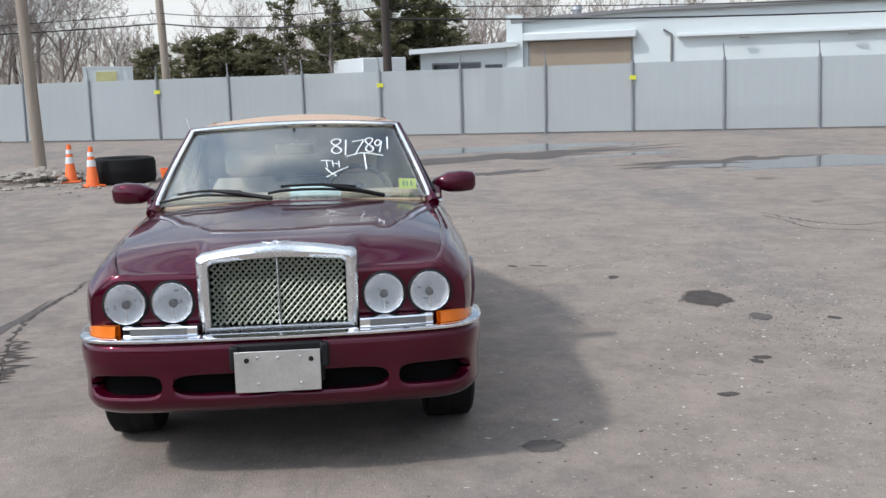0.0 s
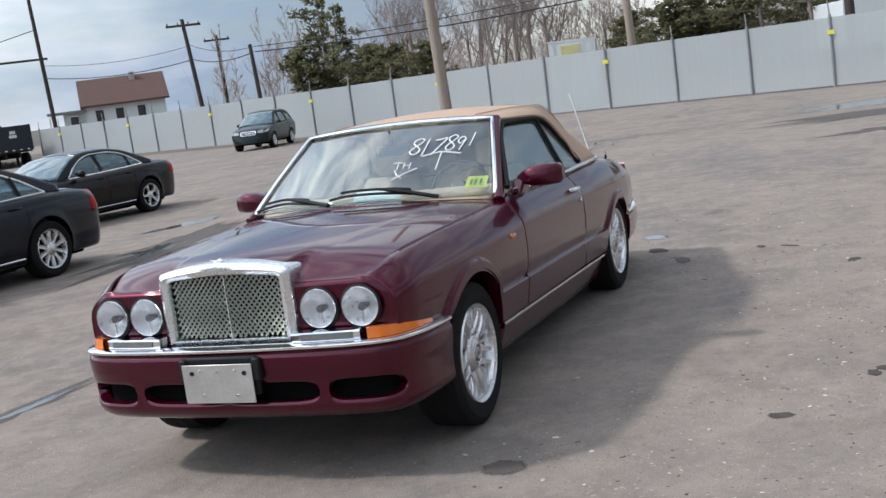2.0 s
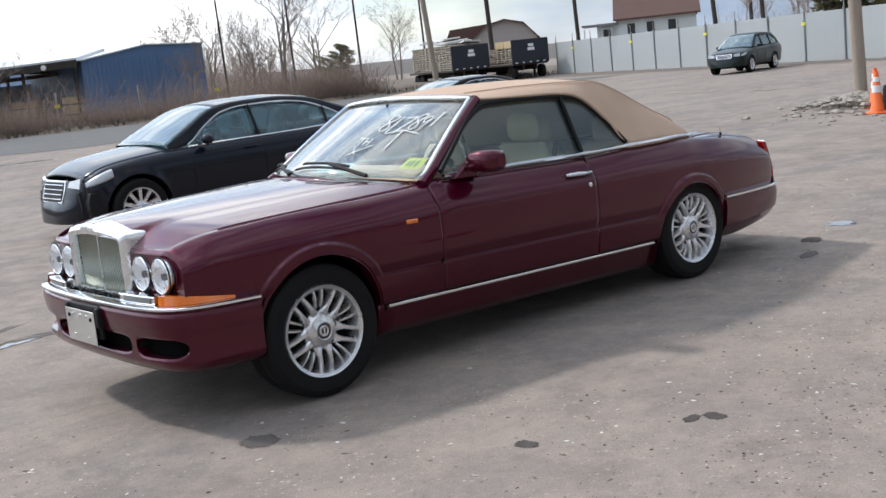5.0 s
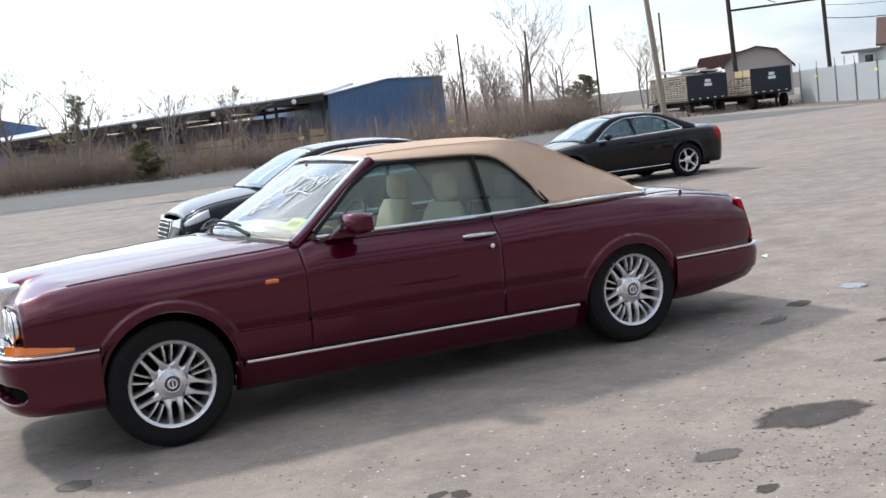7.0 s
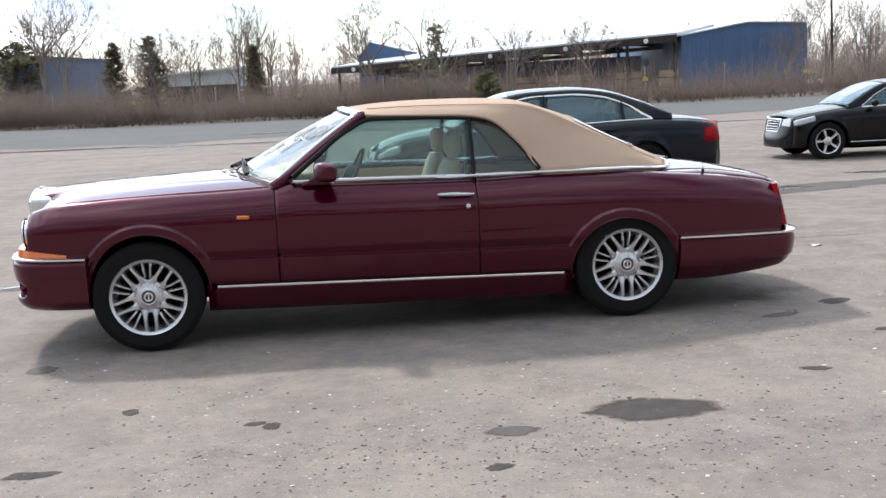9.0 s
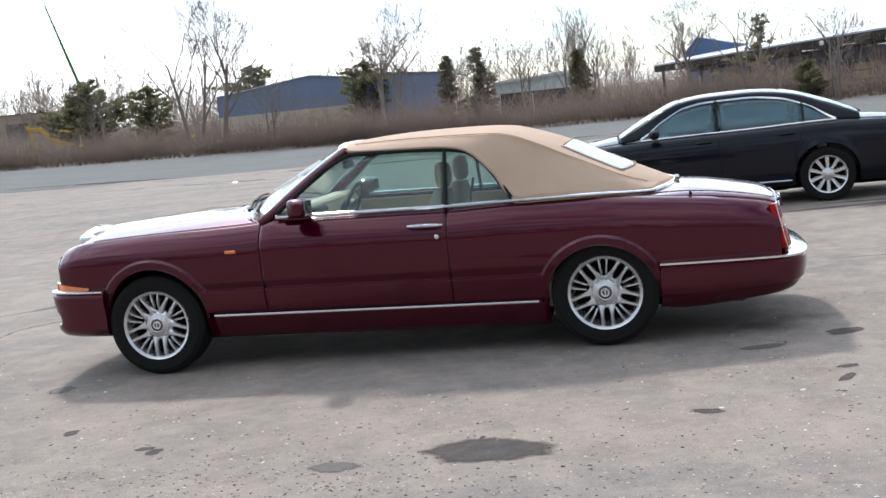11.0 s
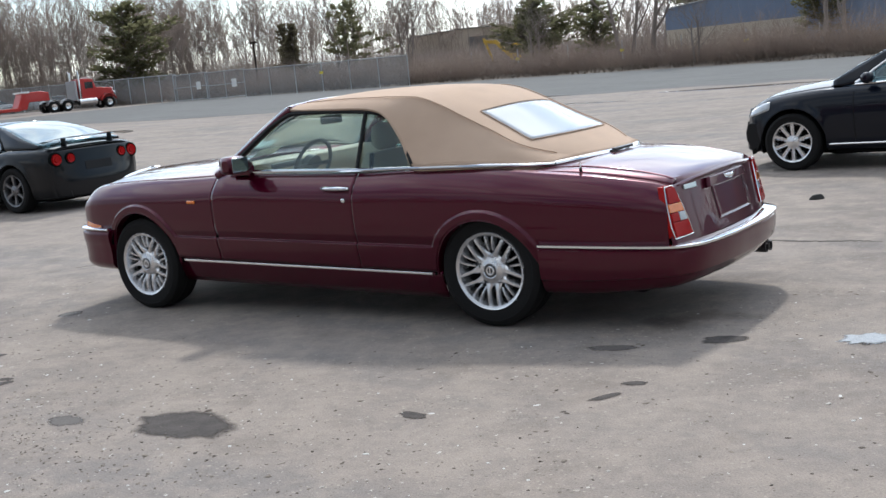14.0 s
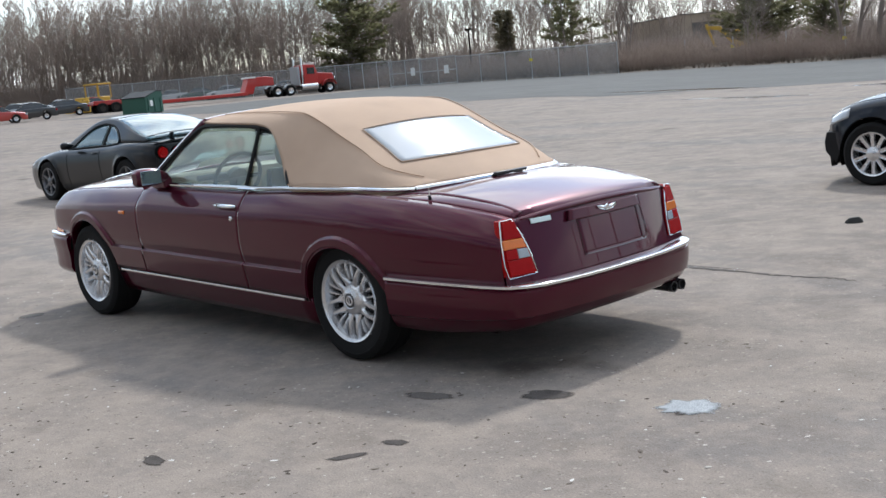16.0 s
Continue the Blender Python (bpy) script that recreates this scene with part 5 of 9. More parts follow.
for i, (x, y, rx, ry, rz) in enumerate([(1.03, -2.91, 0.33, 0.21, -8), (0.31, -3.06, 0.15, 0.085, -5), (2.06, -2.45, 0.09, 0.05, -15), (2.97, -0.86, 0.15, 0.10, 30), (2.80, -1.95, 0.10, 0.04, 60),
                                         (2.84, -1.72, 0.08, 0.04, 20), (-0.85, -2.61, 0.06, 0.04, 10), (-1.78, -3.10, 0.14, 0.06, 0), (-1.48, -2.23, 0.05, 0.07, 0), (-0.77, -2.67, 0.05, 0.075, 0),
                                         (3.69, -0.72, 0.07, 0.12, 0), (0.17, -3.52, 0.07, 0.05, 0), (-2.14, -1.14, 0.10, 0.12, 20), (2.45, -1.15, 0.16, 0.07, 15)]):
    blob("oil_stain", x, y, rx * 0.9, ry * 0.85, rz, i + 1, STAIN if i not in (1, 12, 13) else WET, "dark oil stain soaked into asphalt", 0.003, 0.30, 72, 2.6)
for i, (x, y, rx, ry, rz) in enumerate([(20.3, -4.3, 3.1, 1.1, 98), (12.9, -9.3, 2.7, 1.15, 96), (19.3, -2.2, 1.3, 0.35, 115), (16.6, -6.2, 1.6, 0.28, 118), (8.2, 7.5, 0.7, 0.22, -20), (5.6, 6.2, 0.5, 0.2, 10), (-3.5, 1.95, 0.30, 0.06, 25), (-2.9, 2.15, 0.36, 0.05, 14), (-2.1, 2.28, 0.22, 0.04, 5), (-1.1, 2.3, 0.30, 0.045, 175)]):
    blob("puddle", x, y, rx, ry, rz, i + 30, WATER, "shallow rain puddle lying on asphalt", 0.005, 0.65, 90, 4.5)
for i, (x, y, rx, ry, rz) in enumerate([(13.0, -2.8, 1.2, 0.35, 118), (17.5, -4.2, 3.8, 0.9, 115), (13.6, -7.4, 2.6, 0.9, 105), (1.0, 2.2, 1.6, 0.05, 175), (6.0, 6.1, 2.2, 0.5, 8), (-2.9, 2.1, 0.9, 0.16, 14), (-1.3, 2.32, 0.8, 0.10, 176), (-2.2, 2.7, 0.5, 0.08, 30), (-4.0, 2.9, 0.7, 0.12, 40)]):
    blob("damp_patch", x, y, rx, ry, rz, i + 60, WET, "dark damp patch on the asphalt", 0.003, 0.75, 90, 5.0)


def crack(points, width, seed, label="ragged dark crack in the asphalt"):
    """A thin ragged ribbon along a line on the ground."""
    rnd, rows = random.Random(seed), []
    line = spline(points, 14 * len(points))
    for i, (x, y) in enumerate(line):
        a, b = line[max(i - 1, 0)], line[min(i + 1, len(line) - 1)]
        d = Vector((b[0] - a[0], b[1] - a[1])).normalized()
        o, w = rnd.gauss(0, width * 0.5), width * rnd.uniform(0.25, 1.0) * math.sin(math.pi * (i + 0.5) / len(line)) ** 0.4
        rows.append([(x - d.y * (o + k * w), y + d.x * (o + k * w), rise(x, y) + h) for k, h in ((-1, 0.0005), (-0.5, 0.003), (0.5, 0.003), (1, 0.0005))])
    ob = part("crack", outward(M().grid(rows), (0, 0, -50)), STAIN, None, label, smooth=0)
    soak = ob.data.attributes.new("soak", "FLOAT", "POINT")
    for k in range(len(ob.data.vertices)):
        soak.data[k].value = (0.1, 0.8, 0.8, 0.1)[k % 4]
    return tagged(ob, category="crack", group="cracks in the asphalt", kind="structure")


for i, (pts, w) in enumerate((([(5.95, -5.14), (5.09, -5.31), (4.58, -5.6), (4.63, -6.04)], 0.03), ([(5.63, -5.05), (5.27, -5.12), (4.44, -5.16), (4.12, -5.57), (3.6, -5.9)], 0.02), ([(-0.5, 1.76), (0.57, 2.01), (1.53, 2.11), (2.48, 2.06), (3.1, 2.05)], 0.03),
                               ([(-0.6, 1.8), (0.1, 1.83), (0.72, 1.96)], 0.09), ([(-4.15, 0.46), (-3.96, 0.83), (-3.94, 1.4), (-3.5, 1.95)], 0.025), ([(3.3, 1.95), (3.9, 1.97), (4.6, 1.9)], 0.012))):
    crack(pts, w, 300 + i)
rng = random.Random(5)
flat = blob("spilled_grit", 3.655, -0.71, 0.14, 0.10, 20, 90, GRIT, "pale patch of crushed glass on asphalt", 0.006, 0.4, 50)

# ---- slatted boundary fence ----
FENCE = [(19.58, -25.98), (33.75, 11.05), (48.5, 45.06)]


def slat_material():
    ma = mat("white_slats", (0.425, 0.452, 0.452), 0.6, 0, 0.06, 0.8, 0.3, 3.0, stretch=(14, 14, 0.4))
    nt = ma.node_tree
    b, out = nt.nodes["Principled BSDF"], nt.nodes["Material Output"]
    tr, mx = nt.nodes.new("ShaderNodeBsdfTransparent"), nt.nodes.new("ShaderNodeMixShader")
    mx.inputs[0].default_value = 0.72
    nt.links.new(tr.outputs[0], mx.inputs[1])
    nt.links.new(b.outputs[0], mx.inputs[2])
    nt.links.new(mx.outputs[0], out.inputs["Surface"])
    return ma


SLATS = slat_material()
GALV = mat("galvanised_steel", (0.30, 0.31, 0.32), 0.5, 0.6, 0.2, 6.0)
TAGYELLOW = mat("yellow_tag", (0.75, 0.72, 0.08), 0.6, 0, 0.1, 20.0)
fence = thing("boundary_fence", label="tall chain-link fence filled with pale privacy slats", category="fence")
pts = []
for (ax, ay), (bx, by) in zip(FENCE, FENCE[1:]):
    n = round(math.hypot(bx - ax, by - ay) / 2.66)
    pts += [(ax + (bx - ax) * k / n, ay + (by - ay) * k / n) for k in range(n)]
pts.append(FENCE[-1])
post_me = mesh("fence_post", M().tube([(0, 0, 0), (0, 0, 2.12)], 0.045, 8).tube([(0, 0, 2.12), (0.03, 0, 2.5)], 0.02, 6), GALV)
for k, (x, y) in enumerate(pts):
    o = new("fence_post", post_me)
    o.parent = fence
    o.matrix_basis = pose(x - 0.04, y, rise(x, y), 0, rng.uniform(-0.6, 0.6), rng.uniform(0, 360))
    if k % 3 == 1:
        part("fence_tag", M().box(x - 0.11, x - 0.10, y - 0.10, y + 0.10, 1.55, 1.68), TAGYELLOW, fence, "yellow tag on the fence", smooth=0)
for (ax, ay), (bx, by) in zip(pts, pts[1:]):
    d = Vector((bx - ax, by - ay, 0)).normalized()
    nrm = Vector((d.y, -d.x, 0)) * 0.012
    m = M()
    a, b = Vector((ax, ay, 0)), Vector((bx, by, 0))
    m.add([a - nrm + Vector((0, 0, 0.05)), b - nrm + Vector((0, 0, 0.05)), b + nrm + Vector((0, 0, 0.05)), a + nrm + Vector((0, 0, 0.05)), a - nrm + Vector((0, 0, 2.04)), b - nrm + Vector((0, 0, 2.04)), b + nrm + Vector((0, 0, 2.04)), a + nrm + Vector((0, 0, 2.04))],
          [(0, 1, 5, 4), (2, 3, 7, 6), (1, 2, 6, 5), (3, 0, 4, 7), (4, 5, 6, 7), (0, 3, 2, 1)])
    part("slat_panel", m, SLATS, fence, smooth=0)


# ---- other parked cars, one builder ----
def car(name, label, group, paint, S, at, rz, metal=None):
    """A saloon, coupe or estate from its outline curves; it faces local -x, wheels on the ground at z = 0."""
    root = thing(name, None, at, rz, label, "car", group)
    metal = metal or BRUSHED
    W, T, C, G, WT = (curve(*zip(*S[k])) for k in ("W", "T", "C", "G", "WT"))
    wb, r, xf, xr, hw = S["wb"], S["r"], S["xf"], S["xr"], S["hw"]
    sill = S.get("sill", 0.22)
    arches = [(-wb / 2, r, r + 0.055), (wb / 2, r, r + 0.055)]
    prof = curve([0, 0.06, 0.22, 0.45, 0.60, 0.78, 0.90, 0.96, 1.0], [-0.09, -0.055, -0.03, -0.006, 0.0, -0.008, -0.035, -0.07, -0.115])

    def yy(x, z):
        k = (z - sill) / (T(x) - sill)
        y = W(x) + prof(min(max(k, 0), 1))
        for xc, zc, ra in arches:
            d = math.hypot(x - xc, z - zc)
            if d < ra + 0.07:
                y += 0.018 * max(0, 1 - abs(d - ra) / 0.07)
        return y

    def low(x):
        lo = sill
        for xc, zc, ra in arches:
            if abs(x - xc) < ra:
                lo = max(lo, zc + math.sqrt(ra * ra - (x - xc) ** 2))
        return lo

    xs = steps(xf + 0.06, xr - 0.05, 64)
    for xc, zc, ra in arches:
        xs += [xc - ra * math.cos(math.pi * k / 20) * 0.9999 for k in range(21)]
    xs = sorted(set(round(q, 4) for q in xs))
    rel = [0, 0.04, 0.1, 0.18, 0.28, 0.4, 0.52, 0.64, 0.74, 0.82, 0.88, 0.93, 0.97, 1.0]
    for s in (-1, 1):
        rows = [[(x, s * yy(x, low(x) + (T(x) - low(x)) * q), low(x) + (T(x) - low(x)) * q) for q in rel] for x in xs]
        part("body_side", outward(M().grid(rows), (0, 0, 0.5)), paint, root, thick=0.01)
        for xc, zc, ra in arches:
            well = M().grid([[(xc - (ra + 0.01) * math.cos(a), s * w, zc + (ra + 0.01) * math.sin(a)) for w in (hw - 0.06, hw - 0.40)] for a in [math.pi * (-0.1 + 1.2 * k / 16) for k in range(17)]])
            part("wheel_well", well, DARK, root, thick=0.01)
        for x in S["seams"]:
            line = [(x + 0.0, s * (yy(x, z) + 0.0015), z) for z in steps(sill + 0.1, T(x) - 0.005, 10)]
            part("door_seam", M().tube(line, 0.004, 4), BLACK, root)
        if S.get("strip"):
            za = sill + 0.07
            line = [(x, s * (yy(x, za) + 0.004), za) for x in steps(-wb / 2 + r + 0.09, wb / 2 - r - 0.09, 16)]
            part("side_strip", M().tube(line, 0.012, 6), CHROME, root, "bright strip along the sill")
    # nose and tail
    for end, xe, x_in, nm in ((-1, xf, xf + 0.06, "nose"), (1, xr, xr - 0.05, "tail")):
        rows = []
        for q in rel:
            z = sill + (T(x_in) - sill) * q
            ye = yy(x_in, z)
            bulge = 0.05 * math.sin(math.pi * min(1, 0.15 + 0.75 * q)) + 0.02 * (1 if q < 0.45 else 0) + (0.11 * max(0, 1 - q) ** 1.3 if end < 0 else 0.05 * max(0, 0.8 - q))
            rows.append([(x_in + end * ((abs(xe - x_in) + bulge) * (1 - abs(u) ** 3)), ye * u, z) for u in steps(-1, 1, 25)])
        part(nm, outward(M().grid(rows), (0, 0, 0.5)), paint, root, thick=0.01)

    def nose_x(y, z, end):
        x_in = xf + 0.06 if end < 0 else xr - 0.05
        q = (z - sill) / (T(x_in) - sill)
        ye = yy(x_in, z)
        bulge = 0.05 * math.sin(math.pi * min(1, 0.15 + 0.75 * q)) + 0.02 * (1 if q < 0.45 else 0) + (0.11 * max(0, 1 - q) ** 1.3 if end < 0 else 0.05 * max(0, 0.8 - q))
        return x_in + end * ((abs((xf if end < 0 else xr) - x_in) + bulge) * (1 - min(1, abs(y / ye)) ** 3))

    def plate_on(nm, poly, end, lift, material, lab="", d=0.02):
        n = len(poly)
        v = [(nose_x(y, z, end) + end * k, y, z) for k in (lift, lift - d) for y, z in poly]
        return part(nm, M().add(v, [tuple(range(n)), tuple(range(2 * n - 1, n - 1, -1))] + [(i, i + n, (i + 1) % n + n, (i + 1) % n) for i in range(n)]), material, root, lab, smooth=0, bevel=0.005)

    # bonnet, boot and the glasshouse
    x0, x1, x2, x3 = S["glass_x"]
    for nm, xa, xb in (("bonnet", xf + 0.06, x0 + 0.02), ("boot_lid", x3 - 0.02, xr - 0.05)):
        rows = []
        for x in steps(xa, xb, 18):
            ye = W(x) - 0.115
            rows.append([(x, ye * u, T(x) + (C(x) - T(x)) * (1 - abs(u) ** 2.6)) for u in steps(-1, 1, 21)])
        part(nm, outward(M().grid(rows), (0, 0, 0.2)), paint, root, thick=0.01)

    zr = max(G(x) for x in steps(x0, x3, 40))

    def ys(x, z):
        k = max(0, (z - T(x)) / (zr - T(x)))
        return (W(x) - 0.115) - S["tumble"] * k ** 1.1

    def across(xa, xb, n, lift=0.0):
        rows = []
        for x in steps(xa, xb, n):
            ye = ys(x, G(x))
            dx = 0.10 if xa < x1 - 0.01 else (-0.08 if xb > x2 + 0.01 else 0)
            rows.append([(x - dx * (1 - u * u) * (abs(G(x) - zr) / 0.45), ye * u, G(x) + S["crown"] * (1 - abs(u) ** 2.2) * min(1, (G(x) - T(x)) / 0.3 + 0.3) + lift) for u in steps(-1, 1, 21)])
        return outward(M().grid(rows), ((x0 + x3) / 2, 0, 0.6))

    part("roof", across(x1, x2, 14), S.get("roof_mat", paint), root, thick=0.012)
    g = part("windscreen", across(x0, x1, 12), DARKGLASS, root, thick=0.004)
    g.visible_shadow = False
    g = part("rear_window", across(x2, x3, 12), DARKGLASS, root, thick=0.004)
    g.visible_shadow = False
    for s in (-1, 1):
        xs2 = steps(x0 + 0.01, x3 - 0.01, 50)
        rows = []
        for x in xs2:
            lo = min(max(WT(x), T(x)), G(x) - 0.002)
            rows.append([(x, s * ys(x, z), z) for z in steps(lo, max(G(x), lo + 0.002), 5)])
        part("roof_side", outward(M().grid(rows), (0, 0, 0.9)), paint, root, thick=0.012)
        for nm, xa, xb in S["windows"]:
            rows = [[(x, s * (ys(x, z) - 0.006), z) for z in steps(T(x) - 0.02, max(WT(x) + 0.004, T(x) - 0.01), 6)] for x in steps(xa, xb, 14)]
            g = part(nm, outward(M().grid(rows), (0, 0, 0.9)), DARKGLASS, root, "side window tinted with reflected sky colour", thick=0.004)
            g.visible_shadow = False
        for x in S["pillars"]:
            part("door_pillar", M().tube([(x, s * (ys(x, z) - 0.004), z) for z in steps(T(x), WT(x), 4)], 0.03, 6, squash=0.5), BLACK, root)
        wa, wz = S["windows"][0][1], S["windows"][-1][2]
        trim = [(x, s * (ys(x, WT(x)) + 0.004), WT(x)) for x in steps(wa, wz, 36)] + [(x, s * (ys(x, T(x)) + 0.008), T(x) + 0.004) for x in steps(wz, wa, 20)]
        part("window_trim", M().tube(trim, 0.0135, 6), CHROME if S.get("chrome") else BLACK, root, "bright window trim" if S.get("chrome") else "")
        for x in S["handles"]:
            zz = T(x) - 0.10
            part("door_handle", M().tube([(x - 0.09, s * (yy(x, zz) + 0.005), zz), (x - 0.05, s * (yy(x, zz) + 0.028), zz), (x + 0.05, s * (yy(x, zz) + 0.028), zz), (x + 0.09, s * (yy(x, zz) + 0.005), zz)], 0.013, 6), S.get("handle_mat", paint), root)
        mx = S["mirror_x"]
        mz = T(mx) + 0.07
        rows = []
        for y, hx, hz in ((hw - 0.09, 0.03, 0.02), (hw - 0.02, 0.06, 0.055), (hw + 0.05, 0.075, 0.065), (hw + 0.11, 0.06, 0.058), (hw + 0.135, 0.02, 0.03)):
            rows.append([(mx + hx * math.cos(a), s * y, mz + hz * math.sin(a)) for a in [2 * math.pi * k / 12 for k in range(12)]])
        mm = M().grid(rows, cv=True)
        mm.f += [tuple(range(12)), tuple(range(48, 60))]
        part("door_mirror", mm, paint, root, smooth=60)
        # lamps
        zl0, zl1 = S["head_z"]
        ya, yb = S["head_y"]
        plate_on("headlamp", [(s * ya, zl0 + 0.02), (s * yb, zl0), (s * (yb + 0.0), zl1), (s * (ya + 0.02), zl1 - 0.03)], -1, 0.012, CLEARLENS, "clear headlamp", 0.05)
        fl = M().grid([[(x, s * (yy(x, z) + 0.006), z) for z in steps(zl0 + 0.01 + 0.09 * ((x - xf) / S.get("head_wrap", 0.42)) ** 1.5, max(T(x) - 0.035, zl0 + 0.03 + 0.09 * ((x - xf) / S.get("head_wrap", 0.42)) ** 1.5), 5)] for x in steps(xf + 0.065, xf + S.get("head_wrap", 0.42), 9)])
        part("headlamp_flank", outward(fl, (0, 0, 0.5)), CLEARLENS, root, thick=0.01)
        for zc in S.get("round_tail", ()):
            for yc, rl0 in ((0.50, 0.072), (0.735, 0.092)):
                part("round_tail_lamp", M().rev([(0.001, 0.034), (rl0 * 0.45, 0.034), (rl0 * 0.5, 0.024), (rl0 * 0.9, 0.03), (rl0, 0.0)], 24, (nose_x(yc, zc, 1), s * yc, zc), "x"), REDLENS, root, "round red tail lamp")
                part("tail_lamp_ring", M().rev([(rl0 * 1.01, -0.02), (rl0 * 1.05, 0.022), (rl0 * 1.22, 0.018), (rl0 * 1.25, -0.04)], 24, (nose_x(yc, zc, 1), s * yc, zc), "x"), DARK, root)
        if "tail_z" in S:
            zt0, zt1 = S["tail_z"]
            plate_on("tail_lamp", [(s * S["tail_y"], zt0), (s * (yy(xr - 0.05, zt0) - 0.01), zt0), (s * (yy(xr - 0.05, zt1) - 0.01), zt1), (s * (S["tail_y"] + 0.04), zt1)], 1, 0.012, REDLENS, "red tail lamp", 0.04)
            fl = M().grid([[(x, s * (yy(x, z) + 0.005), z) for z in steps(zt0, zt1, 4)] for x in steps(xr - 0.05, xr - 0.27, 6)])
            part("tail_lamp_flank", outward(fl, (0, 0, 0.5)), REDLENS, root, thick=0.01)
        for x in (-wb / 2, wb / 2):
            wheel_set(root, (x, s * (hw - 0.12), r), r, 0.235, r * 0.70, s, S["spokes"], "wide", metal, metal)
    # grille and lower intake
    gy, gz0, gz1 = S["grille"]
    if gy:
        plate_on("grille_frame", [(-gy * 0.9, gz0), (gy * 0.9, gz0), (gy, (gz0 + gz1) / 2), (gy * 0.95, gz1), (-gy * 0.95, gz1), (-gy, (gz0 + gz1) / 2)], -1, 0.012, CHROME, "chrome grille frame", 0.03)
        plate_on("grille_inset", [(-gy * 0.82, gz0 + 0.02), (gy * 0.82, gz0 + 0.02), (gy * 0.90, (gz0 + gz1) / 2), (gy * 0.87, gz1 - 0.02), (-gy * 0.87, gz1 - 0.02), (-gy * 0.90, (gz0 + gz1) / 2)], -1, 0.016, BLACK, "", 0.02)
        for z in steps(gz0 + 0.05, gz1 - 0.05, 4):
            plate_on("grille_bar", [(-gy * 0.86, z - 0.006), (gy * 0.86, z - 0.006), (gy * 0.86, z + 0.006), (-gy * 0.86, z + 0.006)], -1, 0.024, CHROME, "", 0.012)
    plate_on("lower_intake", [(-hw * 0.62, sill + 0.03), (hw * 0.62, sill + 0.03), (hw * 0.68, sill + 0.15), (-hw * 0.68, sill + 0.15)], -1, 0.008, BLACK, "", 0.02)
    plate_on("tail_panel", [(-0.26, S["plate_z"]), (0.26, S["plate_z"]), (0.26, S["plate_z"] + 0.13), (-0.26, S["plate_z"] + 0.13)], 1, 0.006, BLACK, "", 0.02)
    plate_on("rear_diffuser", [(-hw * 0.6, sill + 0.0), (hw * 0.6, sill + 0.0), (hw * 0.62, sill + 0.09), (-hw * 0.62, sill + 0.09)], 1, 0.008, BLACK, "", 0.02)
    # inside: floor, seats, dash
    part("floor_pan", M().box(xf + 0.25, xr - 0.25, -hw + 0.32, hw - 0.32, sill - 0.06, sill + 0.14).box(-wb / 2 + r + 0.12, wb / 2 - r - 0.12, -hw + 0.12, hw - 0.12, sill - 0.05, sill + 0.08), DARK, root, bevel=0.03)
    for sx, rear in ((S["seat_x"][0], False), (S["seat_x"][1], True)):
        for sy in ((-0.36, 0.36) if not rear else (-0.36, 0.36)):
            rows = []
            top = zr - 0.34
            for z, d, ww in ((0.35, 0.09, 0.24), (0.6, 0.09, 0.25), (top - 0.1, 0.07, 0.22), (top, 0.05, 0.17)):
                rows.append([(sx + (z - 0.35) * 0.22 + d * math.cos(a), sy + ww * math.copysign(abs(math.sin(a)) ** 0.6, math.sin(a)), z) for a in [2 * math.pi * k / 14 for k in range(14)]])
            sm = M().grid(rows, cv=True)
            sm.f += [tuple(range(42, 56))]
            hx = sx + (top - 0.35) * 0.22
            st = part("seat", sm, S["seat_mat"], root, smooth=60)
            rows = [[(hx + d * math.cos(a), sy + ww * math.sin(a), z) for a in [2 * math.pi * k / 12 for k in range(12)]] for z, d, ww in ((top + 0.02, 0.03, 0.09), (top + 0.08, 0.05, 0.125), (top + 0.15, 0.045, 0.11), (top + 0.18, 0.01, 0.05))]
            hm = M().grid(rows, cv=True)
            hm.f += [tuple(range(36, 48))]
            part("headrest", hm, S["seat_mat"], st, smooth=60)
    part("dashboard", M().prism([(x0 - 0.02, T(x0) - 0.02), (x0 + 0.55, T(x0) + 0.02), (x0 + 0.62, T(x0) - 0.10), (x0 + 0.5, 0.5), (x0, 0.5)], -hw + 0.2, hw - 0.2), DASH, root, bevel=0.02)
    part("parcel_shelf", M().box(x3 - 0.40, x3 + 0.02, -hw + 0.22, hw - 0.22, 0.4, T(x3) - 0.03), DASH, root, bevel=0.02)
    return root, plate_on, nose_x


NAVY = mat("dark_blue_paint", (0.005, 0.007, 0.013), 0.3, 0.0, 0.05, 2.0, coat=0.75, rvar=0.04, spec=0.08)
GLOSSBLACK = mat("black_paint", (0.004, 0.004, 0.005), 0.3, 0.0, 0.05, 2.0, coat=0.75, rvar=0.04, spec=0.08)
GUNMETAL = mat("near_black_paint", (0.007, 0.008, 0.010), 0.32, 0.0, 0.05, 2.0, coat=0.8, rvar=0.04, spec=0.08)
GREENPAINT = mat("dark_green_paint", (0.007, 0.014, 0.013), 0.32, 0.0, 0.05, 2.0, coat=0.75, rvar=0.04, spec=0.08)
for ma in (NAVY, GLOSSBLACK, GUNMETAL, GREENPAINT):
    ma.node_tree.nodes["Principled BSDF"].inputs["Coat IOR"].default_value = 1.38
GREYSEAT = mat("grey_leather", (0.16, 0.15, 0.15), 0.55, 0, 0.1, 8.0)
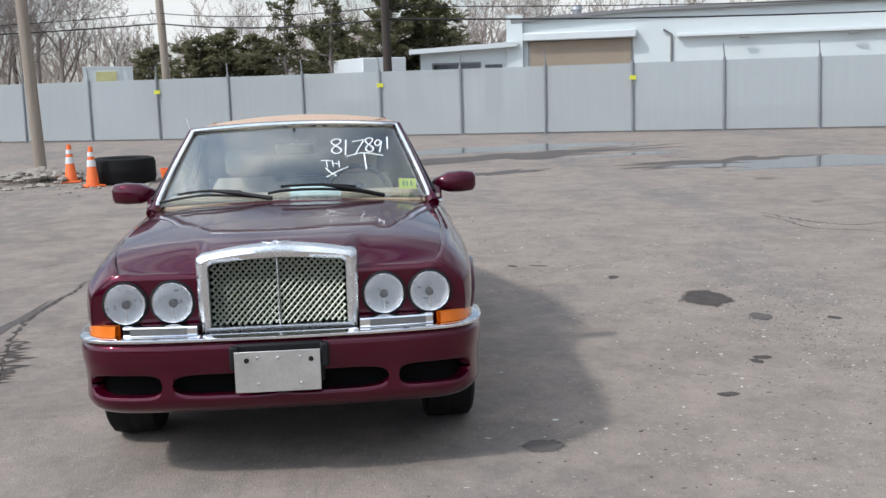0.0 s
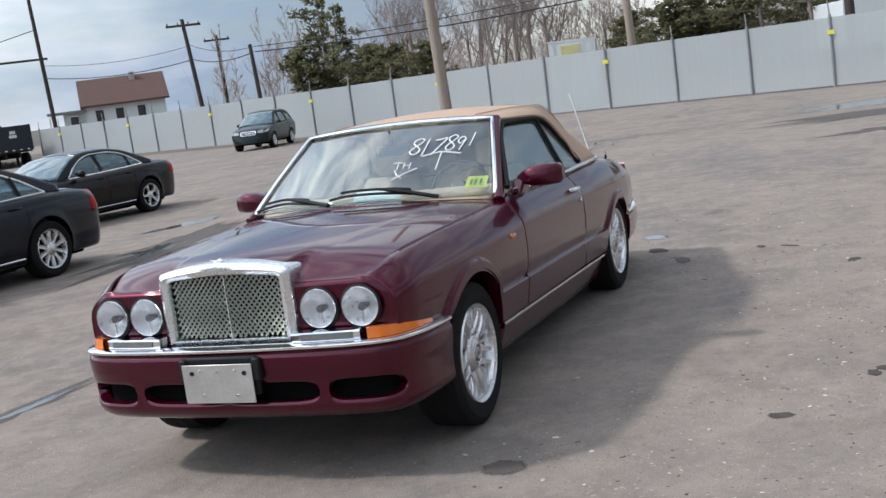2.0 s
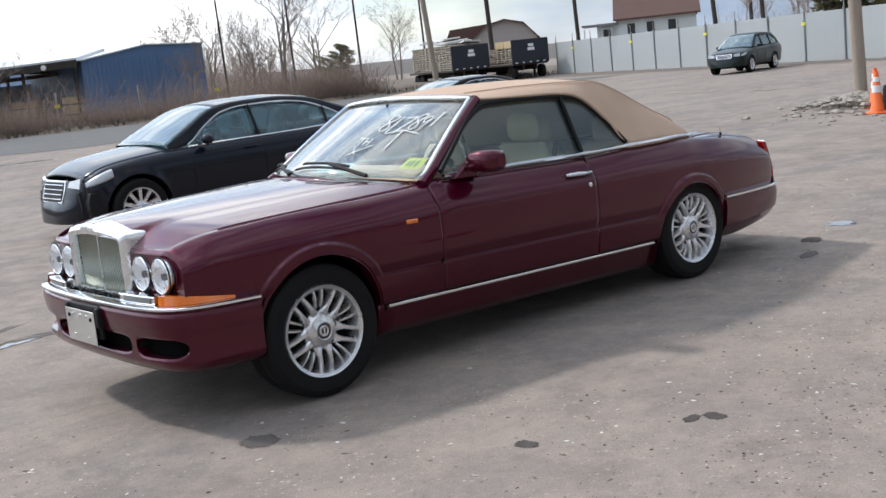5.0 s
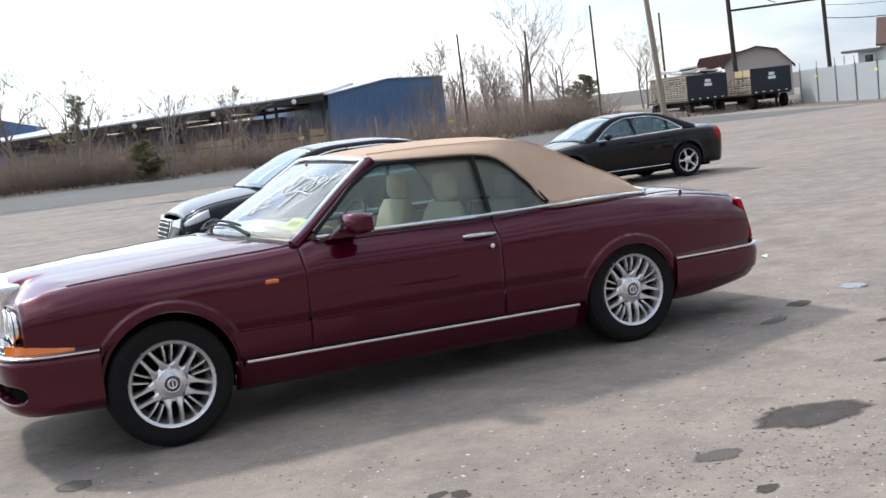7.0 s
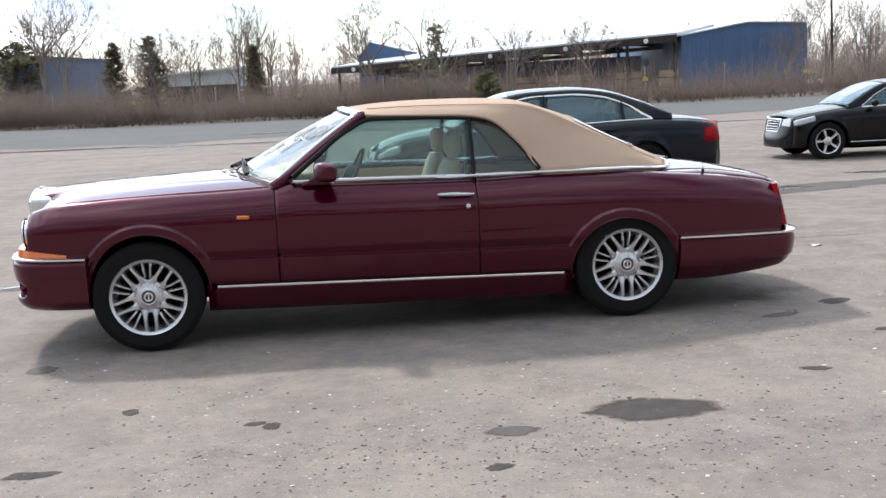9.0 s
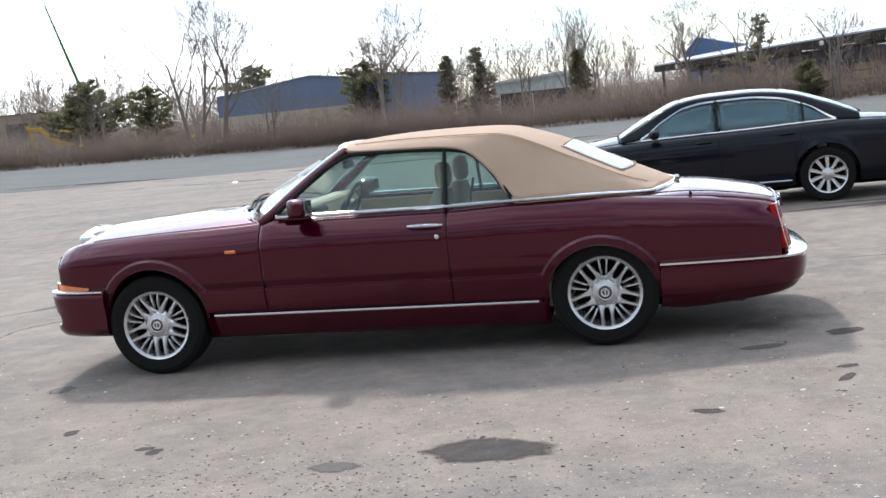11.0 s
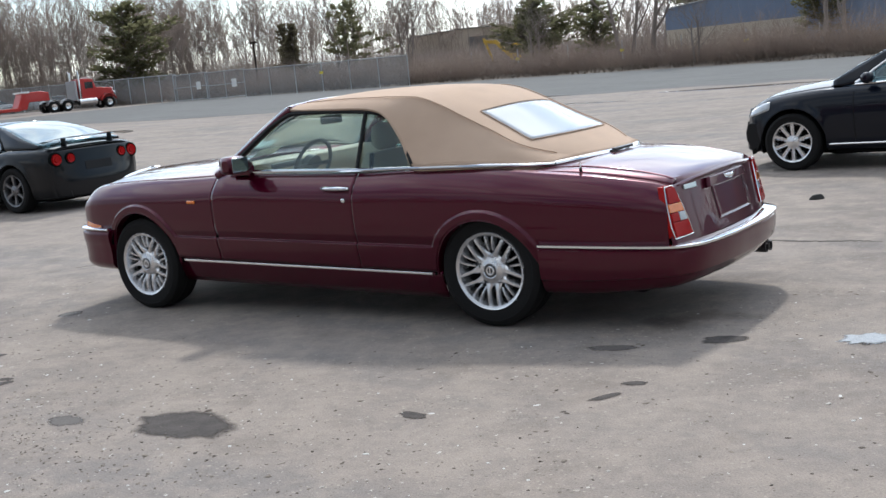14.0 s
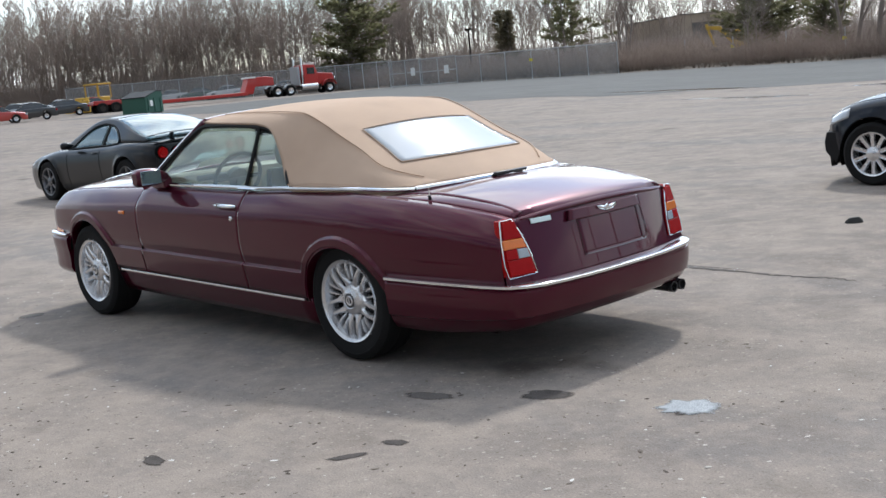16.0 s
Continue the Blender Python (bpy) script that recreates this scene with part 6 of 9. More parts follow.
LUXE = dict(wb=2.94, r=0.332, xf=-2.10, xr=2.58, hw=0.935, chrome=True, strip=True, spokes=10,
            W=[(-2.10, 0.66), (-2.0, 0.80), (-1.8, 0.88), (-1.35, 0.925), (0, 0.935), (1.5, 0.93), (2.1, 0.89), (2.42, 0.83), (2.58, 0.72)],
            T=[(-2.10, 0.66), (-2.0, 0.745), (-1.78, 0.84), (-1.5, 0.885), (-0.95, 0.93), (-0.5, 0.945), (0.75, 0.965), (1.5, 0.985), (2.05, 0.965), (2.42, 0.92), (2.58, 0.86)],
            C=[(-2.10, 0.69), (-2.0, 0.80), (-1.78, 0.90), (-1.5, 0.955), (-0.95, 1.01), (1.6, 1.04), (2.05, 1.015), (2.42, 0.965), (2.58, 0.90)],
            G=[(-1.02, 0.99), (-0.66, 1.19), (-0.27, 1.365), (0.1, 1.405), (0.57, 1.41), (1.04, 1.365), (1.47, 1.225), (1.9, 1.04)],
            WT=[(-0.90, 0.94), (-0.78, 0.96), (-0.47, 1.16), (-0.19, 1.30), (0.1, 1.345), (0.57, 1.352), (0.95, 1.312), (1.28, 1.195), (1.59, 1.01), (1.66, 0.98)],
            glass_x=(-1.02, -0.27, 1.0, 1.9), tumble=0.24, crown=0.045, windows=[("front_window", -0.76, 0.17), ("rear_door_window", 0.23, 1.21), ("quarter_window", 1.24, 1.61)], pillars=[0.20, 1.225],
            seams=[-0.76, 0.21, 1.18], handles=[0.02, 1.02], mirror_x=-0.58, head_z=(0.62, 0.74), head_y=(0.42, 0.66), head_wrap=0.36, tail_z=(0.66, 0.92), tail_y=0.55, grille=(0.36, 0.46, 0.72), plate_z=0.66, seat_x=(0.0, 1.0), seat_mat=GREYSEAT)
rear, front = Vector((4.0, 6.56)), Vector((1.06, 6.70))
d = (rear - front).normalized()
side_n = Vector((-d.y, d.x))
c = (rear + front) / 2 + side_n * 0.80
lux, plate_on, _ = car("luxury_saloon", "long dark blue luxury saloon with chrome trim and damaged front bumper", "parked cars", NAVY, LUXE, (c.x, c.y, 0), math.degrees(math.atan2(d.y, d.x)))

plate_on("bumper_beam", [(-0.66, 0.24), (0.66, 0.24), (0.70, 0.44), (0.66, 0.58), (-0.66, 0.58), (-0.70, 0.44)], -1, 0.022, BLACK, "bare black bumper beam, bumper skin missing", 0.05)
for s in (-1, 1):
    part("torn_liner", M().prism([(-2.03, 0.57), (-1.90, 0.57), (-1.86, 0.45), (-1.88, 0.33), (-1.93, 0.22), (-1.95, 0.27), (-1.99, 0.19), (-2.0, 0.30), (-2.05, 0.36), (-2.06, 0.46)], s * 0.70, s * 0.84), BLACK, lux, "torn black bumper remains", bevel=0.02)
SALOON = dict(wb=2.76, r=0.325, xf=-2.17, xr=2.42, hw=0.885, chrome=True, strip=True, spokes=5,
              W=[(-2.17, 0.64), (-2.02, 0.79), (-1.75, 0.86), (-1.3, 0.88), (0, 0.885), (1.4, 0.88), (2.0, 0.84), (2.3, 0.77), (2.42, 0.66)],
              T=[(-2.17, 0.69), (-1.95, 0.77), (-1.4, 0.87), (-0.9, 0.92), (-0.4, 0.935), (0.8, 0.965), (1.4, 0.985), (2.0, 0.98), (2.3, 0.955), (2.42, 0.90)],
              C=[(-2.17, 0.72), (-1.95, 0.83), (-1.4, 0.94), (-0.9, 1.0), (1.5, 1.04), (2.0, 1.04), (2.3, 1.01), (2.42, 0.94)],
              G=[(-0.95, 0.98), (-0.6, 1.19), (-0.2, 1.365), (0.15, 1.41), (0.55, 1.41), (0.95, 1.36), (1.3, 1.23), (1.72, 1.04)],
              WT=[(-0.85, 0.93), (-0.72, 0.95), (-0.42, 1.15), (-0.12, 1.29), (0.15, 1.345), (0.55, 1.345), (0.85, 1.30), (1.1, 1.19), (1.35, 1.02), (1.4, 0.99)],
              glass_x=(-0.95, -0.2, 0.92, 1.72), tumble=0.23, crown=0.04, windows=[("front_window", -0.70, 0.20), ("rear_door_window", 0.26, 1.02), ("quarter_window", 1.05, 1.36)], pillars=[0.23, 1.035],
              seams=[-0.72, 0.24, 1.0], handles=[0.06, 0.86], mirror_x=-0.52, head_z=(0.60, 0.76), head_y=(0.40, 0.66), head_wrap=0.42, tail_z=(0.68, 0.90), tail_y=0.50, grille=(0.34, 0.50, 0.74), plate_z=0.68, seat_x=(0.02, 0.92), seat_mat=GREYSEAT)
for key in ("W", "T", "C", "G", "WT"):
    SALOON[key] = [(q * 0.955, h) for q, h in SALOON[key]]
for key in ("glass_x", "pillars", "seams", "handles", "seat_x"):
    SALOON[key] = tuple(q * 0.955 for q in SALOON[key])
SALOON["windows"] = [(nm, q0 * 0.955, q1 * 0.955) for nm, q0, q1 in SALOON["windows"]]
for key in ("wb", "xf", "xr", "mirror_x"):
    SALOON[key] *= 0.955
SALOON["xf"] = -1.96
for key in ("W", "T", "C"):
    SALOON[key] = [(max(q, -1.96 + 0.1 * i) if q < -1.6 else q, h) for i, (q, h) in enumerate(SALOON[key])]
for key in ("T", "C", "G", "WT"):
    SALOON[key] = [(q, 0.6 + (h - 0.6) * 0.91) for q, h in SALOON[key]]
rear, front = Vector((11.02, 10.12)), Vector((8.38, 10.34))
d = (rear - front).normalized()
c = (rear + front) / 2 + Vector((-d.y, d.x)) * 0.76
car("compact_saloon", "black compact saloon with five-spoke alloy wheels, parked", "parked cars", GLOSSBLACK, SALOON, (c.x, c.y, 0), math.degrees(math.atan2(d.y, d.x)))[0].scale = (0.95, 0.95, 0.95)

COUPE = dict(wb=2.78, r=0.355, xf=-2.38, xr=2.27, hw=0.955, chrome=False, strip=False, spokes=6, sill=0.19,
             W=[(-2.38, 0.72), (-2.2, 0.86), (-1.8, 0.935), (-1.35, 0.945), (-0.6, 0.925), (0.5, 0.93), (1.35, 0.955), (1.9, 0.93), (2.15, 0.88), (2.27, 0.80)],
             T=[(-2.38, 0.62), (-2.1, 0.74), (-1.4, 0.85), (-0.8, 0.90), (-0.2, 0.915), (0.7, 0.94), (1.3, 0.97), (1.9, 0.965), (2.15, 0.94), (2.27, 0.90)],
             C=[(-2.38, 0.66), (-2.1, 0.82), (-1.4, 0.94), (-0.8, 1.0), (1.6, 1.03), (2.0, 1.0), (2.15, 0.98), (2.27, 0.93)],
             G=[(-0.80, 0.98), (-0.42, 1.17), (0.0, 1.33), (0.3, 1.375), (0.65, 1.36), (1.1, 1.27), (1.5, 1.14), (1.96, 1.01)],
             WT=[(-0.70, 0.91), (-0.55, 0.95), (-0.25, 1.13), (0.05, 1.26), (0.32, 1.295), (0.6, 1.27), (0.85, 1.18), (1.05, 1.05), (1.12, 0.98)],
             glass_x=(-0.80, 0.0, 0.68, 1.96), tumble=0.26, crown=0.04, windows=[("front_window", -0.60, 0.50), ("quarter_window", 0.56, 1.08)], pillars=[0.53],
             seams=[-0.66, 0.52], handles=[0.36], mirror_x=-0.45, head_z=(0.58, 0.70), head_y=(0.55, 0.72), head_wrap=0.5, round_tail=(0.785,), grille=(0, 0, 0), plate_z=0.58, seat_x=(0.12, 0.85), seat_mat=DASH)
coupe, plate_on, _ = car("sports_coupe", "near-black sports coupe with rear wing and round tail lamps", "parked cars", GUNMETAL, COUPE, (-11.75, 5.08, 0.015), 1.0, mat("dark_alloy", (0.20, 0.20, 0.21), 0.3, 0.9, 0.15, 12.0))
wingm = M().ribbon([(2.12, y, 1.085 - 0.035 * abs(y / 0.84) ** 5) for y in steps(-0.84, 0.84, 17)], [(-0.10, -0.006), (0.14, 0.012), (0.15, 0.022), (0.02, 0.024), (-0.10, 0.004)])
w = part("rear_wing", wingm, GUNMETAL, coupe)
for y in (-0.45, 0.45):
    part("wing_stay", M().prism([(2.05, 0.93), (2.18, 0.93), (2.16, 1.085), (2.08, 1.085)], y - 0.015, y + 0.015), GUNMETAL, w, bevel=0.005)
for y in (-0.5, -0.38, 0.38, 0.5):
    part("tailpipe", M().rev([(0.045, -0.1), (0.048, 0.06), (0.038, 0.06), (0.036, -0.1)], 14, (2.22, y, 0.27), "x"), BRUSHED, coupe)

WAGON = dict(wb=2.62, r=0.345, xf=-2.15, xr=2.42, hw=0.905, chrome=False, strip=False, spokes=5, sill=0.30,
             W=[(-2.15, 0.68), (-2.0, 0.82), (-1.7, 0.885), (-1.2, 0.90), (0, 0.905), (1.4, 0.90), (2.0, 0.87), (2.3, 0.82), (2.42, 0.74)],
             T=[(-2.15, 0.78), (-1.9, 0.88), (-1.3, 0.98), (-0.9, 1.03), (0.5, 1.06), (1.6, 1.09), (2.3, 1.08), (2.42, 1.05)],
             C=[(-2.15, 0.82), (-1.9, 0.94), (-1.3, 1.05), (-0.9, 1.09), (1.6, 1.12), (2.3, 1.10), (2.42, 1.06)],
             G=[(-1.0, 1.07), (-0.6, 1.33), (-0.2, 1.56), (0.2, 1.63), (1.0, 1.63), (1.6, 1.58), (1.95, 1.45), (2.34, 1.12)],
             WT=[(-0.9, 1.03), (-0.78, 1.06), (-0.45, 1.30), (-0.1, 1.48), (0.3, 1.53), (1.0, 1.53), (1.5, 1.48), (1.85, 1.32), (2.05, 1.12), (2.1, 1.09)],
             glass_x=(-1.0, -0.2, 1.62, 2.34), tumble=0.22, crown=0.04, windows=[("front_window", -0.76, 0.15), ("rear_door_window", 0.21, 1.10), ("quarter_window", 1.16, 2.04)], pillars=[0.18, 1.13],
             seams=[-0.74, 0.18, 1.05], handles=[0.0, 0.9], mirror_x=-0.55, head_z=(0.72, 0.86), head_y=(0.42, 0.68), head_wrap=0.4, tail_z=(0.80, 1.02), tail_y=0.55, grille=(0.36, 0.66, 0.84), plate_z=0.72, seat_x=(0.0, 0.9), seat_mat=GREYSEAT)
car("estate_car", "dark green high-riding estate car parked by the fence", "parked cars", GREENPAINT, WAGON, (33.9, 21.0, 0), 12.0)[0].scale = (0.9, 0.9, 0.9)


# ---- loose things on the lot ----
WOODPOLE = mat("weathered_pole", (0.30, 0.25, 0.20), 0.9, 0, 0.25, 3.0, 0.4, 20.0, stretch=(6, 6, 0.6))
DARKPOLE = mat("creosote_pole", (0.055, 0.042, 0.036), 0.9, 0, 0.3, 3.0, 0.3, 20.0, stretch=(6, 6, 0.6))
ORANGE = mat("orange_plastic", (0.85, 0.16, 0.03), 0.55, 0, 0.12, 10.0)
CONEWHITE = mat("reflective_band", (0.70, 0.70, 0.68), 0.5, 0, 0.1, 20.0)
RUBBLE = mat("rubble", (0.30, 0.27, 0.23), 0.95, 0, 0.3, 12.0, 0.5, 60.0)
CABLE = mat("cable_black", (0.015, 0.015, 0.016), 0.7, 0, 0.1, 4.0)


def pole(x, y, h, r, material, label, lean=(0, 0), arms=()):
    z = rise(x, y)
    root = thing("utility_pole", mesh("utility_pole", M().tube([(0, 0, -0.3), (lean[0] * 0.5, lean[1] * 0.5, h / 2), (lean[0], lean[1], h)], [r, r * 0.88, r * 0.72], 12), material), (x, y, z), 0, label, "utility pole", "utility poles")
    for az, half, rz in arms:
        k = az / h
        m = M().box(-half, half, -0.06, 0.06, -0.07, 0.07).move(pose(lean[0] * k, lean[1] * k, az, 0, 0, rz))
        arm = part("cross_arm", m, material, root, bevel=0.01)
        for q in steps(-half * 0.9, half * 0.9, 4):
            part("insulator", M().rev([(0.001, 0.20), (0.04, 0.18), (0.03, 0.12), (0.05, 0.10), (0.03, 0.05)], 8, axis="z").move(pose(lean[0] * k, lean[1] * k, az, 0, 0, rz) @ Matrix.Translation((q, 0, 0.02))), CABLE, arm)
    return root


pole(15.5, 5.72, 8.5, 0.125, WOODPOLE, "weathered pale wooden pole rising from rubble", (-0.05, 0.28))
pole(44.4, 7.7, 9.0, 0.20, WOODPOLE, "brown wooden utility pole behind the fence", (0, 0.25))
pole(34.0, -1.75, 10.0, 0.17, DARKPOLE, "dark wooden utility pole behind the fence", (0, 0.1))
pole(56.25, 38.2, 7.8, 0.16, DARKPOLE, "dark utility pole with a cross arm", (-0.3, 0.5), ((7.4, 1.1, -50),))
pole(54.0, 56.8, 13.0, 0.19, DARKPOLE, "tall dark portal mast beside the railway", (-0.2, 0.4))
pole(58.3, 52.0, 13.0, 0.16, DARKPOLE, "tall dark portal mast beside the railway", (-0.3, 0.3))
pole(45.3, 27.5, 4.9, 0.13, DARKPOLE, "slim dark utility pole", (-0.1, 0.2))
pole(34.2, 40.2, 9.5, 0.16, WOODPOLE, "leaning grey wooden pole", (-0.55, 0.45))
pole(70.0, 45.0, 7.6, 0.16, DARKPOLE, "distant utility pole with a cross arm", (0, 0.2), ((7.2, 1.0, -50),))
pole(86.0, 26.0, 8.2, 0.18, DARKPOLE, "distant utility pole with two cross arms", (0, 0.2), ((7.8, 1.1, -70), (7.1, 0.9, -70)))
for x, y, h in ((36.5, 66.0, 7.5), (41.0, 64.0, 7.2), (45.5, 62.0, 8.5), (50.5, 60.5, 7.5)):
    pole(x, y, h, 0.09, DARKPOLE, "dark railway mast among the trees", (-0.1, 0.1))
beam = M().tube([(54.0, 57.0, 6.95), (58.5, 51.9, 6.95)], 0.09, 6).tube([(53.9, 57.0, 8.6), (56.0, 54.5, 7.1)], 0.03, 5).tube([(58.1, 52.2, 9.0), (55.4, 55.3, 8.0)], 0.03, 5)
tagged(part("portal_beam", beam, DARKPOLE, None, "dark steel beam between railway masts"), category="beam")


def cable(a, b, sag, r=0.018):
    pts = []
    for k in steps(0, 1, 14):
        p = Vector(a).lerp(Vector(b), k)
        p.z -= sag * 4 * k * (1 - k)
        pts.append(p)
    return tagged(part("overhead_cable", M().tube(pts, r, 5), CABLE, None, "thin black overhead cable between poles"), category="cable", group="overhead cables")


for dz, r in ((0.0, 0.03), (0.45, 0.018)):
    cable((45.3, 27.5, 4.5 + dz * 0.6), (44.4, 7.9, 4.6 + dz), 0.25, r)
    cable((44.4, 7.9, 4.6 + dz), (34.0, -1.75, 3.95 + dz), 0.25, r)
    cable((34.0, -1.75, 3.95 + dz), (32.8, -24.0, 3.75 + dz), 0.15, r)
    cable((56.1, 38.4, 5.2 + dz * 2), (45.3, 27.6, 4.5 + dz * 0.6), 0.3, r)
    cable((58.2, 52.2, 5.6 + dz * 2), (56.1, 38.4, 5.2 + dz * 2), 0.4, r)


def cone(x, y, rz):
    root = thing("traffic_cone", mesh("traffic_cone", M().rev([(0.030, 0.71), (0.036, 0.715), (0.115, 0.05), (0.12, 0.04), (0.02, 0.04)], 20, axis="z"), ORANGE), (x, y, 0), rz, "orange traffic cone with white reflective bands", "traffic cone", "cones by the pole")
    part("base", M().box(-0.18, 0.18, -0.18, 0.18, 0.0, 0.035), ORANGE, root, bevel=0.015)
    for z0, z1 in ((0.36, 0.48), (0.54, 0.62)):
        r = lambda z: 0.1205 - (z - 0.05) / 0.665 * 0.079
        part("band", M().rev([(r(z0), z0), (r(z1), z1)], 20, axis="z"), CONEWHITE, root)


cone(14.6, 4.95, 10)
cone(13.45, 4.30, 35)
big = M().rev([(0.36, -0.21), (0.50, -0.235), (0.565, -0.21), (0.59, -0.14), (0.585, -0.07), (0.59, -0.06), (0.59, 0.06), (0.585, 0.07), (0.59, 0.14), (0.565, 0.21), (0.50, 0.235), (0.36, 0.21), (0.32, 0.0)], 48, (0, 0, 0.235), "z", close=True)
thing("tractor_tyre", mesh("tractor_tyre", big, RUBBER), (14.1, 3.88, 0), 0, "huge black tyre lying flat beside the pole", "tyre")
bk = thing("bucket", mesh("bucket", M().rev([(0.001, 0.01), (0.115, 0.01), (0.15, 0.26), (0.158, 0.265), (0.158, 0.28), (0.145, 0.28), (0.112, 0.02), (0.001, 0.02)], 24, axis="z"), ORANGE), (13.45, 2.95, 0), 0, "orange plastic bucket beside the tyre", "bucket")
part("rim_band", M().rev([(0.152, 0.22), (0.157, 0.24), (0.152, 0.25)], 24, axis="z"), ORANGE, bk)
thing("marker_stake", mesh("marker_stake", M().tube([(0, 0, 0), (0.05, 0.28, 1.15)], [0.012, 0.008], 6), CONEWHITE), (13.4, 2.3, 0), 0, "thin white stake leaning by the bucket", "stake")
rng = random.Random(11)


def pebble(m, x, y, z, r, rnd, long=1.0, flat=1.0):
    a = rnd.uniform(0, 6.28)
    ca, sa = math.cos(a * 3), math.sin(a * 3)
    pts = []
    for lz, lr in ((-0.2, 0.7), (0.25, 1.0), (0.62, 0.55)):
        ring = [(r * lr * long * math.cos(a + q * 1.257) * rnd.uniform(0.75, 1.2), r * lr * math.sin(a + q * 1.257) * rnd.uniform(0.75, 1.2)) for q in range(5)]
        pts.append([(x + u * ca - w * sa, y + u * sa + w * ca, z + r * lz * flat) for u, w in ring])
    k = len(m.v)
    m.grid(pts, cv=True)
    m.f.append(tuple(k + 10 + q for q in range(5)))


heap = M()
for _ in range(260):
    a, d = rng.uniform(0, 6.28), abs(rng.gauss(0, 0.8))
    x, y = 15.3 + d * math.cos(a) * 1.1, 5.7 + d * math.sin(a) * 0.9
    pebble(heap, x, y, max(0, 0.22 - d * 0.15) - 0.01, rng.uniform(0.03, 0.12), rng)
for _ in range(160):
    pebble(heap, 14.2 + rng.gauss(0, 0.9), 3.9 + rng.gauss(0, 0.9), 0, rng.uniform(0.015, 0.06), rng)
tagged(part("rubble", heap, RUBBLE, None, "grey rubble and grit heaped round the pole foot", smooth=0), category="rubble", kind="stuff")
PEBBLES = mat("loose_gravel", (0.335, 0.315, 0.295), 0.95, 0, 0.35, 30.0, 0.2, 90.0, spec=0.2)
nt = PEBBLES.node_tree
geo, ramp = nt.nodes.new("ShaderNodeNewGeometry"), nt.nodes.new("ShaderNodeValToRGB")
ramp.color_ramp.interpolation = "CONSTANT"
stops = [(0.0, (0.075, 0.060, 0.050)), (0.18, (0.135, 0.110, 0.092)), (0.42, (0.21, 0.175, 0.145)), (0.66, (0.31, 0.265, 0.225)), (0.84, (0.44, 0.40, 0.36)), (0.95, (0.58, 0.56, 0.53))]
while len(ramp.color_ramp.elements) < len(stops):
    ramp.color_ramp.elements.new(0.5)
for el, (at, col) in zip(ramp.color_ramp.elements, stops):
    el.position, el.color = at, (*col, 1)
nt.links.new(geo.outputs["Random Per Island"], ramp.inputs["Fac"])
nt.links.new(ramp.outputs["Color"], nt.nodes["Principled BSDF"].inputs["Base Color"])
grit = M()
for _ in range(5200):
    a = rng.uniform(-math.pi * 1.02, 0.25)
    d = 1.6 + 5.4 * rng.random() ** 0.8
    x, y = d * 1.25 * math.cos(a) - 0.1, d * math.sin(a) - 0.2
    if abs(x) < 2.6 and abs(y) < 0.9:
        continue
    pebble(grit, x, y, 0, 0.0035 + 0.007 * rng.random() ** 3, rng, rng.uniform(1, 2.4), rng.uniform(0.2, 0.7))
for _ in range(70):
    pebble(grit, rng.uniform(-6, 7), rng.uniform(-4.5, -0.5), 0, rng.uniform(0.008, 0.014), rng, 1.6, 0.7)
# loosened chippings where the top layer has broken up
for _ in range(1500):
    x, y = 0.5 + rng.gauss(0, 1.4), -3.25 + rng.gauss(0, 0.42)
    pebble(grit, x, y, 0, rng.uniform(0.003, 0.0075), rng, rng.uniform(1, 1.8), rng.uniform(0.4, 0.9))
tagged(part("gravel", grit, PEBBLES, None, "loose gravel and grit scattered on asphalt", smooth=0), category="gravel", kind="stuff")
DARKBIT = mat("dark_scrap", (0.03, 0.03, 0.028), 0.8, 0, 0.3, 20.0)
for x, y, rz in ((1.99, 4.25, 20),):
    thing("debris_lump", mesh("debris_lump", M().rev([(0.001, 0.05), (0.03, 0.045), (0.05, 0.02), (0.055, 0.0)], 9, axis="z").tf(lambda a, b, c: (a * 1.2 + 0.02 * math.sin(40 * b), b * 0.8, c * (1 + 3 * a)))
          , DARKBIT), (x, y, 0), rz, "dark lump of debris lying on asphalt", "debris", "debris on the lot")
for i, (x, y) in enumerate(((3.9, 1.4), (4.4, 1.0), (3.0, 8.5))):
    thing("paper_scrap", mesh("paper_scrap", M().add([(0, 0, 0.004), (0.09, 0.01, 0.02), (0.10, 0.06, 0.006), (0.01, 0.05, 0.015), (0, 0, 0.001), (0.09, 0.01, 0.017), (0.10, 0.06, 0.003), (0.01, 0.05, 0.012)], [(0, 1, 2, 3), (7, 6, 5, 4), (0, 4, 5, 1), (1, 5, 6, 2), (2, 6, 7, 3), (3, 7, 4, 0)]), PAPER), (x, y, 0), 40 * i, "crumpled pale scrap of paper on asphalt", "litter", "litter")

# grey gravel apron and the weedy verge along the far edge
GRAVEL = mat("grey_gravel", (0.140, 0.138, 0.132), 0.95, 0, 0.42, 0.9, 0.5, 9.0, spec=0.15, stretch=(0.35, 1.6, 1))
xs = steps(-75, 40, 60)
lo = lambda x: 33.0 + 2.5 * noise.noise((x * 0.12, 0, 0)) + 1.2 * noise.noise((x * 0.5, 3, 0))
EDGE = curve([-120, -75, -46, -20, 0, 20, 34, 48, 60], [62, 68, 66.0, 61.0, 56.0, 52.0, 49.0, 46.0, 42.0])
rows = [[(x, lo(x) + (EDGE(x) - lo(x)) * k, rise(x, 0) + 0.008) for k in steps(0, 1, 6)] for x in xs]
tagged(part("gravel_apron", outward(M().grid(rows), (0, 40, -50)), GRAVEL, None, "grey gravel apron at the far side"), category="ground", kind="structure")
